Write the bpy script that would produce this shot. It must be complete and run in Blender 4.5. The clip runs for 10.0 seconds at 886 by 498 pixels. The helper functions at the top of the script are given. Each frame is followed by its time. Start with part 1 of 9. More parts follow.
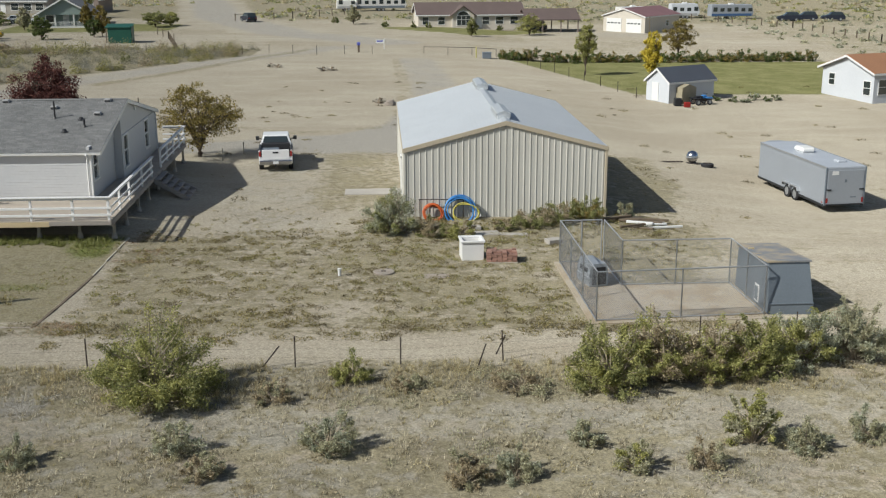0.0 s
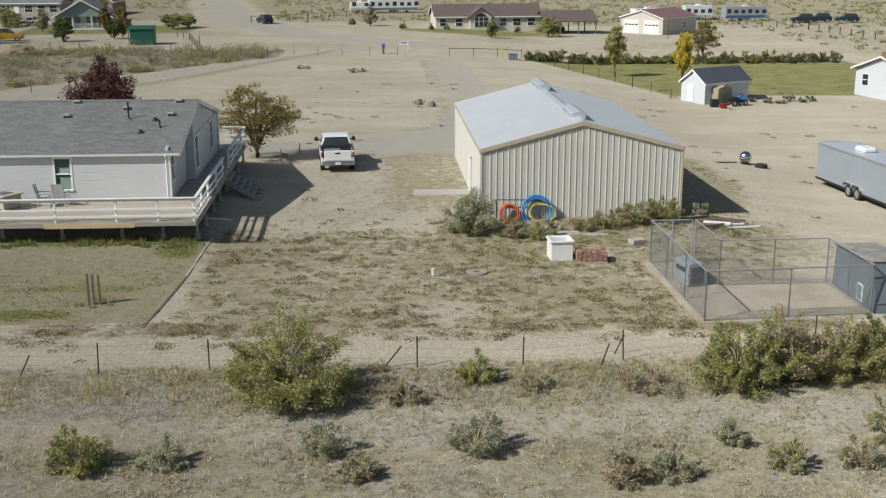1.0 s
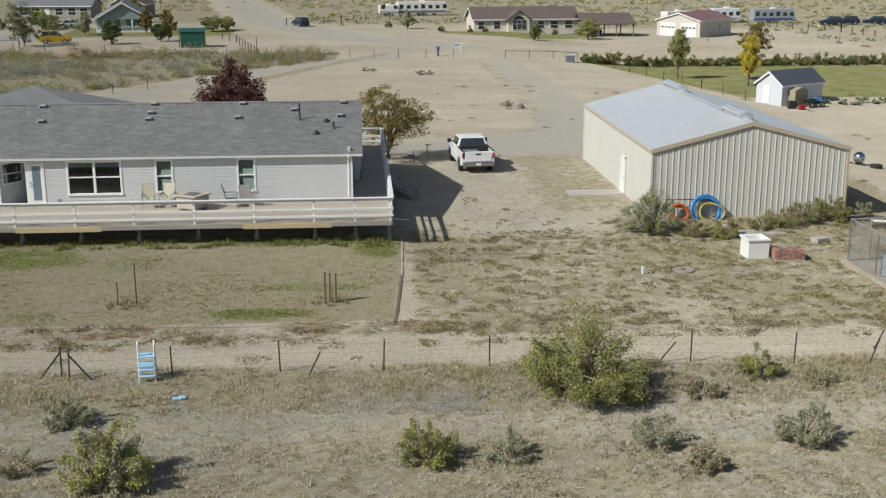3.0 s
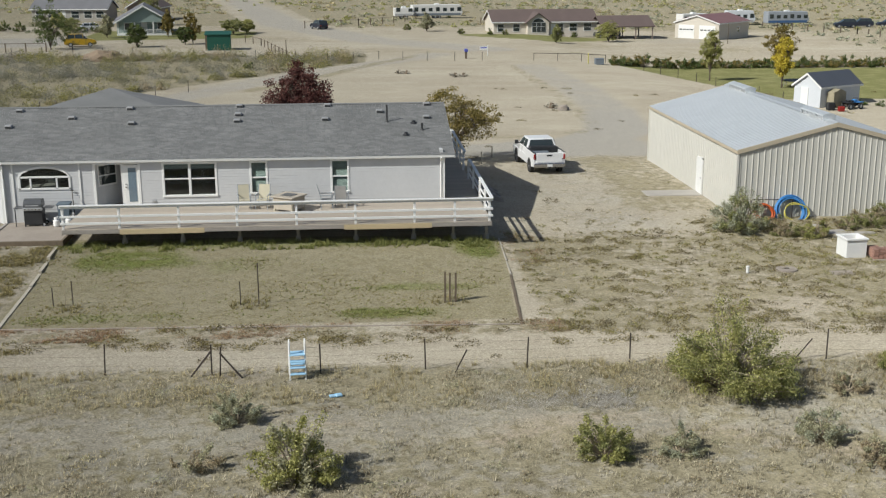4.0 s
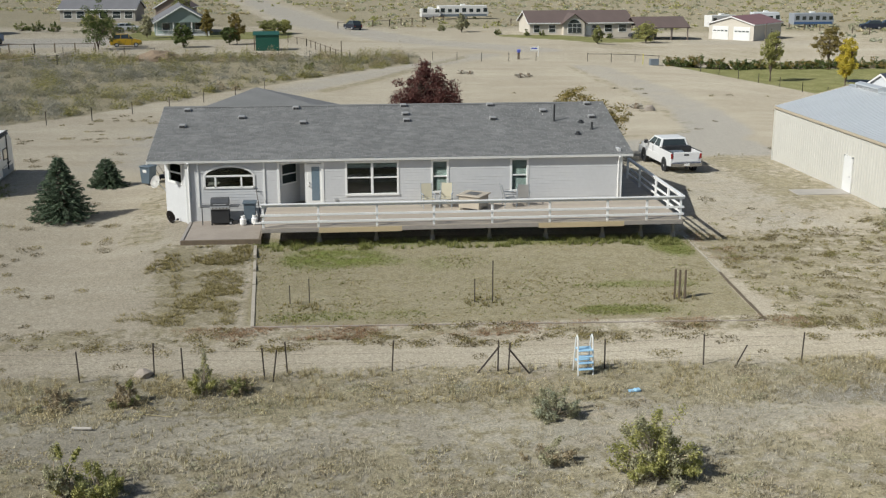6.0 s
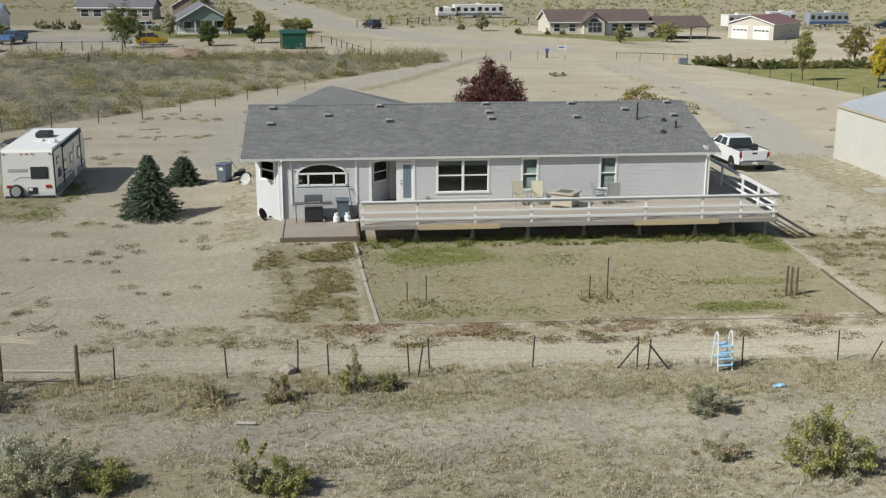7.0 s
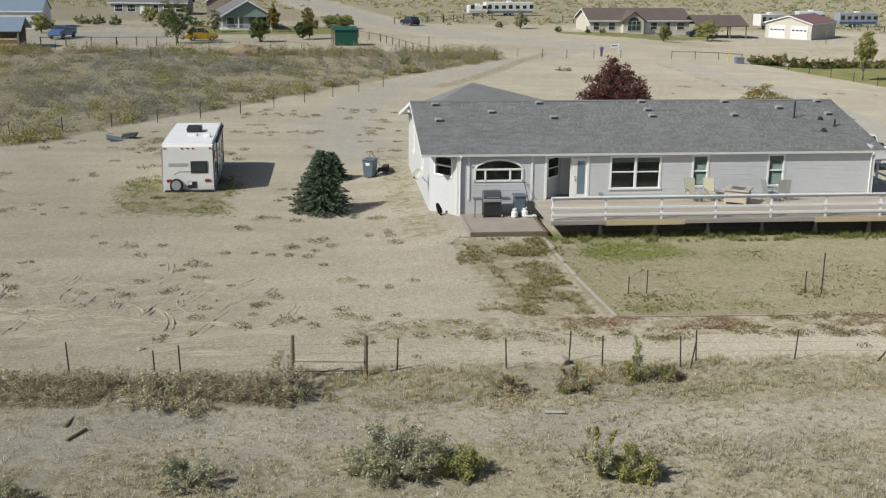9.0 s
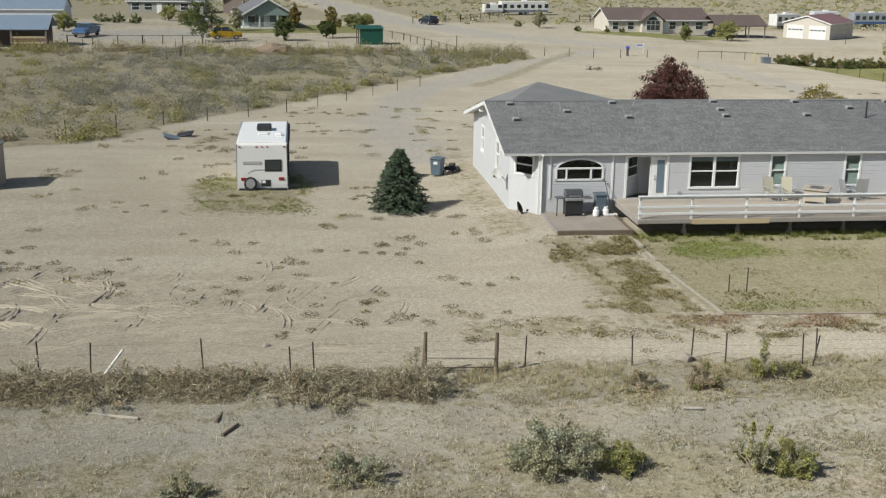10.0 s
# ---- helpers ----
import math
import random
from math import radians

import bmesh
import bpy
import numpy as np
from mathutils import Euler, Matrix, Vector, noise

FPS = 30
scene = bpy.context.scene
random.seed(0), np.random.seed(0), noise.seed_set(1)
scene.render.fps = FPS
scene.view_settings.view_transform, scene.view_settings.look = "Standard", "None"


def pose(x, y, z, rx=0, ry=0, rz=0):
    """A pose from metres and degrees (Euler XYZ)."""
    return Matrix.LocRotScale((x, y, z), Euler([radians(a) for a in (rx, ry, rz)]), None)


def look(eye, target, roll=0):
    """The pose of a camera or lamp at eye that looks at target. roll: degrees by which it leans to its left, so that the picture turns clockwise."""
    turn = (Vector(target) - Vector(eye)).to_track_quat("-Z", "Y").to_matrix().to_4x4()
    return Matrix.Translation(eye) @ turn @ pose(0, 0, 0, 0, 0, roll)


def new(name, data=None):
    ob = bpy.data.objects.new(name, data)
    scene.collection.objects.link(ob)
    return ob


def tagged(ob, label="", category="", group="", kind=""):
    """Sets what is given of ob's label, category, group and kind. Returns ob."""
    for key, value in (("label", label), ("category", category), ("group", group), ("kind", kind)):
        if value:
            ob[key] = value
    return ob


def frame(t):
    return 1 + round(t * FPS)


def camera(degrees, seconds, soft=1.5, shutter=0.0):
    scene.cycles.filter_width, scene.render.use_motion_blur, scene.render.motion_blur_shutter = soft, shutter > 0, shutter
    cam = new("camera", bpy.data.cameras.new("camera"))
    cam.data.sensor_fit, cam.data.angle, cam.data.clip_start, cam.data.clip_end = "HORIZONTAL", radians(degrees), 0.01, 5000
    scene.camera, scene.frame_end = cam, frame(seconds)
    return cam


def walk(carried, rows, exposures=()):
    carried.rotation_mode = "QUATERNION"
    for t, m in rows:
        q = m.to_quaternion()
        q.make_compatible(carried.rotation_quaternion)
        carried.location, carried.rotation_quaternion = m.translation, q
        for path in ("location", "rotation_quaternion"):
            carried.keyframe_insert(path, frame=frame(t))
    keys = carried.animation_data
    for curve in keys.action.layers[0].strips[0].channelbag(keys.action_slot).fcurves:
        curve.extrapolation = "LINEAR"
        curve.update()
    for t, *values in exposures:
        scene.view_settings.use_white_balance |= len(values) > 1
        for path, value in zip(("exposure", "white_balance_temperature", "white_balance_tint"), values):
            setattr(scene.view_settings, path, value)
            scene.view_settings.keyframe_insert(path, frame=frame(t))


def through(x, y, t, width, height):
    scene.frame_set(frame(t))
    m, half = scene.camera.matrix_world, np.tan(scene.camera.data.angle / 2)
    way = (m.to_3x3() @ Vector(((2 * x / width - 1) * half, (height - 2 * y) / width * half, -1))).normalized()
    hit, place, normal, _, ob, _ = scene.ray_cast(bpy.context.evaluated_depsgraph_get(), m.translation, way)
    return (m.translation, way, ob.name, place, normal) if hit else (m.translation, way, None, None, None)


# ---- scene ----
cam = camera(42.57, 10.0, 1.25)
METRES, EYE, TILT, LEAN, TURN = 44.8, 13.1, 1.8, 0.0, -3.6
ROWS = [
    (0.0, 0.0049788, -0.0048149, 0.0024134, 0.330, -16.819, 0.151),
    (0.5, -0.036718, -0.003292, 0.00098568, 0.196, -16.759, 0.166),
    (1.0, -0.084714, -0.0033282, 8.5006e-05, 0.055, -16.707, 0.146),
    (1.5, -0.13509, -0.0052357, 1.3941e-05, -0.107, -16.678, 0.127),
    (2.0, -0.18668, -0.0086922, 0.00054895, -0.271, -16.646, 0.098),
    (2.5, -0.23809, -0.012675, 0.00087295, -0.477, -16.627, 0.084),
    (4.0, -0.39584, -0.025738, 0.0013715, -1.044, -16.428, 0.108),
    (4.5, -0.44912, -0.027743, 0.0018904, -1.276, -16.408, 0.108),
    (5.0, -0.50171, -0.02835, 0.0017347, -1.528, -16.380, 0.059),
    (5.5, -0.5543, -0.0292, 0.0012456, -1.733, -16.364, -0.017),
    (7.0, -0.70898, -0.032713, 0.0012131, -2.176, -16.432, -0.197),
    (7.5, -0.76081, -0.03524, 0.0010084, -2.293, -16.438, -0.330),
    (8.0, -0.81205, -0.037178, 0.0012218, -2.407, -16.461, -0.460),
    (8.5, -0.86111, -0.039141, 0.0018017, -2.533, -16.508, -0.555),
    (9.0, -0.90829, -0.041175, 0.0020093, -2.655, -16.560, -0.642),
    (9.5, -0.95457, -0.043237, 0.0023689, -2.751, -16.586, -0.721),
    (10.0, -1.0003, -0.044821, 0.0025109, -2.829, -16.614, -0.795),
]
walk(cam, [(t, pose(0, 0, EYE, TILT, LEAN, TURN) @ pose(METRES * x, METRES * y, METRES * z, 90 + pitch, roll, yaw)) for t, x, y, z, yaw, pitch, roll in ROWS])

# ---- world and sun ----
SUN_AZ, SUN_EL = 26.5, 39.5      # the way the light travels in the plan, and its height
world = bpy.data.worlds.new("sky")
scene.world = world
world.use_nodes = True
wn = world.node_tree
sky = wn.nodes.new("ShaderNodeTexSky")
sky.sky_type, sky.sun_disc = "NISHITA", False
sky.sun_elevation, sky.sun_rotation = radians(SUN_EL), radians(270 - SUN_AZ)
sky.air_density, sky.dust_density = 1.0, 1.5
wn.links.new(sky.outputs[0], wn.nodes["Background"].inputs[0])
wn.nodes["Background"].inputs[1].default_value = 0.07
sun = new("sun", bpy.data.lights.new("sun", "SUN"))
sun.data.energy, sun.data.angle, sun.data.color = 4.2, radians(0.53), (0.985, 0.985, 0.925)
_d = Vector((math.cos(radians(SUN_AZ)) * math.cos(radians(SUN_EL)), math.sin(radians(SUN_AZ)) * math.cos(radians(SUN_EL)), -math.sin(radians(SUN_EL))))
sun.matrix_world = look((-40, 0, 60), Vector((-40, 0, 60)) + _d)
scene.view_settings.exposure = 0.0


# ---- materials ----
def material(name, base, rough=0.7, metal=0.0, vary=0.12, size=1.0, bump=0.0, bump_size=0.0, per_piece=0.0, island=0.0, second=None, spec=0.5, stretch=(1, 1, 1), alpha=None):
    """A surface with stains at one size and grain at another; second: a colour mixed in as blotches."""
    m = bpy.data.materials.new(name)
    m.use_nodes = True
    nt = m.node_tree
    N, L = nt.nodes, nt.links
    b = N["Principled BSDF"]
    b.inputs["Roughness"].default_value, b.inputs["Metallic"].default_value = rough, metal
    b.inputs["Specular IOR Level"].default_value = spec
    co = N.new("ShaderNodeTexCoord")
    mp = N.new("ShaderNodeMapping")
    mp.inputs["Scale"].default_value = stretch
    L.new(co.outputs["Object"], mp.inputs[0])
    big, fine = N.new("ShaderNodeTexNoise"), N.new("ShaderNodeTexNoise")
    big.inputs["Scale"].default_value, big.inputs["Detail"].default_value = 1.0 / size, 5
    fine.inputs["Scale"].default_value, fine.inputs["Detail"].default_value = 14.0 / size, 4
    for n in (big, fine):
        L.new(mp.outputs[0], n.inputs["Vector"])
    add = N.new("ShaderNodeMath")
    add.operation = "ADD"
    L.new(big.outputs[0], add.inputs[0]), L.new(fine.outputs[0], add.inputs[1])
    ramp = N.new("ShaderNodeMapRange")
    ramp.inputs[1].default_value, ramp.inputs[2].default_value = 0.6, 1.4
    ramp.inputs[3].default_value, ramp.inputs[4].default_value = 1 - vary, 1 + vary
    L.new(add.outputs[0], ramp.inputs[0])
    value = ramp.outputs[0]
    for amount, node, socket in ((per_piece, "ShaderNodeObjectInfo", "Random"), (island, "ShaderNodeNewGeometry", "Random Per Island")):
        if amount:
            r, mr, mu = N.new(node), N.new("ShaderNodeMapRange"), N.new("ShaderNodeMath")
            mr.inputs[3].default_value, mr.inputs[4].default_value = 1 - amount, 1 + amount
            mu.operation = "MULTIPLY"
            L.new(r.outputs[socket], mr.inputs[0]), L.new(mr.outputs[0], mu.inputs[0]), L.new(value, mu.inputs[1])
            value = mu.outputs[0]
    hsv = N.new("ShaderNodeHueSaturation")
    L.new(value, hsv.inputs["Value"])
    hsv.inputs["Color"].default_value = (*base, 1)
    if second:
        mix, sr = N.new("ShaderNodeMix"), N.new("ShaderNodeMapRange")
        mix.data_type = "RGBA"
        mix.inputs[6].default_value, mix.inputs[7].default_value = (*base, 1), (*second, 1)
        if island:
            g2 = N.new("ShaderNodeNewGeometry")
            L.new(g2.outputs["Random Per Island"], sr.inputs[0])
            sr.inputs[1].default_value, sr.inputs[2].default_value = 0.3, 1.0
        else:
            L.new(big.outputs[0], sr.inputs[0])
            sr.inputs[1].default_value, sr.inputs[2].default_value = 0.42, 0.62
        L.new(sr.outputs[0], mix.inputs[0]), L.new(mix.outputs[2], hsv.inputs["Color"])
    L.new(hsv.outputs[0], b.inputs["Base Color"])
    if bump:
        bn, bt = N.new("ShaderNodeBump"), N.new("ShaderNodeTexNoise")
        bt.inputs["Scale"].default_value, bt.inputs["Detail"].default_value = 1.0 / (bump_size or size / 10), 4
        L.new(mp.outputs[0], bt.inputs["Vector"]), L.new(bt.outputs[0], bn.inputs["Height"])
        bn.inputs["Strength"].default_value, bn.inputs["Distance"].default_value = 1.0, bump
        L.new(bn.outputs[0], b.inputs["Normal"])
    if alpha is not None:
        b.inputs["Alpha"].default_value = alpha
    return m


def foliage(name, base, second, through=0.25):
    """Leaves: colour varies leaf by leaf, and some light passes through."""
    m = material(name, base, 0.6, vary=0.18, size=0.5, island=0.3, second=second, spec=0.25)
    nt = m.node_tree
    b, out = nt.nodes["Principled BSDF"], nt.nodes["Material Output"]
    tr, mx = nt.nodes.new("ShaderNodeBsdfTranslucent"), nt.nodes.new("ShaderNodeMixShader")
    nt.links.new(b.inputs["Base Color"].links[0].from_socket, tr.inputs[0])
    mx.inputs[0].default_value = through
    nt.links.new(b.outputs[0], mx.inputs[1]), nt.links.new(tr.outputs[0], mx.inputs[2]), nt.links.new(mx.outputs[0], out.inputs[0])
    return m


def glass_material(name, tint, rough=0.06):
    m = material(name, tint, rough, vary=0.15, size=0.8)
    m.node_tree.nodes["Principled BSDF"].inputs["Coat Weight"].default_value = 1.0
    m.node_tree.nodes["Principled BSDF"].inputs["Coat Roughness"].default_value = 0.03
    return m


M = dict(
    siding=material("vinyl_siding", (0.575, 0.58, 0.585), 0.55, vary=0.05, size=2.0),
    white=material("white_paint", (0.80, 0.80, 0.78), 0.5, vary=0.06, size=0.9),
    rail=material("rail_paint", (0.78, 0.78, 0.77), 0.55, vary=0.10, size=0.6),
    shingle=material("asphalt_shingle", (0.178, 0.181, 0.178), 0.92, vary=0.18, size=1.5, bump=0.006, bump_size=0.05, island=0.07, second=(0.215, 0.214, 0.211), spec=0.2),
    vent=material("vent_metal", (0.40, 0.40, 0.40), 0.5, 0.3, vary=0.1, size=0.3),
    black=material("black_plastic", (0.025, 0.026, 0.028), 0.5, vary=0.2, size=0.3),
    rubber=material("tyre_rubber", (0.03, 0.03, 0.032), 0.85, vary=0.2, size=0.2),
    glass=glass_material("window_glass", (0.035, 0.045, 0.045)),
    blind=glass_material("window_with_blind", (0.33, 0.40, 0.38), 0.15),
    deck=material("deck_boards", (0.42, 0.365, 0.30), 0.75, vary=0.12, size=0.8, per_piece=0.1, stretch=(0.25, 1, 1)),
    rim=material("weathered_timber", (0.33, 0.30, 0.27), 0.8, vary=0.25, size=0.7, stretch=(0.25, 1, 1)),
    newrim=material("new_timber", (0.52, 0.42, 0.26), 0.7, vary=0.12, size=0.7, stretch=(0.25, 1, 1)),
    concrete=material("concrete", (0.42, 0.39, 0.35), 0.85, vary=0.15, size=0.9, bump=0.004),
    pad=material("dusty_concrete", (0.37, 0.32, 0.27), 0.9, vary=0.2, size=0.8, second=(0.29, 0.25, 0.21), bump=0.004),
    barnwall=material("cream_steel", (0.60, 0.585, 0.53), 0.5, vary=0.05, size=1.5),
    barntrim=material("tan_steel_trim", (0.50, 0.43, 0.32), 0.5, vary=0.06, size=1.0),
    barnroof=material("galvanised_roof", (0.60, 0.63, 0.65), 0.38, 0.35, vary=0.06, size=2.0),
    steel=material("galvanised_steel", (0.50, 0.51, 0.52), 0.45, 0.6, vary=0.12, size=0.4),
    darksteel=material("rusty_steel", (0.075, 0.06, 0.05), 0.8, 0.2, vary=0.3, size=0.3),
    wood=material("old_wood", (0.15, 0.115, 0.08), 0.85, vary=0.3, size=0.4, bump=0.01, stretch=(1, 1, 0.2)),
    greywood=material("grey_wood", (0.42, 0.38, 0.31), 0.85, vary=0.2, size=0.4, stretch=(0.3, 1, 1)),
    bark=material("bark", (0.13, 0.10, 0.075), 0.9, vary=0.3, size=0.3, bump=0.02),
    chrome=material("chrome", (0.65, 0.65, 0.66), 0.18, 1.0, vary=0.05, size=0.3),
    carwhite=material("white_car_paint", (0.80, 0.80, 0.80), 0.25, vary=0.03, size=1.0),
    red=material("red_lens", (0.30, 0.025, 0.02), 0.3, vary=0.1, size=0.2),
)


# ---- mesh helpers ----
def mesh_ob(name, bm, mat, parent=None, label="", smooth=False):
    me = bpy.data.meshes.new(name)
    bm.normal_update()
    bm.to_mesh(me)
    bm.free()
    mats = mat if isinstance(mat, (list, tuple)) else [mat]
    for m in mats:
        me.materials.append(m)
    if smooth:
        for p in me.polygons:
            p.use_smooth = True
    ob = new(name, me)
    if parent:
        ob.parent = parent
    if label:
        ob["label"] = label
    return ob


def part(name, bm, mat, parent, label="", smooth=False):
    return mesh_ob(name, bm, mat, parent, label, smooth)


def thing(name, x, y, z, label, category, group="", turn=0.0, kind=""):
    """An Empty at the base of a thing, which carries its parts."""
    ob = new(name)
    ob.matrix_world = pose(x, y, z, 0, 0, turn)
    ob.empty_display_size = 0.2
    return tagged(ob, label, category, group, kind)


def box(bm, x0, y0, z0, x1, y1, z1, bevel=0.0, m=None):
    """A box between two corners, its edges eased by bevel."""
    r = bmesh.ops.create_cube(bm, size=1.0)
    vs = r["verts"]
    bmesh.ops.scale(bm, verts=vs, vec=(x1 - x0, y1 - y0, z1 - z0))
    bmesh.ops.translate(bm, verts=vs, vec=((x0 + x1) / 2, (y0 + y1) / 2, (z0 + z1) / 2))
    if m is not None:
        bmesh.ops.transform(bm, matrix=m, verts=vs)
    if bevel:
        es = list({e for v in vs for e in v.link_edges})
        bmesh.ops.bevel(bm, geom=es, offset=bevel, segments=1, affect="EDGES", profile=0.5)
    return bm


def boxed(*a, **k):
    return box(bmesh.new(), *a, **k)


def tube(bm, p, q, r0, r1=None, n=8, caps=True):
    """A round bar from p to q."""
    p, q = Vector(p), Vector(q)
    r1 = r0 if r1 is None else r1
    d = q - p
    if d.length < 1e-6:
        return bm
    m = Matrix.Translation((p + q) / 2) @ d.to_track_quat("Z", "Y").to_matrix().to_4x4()
    bmesh.ops.create_cone(bm, cap_ends=caps, segments=n, radius1=r0, radius2=max(r1, 1e-4), depth=d.length, matrix=m)
    return bm


def tubed(*a, **k):
    return tube(bmesh.new(), *a, **k)


def prism(profile, x0, x1, axis="x"):
    """A closed outline of (u, v) swept from x0 to x1: along x the outline is (y, z), along y it is (x, z), along z it is (x, y)."""
    bm = bmesh.new()
    put = {"x": lambda s, u, v: (s, u, v), "y": lambda s, u, v: (u, s, v), "z": lambda s, u, v: (u, v, s)}[axis]
    a = [bm.verts.new(put(x0, u, v)) for u, v in profile]
    b = [bm.verts.new(put(x1, u, v)) for u, v in profile]
    bm.faces.new(a), bm.faces.new(b)
    n = len(a)
    for i in range(n):
        bm.faces.new((a[i], a[(i + 1) % n], b[(i + 1) % n], b[i]))
    bmesh.ops.recalc_face_normals(bm, faces=bm.faces)
    return bm


def soft(bm, w, seg=2):
    bmesh.ops.bevel(bm, geom=list(bm.edges), offset=w, segments=seg, affect="EDGES", profile=0.6)
    return bm


def slab(bm, pts, thick):
    """A sheet through pts, given thickness downwards."""
    top = [bm.verts.new(p) for p in pts]
    low = [bm.verts.new((p[0], p[1], p[2] - thick)) for p in pts]
    bm.faces.new(top), bm.faces.new(low[::-1])
    n = len(pts)
    for i in range(n):
        bm.faces.new((top[i], low[i], low[(i + 1) % n], top[(i + 1) % n]))
    return bm


# ---- the lie of the land ----
def step(v, a, b):
    t = min(1.0, max(0.0, (v - a) / (b - a)))
    return t * t * (3 - 2 * t)


def ground_z(x, y):
    z = 0.12 - 0.007 * max(-60.0, min(60.0, x)) - 0.75 * step(y, 60, 105) - 1.5 * step(x, 10, 26) * step(y, 44, 62) * (1 - 0.5 * step(y, 80, 130)) + 0.15 * (1 - step(y, 36, 50))
    z += 0.12 * step(x, -37.5, -34.5) * (1 - step(x, -30.9, -29.9)) * step(y, 45.5, 49.3) * (1 - step(y, 54, 57))
    return z + 0.28 * step(y, 42, 50) * (1 - step(y, 66, 76)) * step(x, -39, -35) * (1 - step(x, -12.5, -9))


# ---- ground ----
def segment_distance(x, y, pts):
    best = 1e9
    for (x0, y0), (x1, y1) in zip(pts, pts[1:]):
        dx, dy = x1 - x0, y1 - y0
        t = max(0.0, min(1.0, ((x - x0) * dx + (y - y0) * dy) / (dx * dx + dy * dy)))
        best = min(best, math.hypot(x - x0 - t * dx, y - y0 - t * dy))
    return best


def rect(x, y, x0, x1, y0, y1, s=0.6):
    return step(x, x0 - s, x0 + s) * (1 - step(x, x1 - s, x1 + s)) * step(y, y0 - s, y0 + s) * (1 - step(y, y1 - s, y1 + s))


DRIVE = [(-20, 76), (-11, 76.2), (-5, 78.6), (-0.5, 80.5), (3.0, 87), (5.3, 100), (5.9, 117), (4.9, 142)]
ISLAND_RIM = [(-13, 88.5), (-6, 83.3), (-0.6, 85.9), (2.0, 92), (2.9, 111), (2.6, 129), (2.2, 143)]
WEST_ROAD = [(-37.5, 72), (-39.4, 88), (-36.5, 106), (-30, 121), (-21, 136), (-5.5, 160)]
ROAD_VERGE = [(-28, 117), (-22.5, 127), (-17, 140), (-9.4, 156)]
NORTH_ROAD = [(2, 168), (-14, 185), (-30, 225), (-48, 330), (-75, 520)]
SAGE_EDGE = [(-75, 72), (-61.5, 77.5), (-58.4, 81), (-56, 87), (-53.4, 93), (-48.4, 98.8), (-43.9, 107.4), (-37.3, 117), (-27.9, 130.8), (-23.4, 138), (-16, 147)]


def west_of_sage_edge(x, y):
    """How far a point lies inside the sagebrush field, in metres."""
    for (x0, y0), (x1, y1) in zip(SAGE_EDGE, SAGE_EDGE[1:]):
        if x0 <= x <= x1:
            return min(y - (y0 + (y1 - y0) * (x - x0) / (x1 - x0)), 157 - y)
    return min(y - 72, 157 - y) if x < -75 else -5.0


def wobble(x, y, s, k=0.0):
    return noise.noise((x / s + k, y / s - k, 3.1 + k))


def lawn_zone(x, y):
    """Green or browning turf: the yard before the deck and the three lawns across the road."""
    w = wobble(x, y, 3.0)
    yard = rect(x, y, -30.3 - 0.06 * (y - 38.6), -11.9 + 0.06 * (y - 38), 38.6, 50.5, 0.25)
    blob = lambda cx, cy, rx, ry: 1 - step(math.hypot((x - cx) / rx, (y - cy) / ry) + 0.5 * w, 0.35, 1.15)
    lush = max(blob(-26.8, 47.2, 2.9, 1.9), 0.85 * blob(-12.3, 48.2, 1.4, 2.6), 0.55 * blob(-16.2, 43.0, 3.0, 0.75), 0.95 * blob(-16.6, 39.7, 2.2, 0.9), 0.4 * blob(-27.0, 39.6, 4.0, 0.9), 0.55 * step(y, 48.3, 49.4), 0.35 * blob(-22.5, 46.5, 2.0, 1.5))
    yard *= 0.46 + 0.5 * lush - 0.08 * blob(-19.3, 47.8, 1.6, 1.1)
    left = 16.2 + (145.8 - y) * 0.33
    east = step(x, left - 0.6, left + 0.6) * step(y, 113.6, 115.2) * (1 - step(y, 146, 147.5)) * (1 - step(x, 58, 60))
    north = rect(x, y, 1, 30, 183, 200, 1.5) * (1 - step(abs(x - 15) / 13 + (196 - y) / 12, 0.95, 1.1))
    green = rect(x, y, -61, -34, 184, 206, 1.2) * step(y - 184 - (x + 61) * 0.25, -2, 2)
    return yard, max(0.72 * east, 0.9 * north, 1.0 * green)


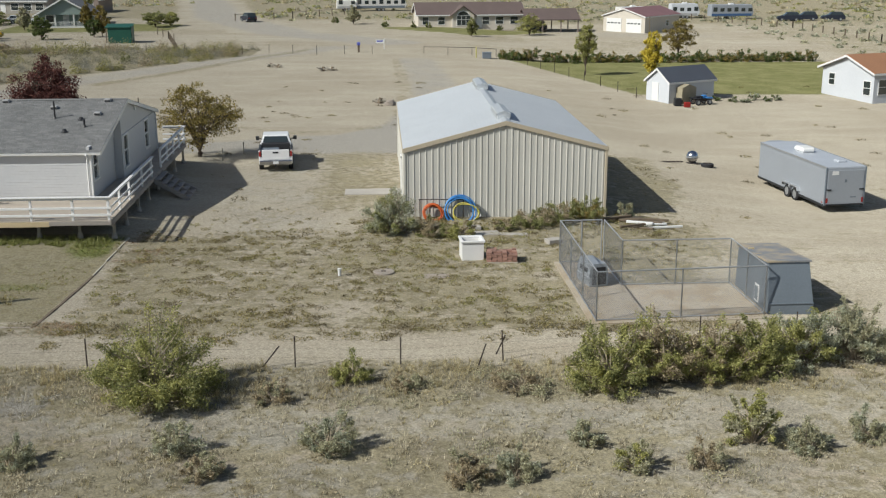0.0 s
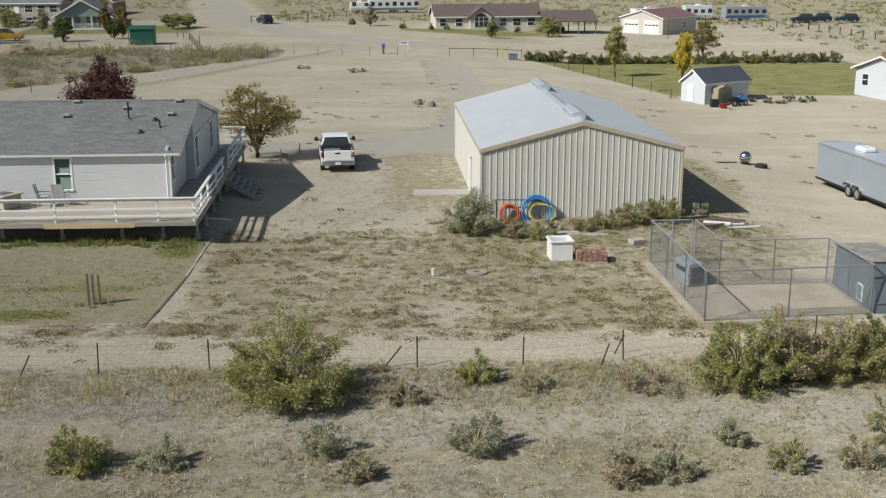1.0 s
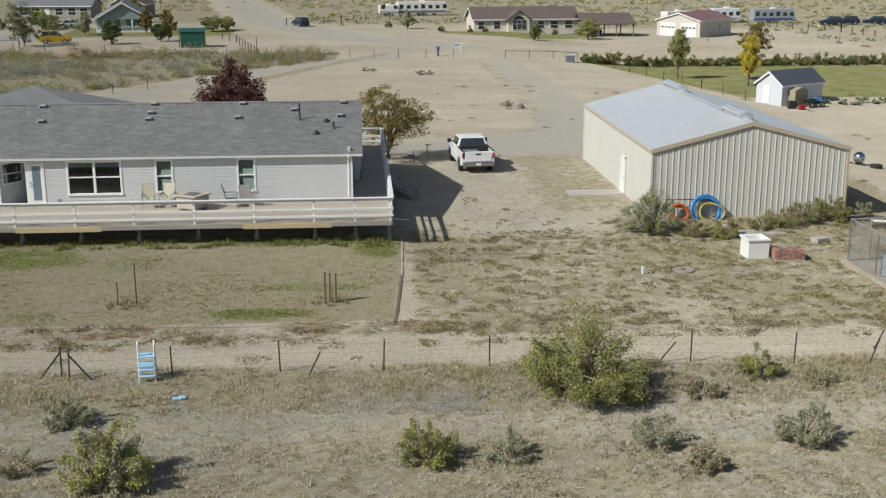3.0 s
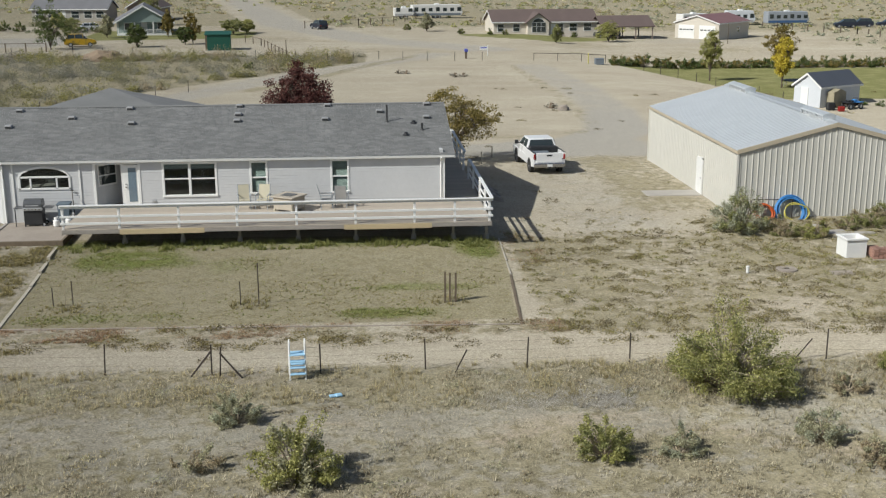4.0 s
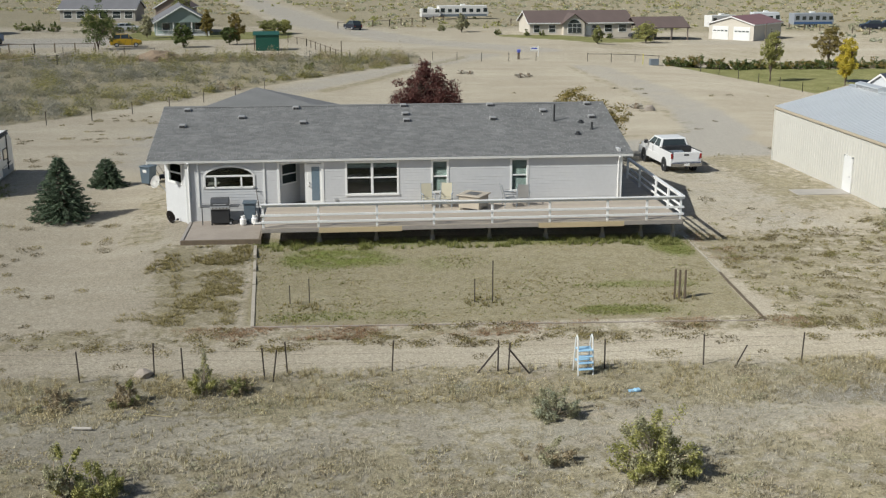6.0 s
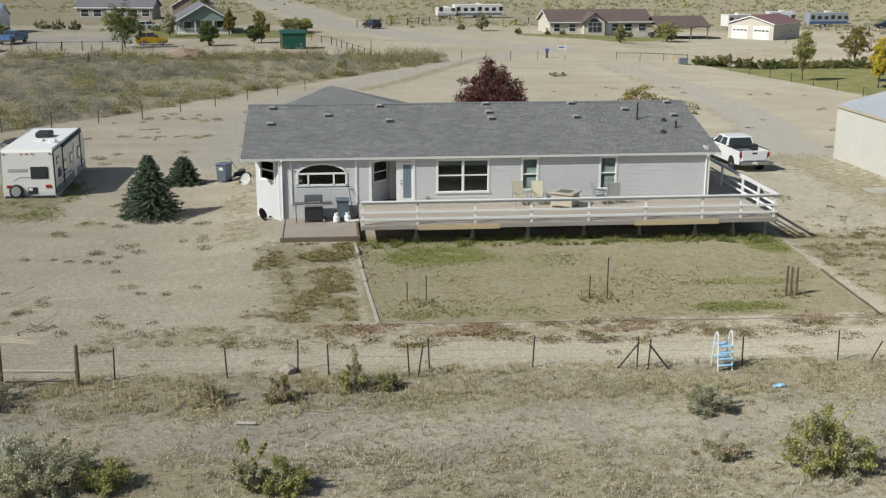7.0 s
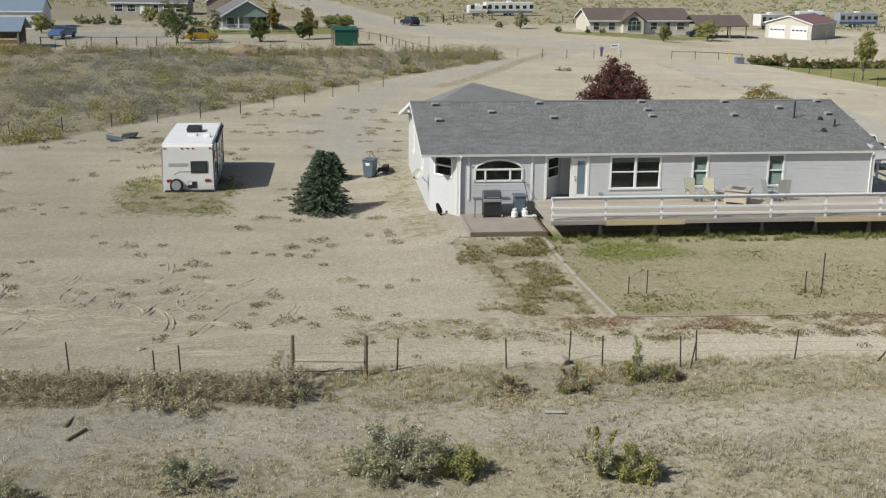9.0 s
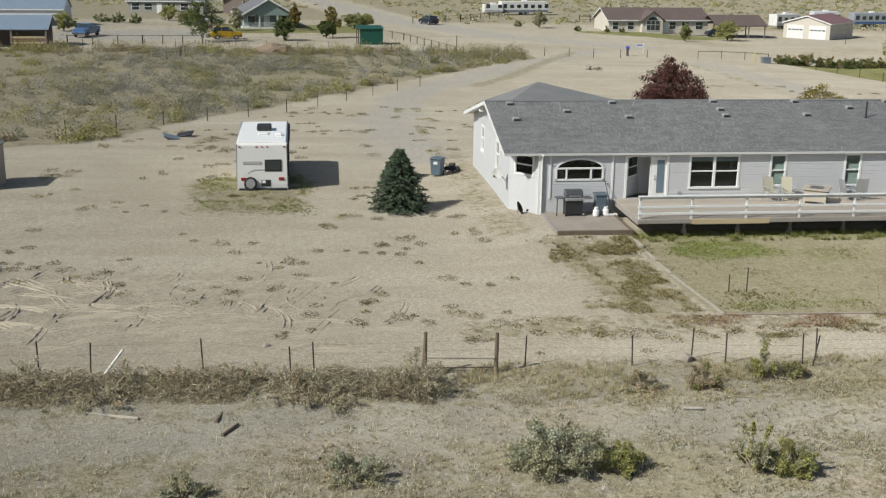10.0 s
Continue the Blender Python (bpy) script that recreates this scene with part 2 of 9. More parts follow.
def scrub_zone(x, y):
    """How thickly dry weeds and bunch grass grow."""
    w = wobble(x, y, 6.0, 2.0)
    near = (1 - step(y, 33.6, 34.6)) * (0.72 + 0.3 * w)
    near *= 1 - 0.55 * (1 - step(abs(y - 29.3 - 0.5 * wobble(x, 0, 20)), 0.5, 1.7))
    near *= 1 - 0.45 * (1 - step(x, -46, -30)) * step(y, 27.5, 29)
    yard = step(y, 36.2, 37.4) * (1 - step(y, 50 + 5 * step(x, -2, 6), 54 + 5 * step(x, -2, 6))) * step(x, -11.5, -10.5) * (1 - step(x, 12.5, 14.5)) * (0.80 + 0.35 * w)
    barn_west = rect(x, y, -3.2, 1.6, 56, 74, 1.2) * 0.7 + rect(x, y, -9, -3, 52, 76, 2.5) * 0.28
    barn_south = rect(x, y, -1, 15, 48.5, 54.8, 1.2) * 0.95
    barn_east = rect(x, y, 11.4, 15.6 + 2.6 * step(y, 56, 66), 55, 75, 0.9) * 0.85
    lawn_rim = rect(x, y, -33.9 - 0.12 * (y - 39), -30.8, 38.6, 49.5, 0.9) * 0.85 + rect(x, y, -40, -10, 36.6, 38.5, 0.5) * 0.62
    rv = rect(x, y, -50.8, -45.2, 55.8, 65, 1.2) * 0.95 + rect(x, y, -52, -50, 60, 64, 1.0) * 0.6
    sage = step(west_of_sage_edge(x, y), -0.8, 1.0) * 1.0
    far = step(y, 214, 224) * 0.85
    far *= 1 - 0.95 * (1 - step(segment_distance(x, y, NORTH_ROAD), 6.5, 8.5))
    right = step(x, 62, 70) * step(y, 90, 120) * 0.6
    plain = step(y, 150, 165) * (0.22 + 0.5 * wobble(x, y, 14, 6.0)) * (1 - 0.8 * (1 - step(segment_distance(x, y, NORTH_ROAD), 5, 8)))
    rims = 0.42 * (1 - step(segment_distance(x, y, ISLAND_RIM), 0.3, 1.3)) + 0.75 * (1 - step(segment_distance(x, y, ROAD_VERGE), 0.4, 1.4)) + 0.5 * (1 - step(segment_distance(x, y, [(-36.0, 76), (-36.4, 62), (-35.9, 51)]), 0.5, 1.5))
    kennel = rect(x, y, 9.5, 16, 46, 55, 1.5) * 0.8 + rect(x, y, 15.8, 18.2, 37, 43, 0.8) * 0.7
    island = rect(x, y, 6, 26, 80, 108, 2) * 0.12 + rect(x, y, -4, 2.2, 92, 140, 2) * 0.12
    east = rect(x, y, 14, 40, 40, 62, 3.0) * 0.22 + rect(x, y, 26, 38, 62, 70, 2.0) * 0.3
    return min(1.0, max(near, yard, barn_west, barn_south, barn_east, lawn_rim, rv, sage, far, right, plain, rims, kennel, island, east))


def gravel_zone(x, y):
    a = (1 - step(segment_distance(x, y, DRIVE), 1.3, 4.0)) * (0.95 - 0.4 * step(y, 88, 108))
    h = rect(x, y, -6, 3.5, 73.5, 82, 1.6) * 0.9
    b = (1 - step(segment_distance(x, y, NORTH_ROAD), 3.5, 7.0)) * 0.6
    c = rect(x, y, -43.5, -34.5, 69, 96, 3.0) * 0.48
    d = rect(x, y, -9, -1.5, 50, 78, 2.0) * 0.4
    e = rect(x, y, -86, -60, 172, 192, 3) * 0.7
    f = (1 - step(segment_distance(x, y, WEST_ROAD), 1.4, 4.2)) * 0.55
    g = rect(x, y, 30, 58, 184, 200, 4) * 0.4
    return max(a, b, c, d, e, f, g, h)


def near_field(x, y):
    """The greyer soil south of the fence."""
    return 1 - step(y, 33.2, 34.4)


def churned(x, y):
    """Soil turned over by wheels at the west end of the yard."""
    return max(rect(x, y, -72, -44, 35.5, 46, 3.0), 0.45 * rect(x, y, -70, -34, 36, 60, 6.0))


def build_ground():
    xs = [-3000, -1500, -800, -450, -300, -220, -170, -140, -120, -105, -95, -88]
    xs += list(np.arange(-82, 60.01, 0.55)) + [63, 67, 72, 80, 90, 105, 125, 160, 220, 320, 500, 900, 1600, 3000]
    ys = [-1500, -600, -200, -60, -20, 0, 10, 15] + list(np.arange(18, 80, 0.55)) + list(np.arange(80, 150, 1.1)) + list(np.arange(150, 260, 2.2)) + [263, 270, 280, 295, 315, 340, 380, 440, 540, 700, 1000, 1600, 3000]
    nx, ny = len(xs), len(ys)
    verts, za, zb = [], [], []
    for y in ys:
        for x in xs:
            z = ground_z(x, y) + (0.03 * wobble(x, y, 2.3) + 0.05 * wobble(x, y, 9.0, 5.0) if y < 150 else 0.2 * wobble(x, y, 40))
            if 30.2 < y < 33.6 and x < -41:
                z += 0.35 * math.sin(math.pi * (y - 30.2) / 3.4) * step(-x, 41, 44) * (0.8 + 0.6 * wobble(x, y, 1.0))
            ch = churned(x, y) if y < 60 else 0.0
            if ch > 0:
                z += 0.05 * ch * (abs(math.sin((x * 0.9 + y * 0.55) * 1.9 + 2 * wobble(x, y, 4))) - 0.6)
            verts.append((x, y, z))
            yard, green = lawn_zone(x, y)
            za.append((yard, green, scrub_zone(x, y), 1.0))
            zb.append((gravel_zone(x, y), near_field(x, y), ch, 1.0))
    faces = [(j * nx + i, j * nx + i + 1, (j + 1) * nx + i + 1, (j + 1) * nx + i) for j in range(ny - 1) for i in range(nx - 1)]
    me = bpy.data.meshes.new("ground")
    me.from_pydata(verts, [], faces)
    for name, data in (("turf", za), ("soil", zb)):
        at = me.attributes.new(name, "FLOAT_COLOR", "POINT")
        at.data.foreach_set("color", np.array(data, dtype=np.float32).ravel())
    me.polygons.foreach_set("use_smooth", [True] * len(faces))
    ob = new("ground", me)
    tagged(ob, "pale dry sandy ground with weeds, turf and gravel", "ground", kind="structure")
    me.materials.append(ground_material())


def ground_material():
    m = bpy.data.materials.new("sandy_soil")
    m.use_nodes = True
    N, L = m.node_tree.nodes, m.node_tree.links
    b = N["Principled BSDF"]
    b.inputs["Roughness"].default_value, b.inputs["Specular IOR Level"].default_value = 0.95, 0.15
    b.inputs["Diffuse Roughness"].default_value = 1.0
    geo = N.new("ShaderNodeNewGeometry")

    def tex(scale, detail=5, rough=0.6, stretch=None):
        n = N.new("ShaderNodeTexNoise")
        n.inputs["Scale"].default_value, n.inputs["Detail"].default_value, n.inputs["Roughness"].default_value = scale, detail, rough
        if stretch:
            mp = N.new("ShaderNodeMapping")
            mp.inputs["Scale"].default_value = stretch
            L.new(geo.outputs["Position"], mp.inputs[0]), L.new(mp.outputs[0], n.inputs["Vector"])
        else:
            L.new(geo.outputs["Position"], n.inputs["Vector"])
        return n.outputs[0]

    def calc(op, a, c=0.0):
        n = N.new("ShaderNodeMath")
        n.operation = op
        for i, v in enumerate((a, c)):
            if isinstance(v, (int, float)):
                n.inputs[i].default_value = v
            else:
                L.new(v, n.inputs[i])
        return n.outputs[0]

    def ramp(v, a, c, lo=0.0, hi=1.0):
        n = N.new("ShaderNodeMapRange")
        n.interpolation_type = "SMOOTHSTEP"
        for i, q in enumerate((a, c, lo, hi)):
            n.inputs[i + 1].default_value = q
        L.new(v, n.inputs[0])
        return n.outputs[0]

    def mix(f, a, c):
        n = N.new("ShaderNodeMix")
        n.data_type = "RGBA"
        if isinstance(f, (int, float)):
            n.inputs[0].default_value = f
        else:
            L.new(f, n.inputs[0])
        for i, v in ((6, a), (7, c)):
            if isinstance(v, tuple):
                n.inputs[i].default_value = (*v, 1)
            else:
                L.new(v, n.inputs[i])
        return n.outputs[2]

    def zones(name):
        a, s = N.new("ShaderNodeAttribute"), N.new("ShaderNodeSeparateColor")
        a.attribute_name = name
        L.new(a.outputs["Color"], s.inputs[0])
        return s.outputs
    yard, green, scrub = zones("turf")[:3]
    gravel, near, turned = zones("soil")[:3]
    wide, mid, fine, grain = tex(0.07), tex(0.45), tex(2.2, 6, 0.68), tex(16.0, 4, 0.7)
    streak = tex(0.5, 5, 0.6, (0.75, 1.3, 1))
    sand = mix(ramp(wide, 0.35, 0.65), (0.395, 0.347, 0.266), (0.462, 0.414, 0.325))
    sand = mix(ramp(streak, 0.42, 0.72, 0, 0.55), sand, (0.37, 0.33, 0.247))
    sand = mix(ramp(fine, 0.55, 0.75, 0, 0.4), sand, (0.49, 0.443, 0.35))
    field = mix(ramp(mid, 0.38, 0.62), (0.312, 0.285, 0.225), (0.393, 0.362, 0.289))
    field = mix(ramp(streak, 0.5, 0.72, 0, 0.8), field, (0.345, 0.325, 0.265))
    field = mix(ramp(tex(0.23, 6, 0.65, (0.6, 1.5, 1)), 0.5, 0.66, 0, 0.75), field, (0.40, 0.335, 0.25))
    field = mix(ramp(tex(0.31, 6, 0.7, (0.7, 1.2, 1)), 0.55, 0.7, 0, 0.65), field, (0.345, 0.327, 0.277))
    track = tex(0.16, 5, 0.6, (0.35, 2.2, 1))
    sand = mix(ramp(track, 0.5, 0.62, 0, 0.35), sand, (0.48, 0.435, 0.348))
    sand = mix(ramp(track, 0.5, 0.38, 0, 0.4), sand, (0.365, 0.322, 0.25))
    base = mix(near, sand, field)
    base = mix(calc("MULTIPLY", turned, ramp(fine, 0.45, 0.6, 0, 0.6)), base, (0.33, 0.28, 0.205))
    stony = mix(ramp(grain, 0.35, 0.65), (0.33, 0.308, 0.268), (0.41, 0.385, 0.335))
    base = mix(ramp(calc("ADD", gravel, calc("MULTIPLY", calc("SUBTRACT", mid, 0.5), 0.7)), 0.22, 0.72), base, stony)
    weeds = mix(ramp(mid, 0.35, 0.65), (0.235, 0.207, 0.132), (0.325, 0.287, 0.187))
    weeds = mix(ramp(fine, 0.5, 0.7, 0, 0.7), weeds, (0.175, 0.15, 0.085))
    cover = ramp(calc("ADD", calc("MULTIPLY", scrub, 0.75), calc("ADD", calc("MULTIPLY", calc("SUBTRACT", fine, 0.5), 2.3), calc("MULTIPLY", calc("SUBTRACT", mid, 0.5), 1.3))), 0.22, 0.62)
    base = mix(calc("MULTIPLY", cover, calc("MULTIPLY", ramp(scrub, 0.02, 0.35), 0.85)), base, weeds)
    turf = mix(ramp(calc("ADD", yard, calc("MULTIPLY", calc("SUBTRACT", mid, 0.5), 0.7)), 0.50, 0.95), (0.305, 0.272, 0.178), (0.165, 0.198, 0.05))
    turf = mix(ramp(fine, 0.42, 0.68, 0, 0.5), turf, (0.20, 0.165, 0.09))
    turf = mix(ramp(tex(0.9, 5, 0.65), 0.48, 0.68, 0, 0.6), turf, (0.335, 0.30, 0.21))
    base = mix(ramp(yard, 0.08, 0.3), base, turf)
    lush = mix(ramp(mid, 0.35, 0.7), (0.175, 0.178, 0.068), (0.255, 0.245, 0.11))
    base = mix(ramp(calc("ADD", green, calc("MULTIPLY", calc("SUBTRACT", fine, 0.5), 0.5)), 0.2, 0.7), base, lush)
    hsv = N.new("ShaderNodeHueSaturation")
    L.new(calc("MULTIPLY", ramp(grain, 0.3, 0.7, 0.6, 1.1), ramp(tex(6.5, 6, 0.75), 0.3, 0.7, 0.85, 1.16)), hsv.inputs["Value"]), L.new(base, hsv.inputs["Color"])
    L.new(hsv.outputs[0], b.inputs["Base Color"])
    bump = N.new("ShaderNodeBump")
    bump.inputs["Strength"].default_value, bump.inputs["Distance"].default_value = 0.9, 0.10
    L.new(calc("ADD", calc("MULTIPLY", fine, calc("ADD", 0.35, calc("MULTIPLY", scrub, 0.65))), calc("MULTIPLY", grain, 0.22)), bump.inputs["Height"])
    L.new(bump.outputs[0], b.inputs["Normal"])
    return m


build_ground()


# ---- house ----
def wpart(name, bm, mat, parent, label="", smooth=False):
    """A part given in world places, put under its thing or under a part of it."""
    root = parent
    m = parent.matrix_basis.copy()
    while root.parent:
        root = root.parent
        m = root.matrix_basis @ m
    bmesh.ops.transform(bm, matrix=m.inverted(), verts=bm.verts)
    return mesh_ob(name, bm, mat, parent, label, smooth)


def lap_wall(bm, axis, s, u0, u1, v0, v1, openings=(), course=0.13, thick=0.14, out=-1, proud=0.014):
    """A wall with lapped boards on its outer side. axis: 'x' runs along x with its face at y = s; openings: (u0, u1, v0, v1)."""
    put = (lambda u, d, v: (u, s + out * d, v)) if axis == "x" else (lambda u, d, v: (s + out * d, u, v))
    cuts = sorted({u0, u1, *[min(max(o[k], u0), u1) for o in openings for k in (0, 1)]})
    for a, c in zip(cuts, cuts[1:]):
        if c - a < 1e-4:
            continue
        mid = (a + c) / 2
        holes = sorted((o[2], o[3]) for o in openings if o[0] - 1e-6 < mid < o[1] + 1e-6)
        spans, low = [], v0
        for h0, h1 in holes:
            if h0 > low:
                spans.append((low, h0))
            low = max(low, h1)
        if low < v1:
            spans.append((low, v1))
        for w0, w1 in spans:
            prof, v = [], w0
            while v < w1 - 1e-6:
                top = min(w1, v0 + course * (math.floor((v - v0) / course + 1e-6) + 1))
                prof += [(proud, v), (0.0, top)]
                v = top
            ring = prof + [(-thick, w1), (-thick, w0)]
            lo = [bm.verts.new(put(a, d, v)) for d, v in ring]
            hi = [bm.verts.new(put(c, d, v)) for d, v in ring]
            n = len(ring)
            for i in range(n):
                bm.faces.new((lo[i], lo[(i + 1) % n], hi[(i + 1) % n], hi[i]))
            bm.faces.new(lo[::-1]), bm.faces.new(hi)
    bmesh.ops.recalc_face_normals(bm, faces=bm.faces)
    return bm


def sash_window(parent, axis, s, u0, u1, v0, v1, out=-1, units=1, bar=0.52, blind=0.0):
    """A white window in its opening: frame, sill, and in each unit an upper and a lower pane with a meeting rail between."""
    def bx(a, c, d0, d1, v, w, bev=0.0):
        lo, hi = sorted((s + out * d0, s + out * d1))
        return boxed(a, lo, v, c, hi, w, bevel=bev) if axis == "x" else boxed(lo, a, v, hi, c, w, bevel=bev)
    f = 0.07
    win = wpart("window", bx(u0 - 0.04, u1 + 0.04, -0.10, 0.035, v1 - f, v1 + 0.03, 0.006), M["white"], parent, "white-framed sash window")
    wpart("sill", bx(u0 - 0.05, u1 + 0.05, -0.10, 0.06, v0 - 0.03, v0 + f, 0.006), M["white"], win)
    w = (u1 - u0) / units
    for i in range(units + 1):
        c = u0 + i * w
        a, d = (c - 0.04, c + f - 0.01) if i == 0 else ((c - f + 0.01, c + 0.04) if i == units else (c - 0.06, c + 0.06))
        wpart("jamb", bx(a, d, -0.10, 0.03, v0 + f, v1 - f, 0.004), M["white"], win)
    vm = v0 + (v1 - v0) * bar
    for i in range(units):
        a, c = u0 + i * w + 0.05, u0 + (i + 1) * w - 0.05
        wpart("meeting_rail", bx(a, c, -0.07, 0.01, vm - 0.03, vm + 0.03, 0.004), M["white"], win)
        for v, z, d in ((v0 + f, vm - 0.03, -0.055), (vm + 0.03, v1 - f, -0.035)):
            pane = wpart("pane", bx(a, c, d - 0.006, d, v, z), M["pane"], win)
            pane.visible_shadow = False
        if blind:
            wpart("blind", bx(a, c, -0.078, -0.068, v1 - f - (v1 - v0 - 2 * f) * blind, v1 - f), M["blindcloth"], win, "pale pull-down window blind")
    return win


def real_glass(name):
    m = bpy.data.materials.new(name)
    m.use_nodes = True
    N, L = m.node_tree.nodes, m.node_tree.links
    N.remove(N["Principled BSDF"])
    tr, gl, mx, fr = N.new("ShaderNodeBsdfTransparent"), N.new("ShaderNodeBsdfGlossy"), N.new("ShaderNodeMixShader"), N.new("ShaderNodeFresnel")
    tr.inputs[0].default_value = (0.72, 0.78, 0.76, 1)
    gl.inputs["Roughness"].default_value = 0.03
    fr.inputs[0].default_value = 1.7
    L.new(fr.outputs[0], mx.inputs[0]), L.new(tr.outputs[0], mx.inputs[1]), L.new(gl.outputs[0], mx.inputs[2])
    L.new(mx.outputs[0], N["Material Output"].inputs[0])
    return m


M["pane"] = real_glass("clear_pane")
M["blindcloth"] = material("blind_cloth", (0.70, 0.76, 0.74), 0.8, vary=0.06, size=0.5)
# indoor shade put into the colour of the unseen inner wall
M["room"] = material("room_dimness", (0.10, 0.10, 0.095), 0.9, vary=0.05, size=1.5)
# the bluish reflection on the door's glass is put into its base colour
M["doorglass"] = glass_material("door_glass_reflection", (0.16, 0.22, 0.27), 0.1)
M["skirt"] = material("skirting_panel", (0.46, 0.44, 0.42), 0.7, vary=0.1, size=1.0)

HX0, HX1, HS, HN, HR, ZE, ZR, ZF = -35.3, -13.45, 53.55, 67.75, 60.0, 3.80, 5.42, 1.5   # house plan: ends, south and north walls, ridge, eaves, ridge height, floor
house = thing("house", -24.4, 60.6, 0.5, "long single-storey grey vinyl-sided house with a dark shingle roof", "house")


def shingle_slope(x0, x1, y_low, z_low, y_high, z_high, courses):
    """A roof slope laid in overlapping courses of separate shingles."""
    rng = random.Random(int(abs(y_low) * 10))
    bm = bmesh.new()
    for k in range(courses):
        a, c = k / courses, (k + 1.15) / courses
        ya, yc = y_low + (y_high - y_low) * a, y_low + (y_high - y_low) * min(1, c)
        za, zc = z_low + (z_high - z_low) * a, z_low + (z_high - z_low) * min(1, c)
        x = x0 - rng.random() * 0.6
        while x < x1:
            w = rng.uniform(0.18, 0.42)
            p, q = max(x, x0), min(x + w - 0.008, x1)
            lift = 0.013 + rng.random() * 0.006
            if q > p:
                vs = [bm.verts.new(v) for v in ((p, ya, za + lift), (q, ya, za + lift), (q, yc, zc + 0.006), (p, yc, zc + 0.006), (p, ya, za + 0.002), (q, ya, za + 0.002))]
                bm.faces.new(vs[:4]), bm.faces.new((vs[4], vs[5], vs[1], vs[0]))
            x += w
    bmesh.ops.recalc_face_normals(bm, faces=bm.faces)
    for f in bm.faces:
        if f.normal.z < -0.1:
            f.normal_flip()
    return bm


def build_house():
    rx0, rx1 = -35.85, -12.9
    # roof: deck boards below, shingles above, fascia and gutter round the edge
    bm = bmesh.new()
    ys, yn = 53.38, 68.05
    slab(bm, [(rx0, ys, ZE), (rx1, ys, ZE), (rx1, HR, ZR), (rx0, HR, ZR)], 0.14)
    slab(bm, [(rx0, HR, ZR), (rx1, HR, ZR), (rx1, yn, ZE - 0.05), (rx0, yn, ZE - 0.05)], 0.14)
    roof = wpart("roof", bm, M["white"], house, "dark grey asphalt shingle roof with white edges")
    wpart("shingles", shingle_slope(rx0 - 0.03, rx1 + 0.03, ys - 0.03, ZE, HR, ZR, 46), M["shingle"], roof, "weathered charcoal asphalt shingles")
    wpart("shingles", shingle_slope(rx0 - 0.03, rx1 + 0.03, yn + 0.03, ZE - 0.05, HR, ZR, 46), M["shingle"], roof, "weathered charcoal asphalt shingles")
    wpart("ridge_cap", prism([(HR - 0.16, ZR - 0.005), (HR, ZR + 0.05), (HR + 0.16, ZR - 0.005)], rx0 - 0.02, rx1 + 0.02), M["shingle"], roof)
    wpart("gutter", prism([(ys - 0.08, ZE - 0.02), (ys - 0.09, ZE - 0.02), (ys - 0.07, ZE - 0.13), (ys, ZE - 0.15), (ys, ZE - 0.02), (ys - 0.01, ZE - 0.02), (ys - 0.02, ZE - 0.11), (ys - 0.06, ZE - 0.11)], rx0, rx1), M["white"], roof, "white metal gutter")
    # the front wing: a hipped roof behind the ridge
    ax, ay, az = -31.6, 67.2, 5.6
    bm = bmesh.new()
    for tri in (((-34.4, 73.0, 3.6), (-34.9, 60.6, 5.0), (ax, ay, az)), ((-34.9, 60.6, 5.0), (-27.0, 60.6, 5.0), (ax, ay, az)), ((-27.0, 60.6, 5.0), (-25.8, 73.0, 3.6), (ax, ay, az)), ((-25.8, 73.0, 3.6), (-34.4, 73.0, 3.6), (ax, ay, az))):
        slab(bm, tri, 0.12)
    wpart("wing_roof", bm, M["shingle"], house, "hipped dark shingle roof of the front wing")
    wpart("wing_wall", boxed(-33.9, HN + 0.02, 0.1, -26.6, 72.6, 3.62), M["siding"], house)
    # walls, with openings where the windows and the door stand
    south = [(-33.3, -30.98, 2.43, 3.47), (-26.68, -24.2, 1.97, 3.58), (-22.6, -21.82, 2.03, 3.59), (-18.79, -17.97, 2.02, 3.6), (-29.85, -27.75, ZF, 3.55)]
    bm = bmesh.new()
    lap_wall(bm, "x", HS, -34.1, HX1, 0.55, ZE - 0.1, south)
    wall = wpart("south_siding", bm, M["siding"], house)
    east = [(54.1, 55.1, 2.25, 3.62)]
    bm = bmesh.new()
    lap_wall(bm, "y", HX1, HS, 58.6, 0.55, 4.0, east, out=1)
    lap_wall(bm, "y", HX1 + 0.42, 58.6, HN, 0.55, ZE - 0.1, [(58.98, 59.98, 1.94, 3.66), (64.4, 65.5, 1.98, 3.62)], out=1)
    lap_wall(bm, "x", 58.6, HX1 - 0.05, HX1 + 0.42, 0.55, 4.5, (), out=-1)
    wpart("east_wall", bm, M["siding"], house)
    bm = bmesh.new()
    lap_wall(bm, "y", HX0, 55.0, HN, 0.55, ZE - 0.1, [(58.2, 59.2, 2.0, 3.5), (63.5, 64.5, 2.0, 3.5)], out=-1)
    wpart("west_wall", bm, M["siding"], house)
    bm = bmesh.new()
    lap_wall(bm, "x", HN, HX0, HX1 + 0.42, 0.3, ZE - 0.12, (), out=1)
    wpart("north_wall", bm, M["siding"], house)
    for x in (HX1 + 0.02, HX1 + 0.35, HX0 - 0.02):
        y0 = HS + 0.1 if x < HX1 + 0.1 else 58.7
        prof = [(y0 + 0.05, ZE - 0.12), (HR, ZR - 0.15), (HN - 0.05, ZE - 0.17)] if y0 < 58 else [(58.7, ZE - 0.12 + (58.7 - HS) * 0.2512), (HR, ZR - 0.15), (HN - 0.05, ZE - 0.17), (58.7, ZE - 0.17)]
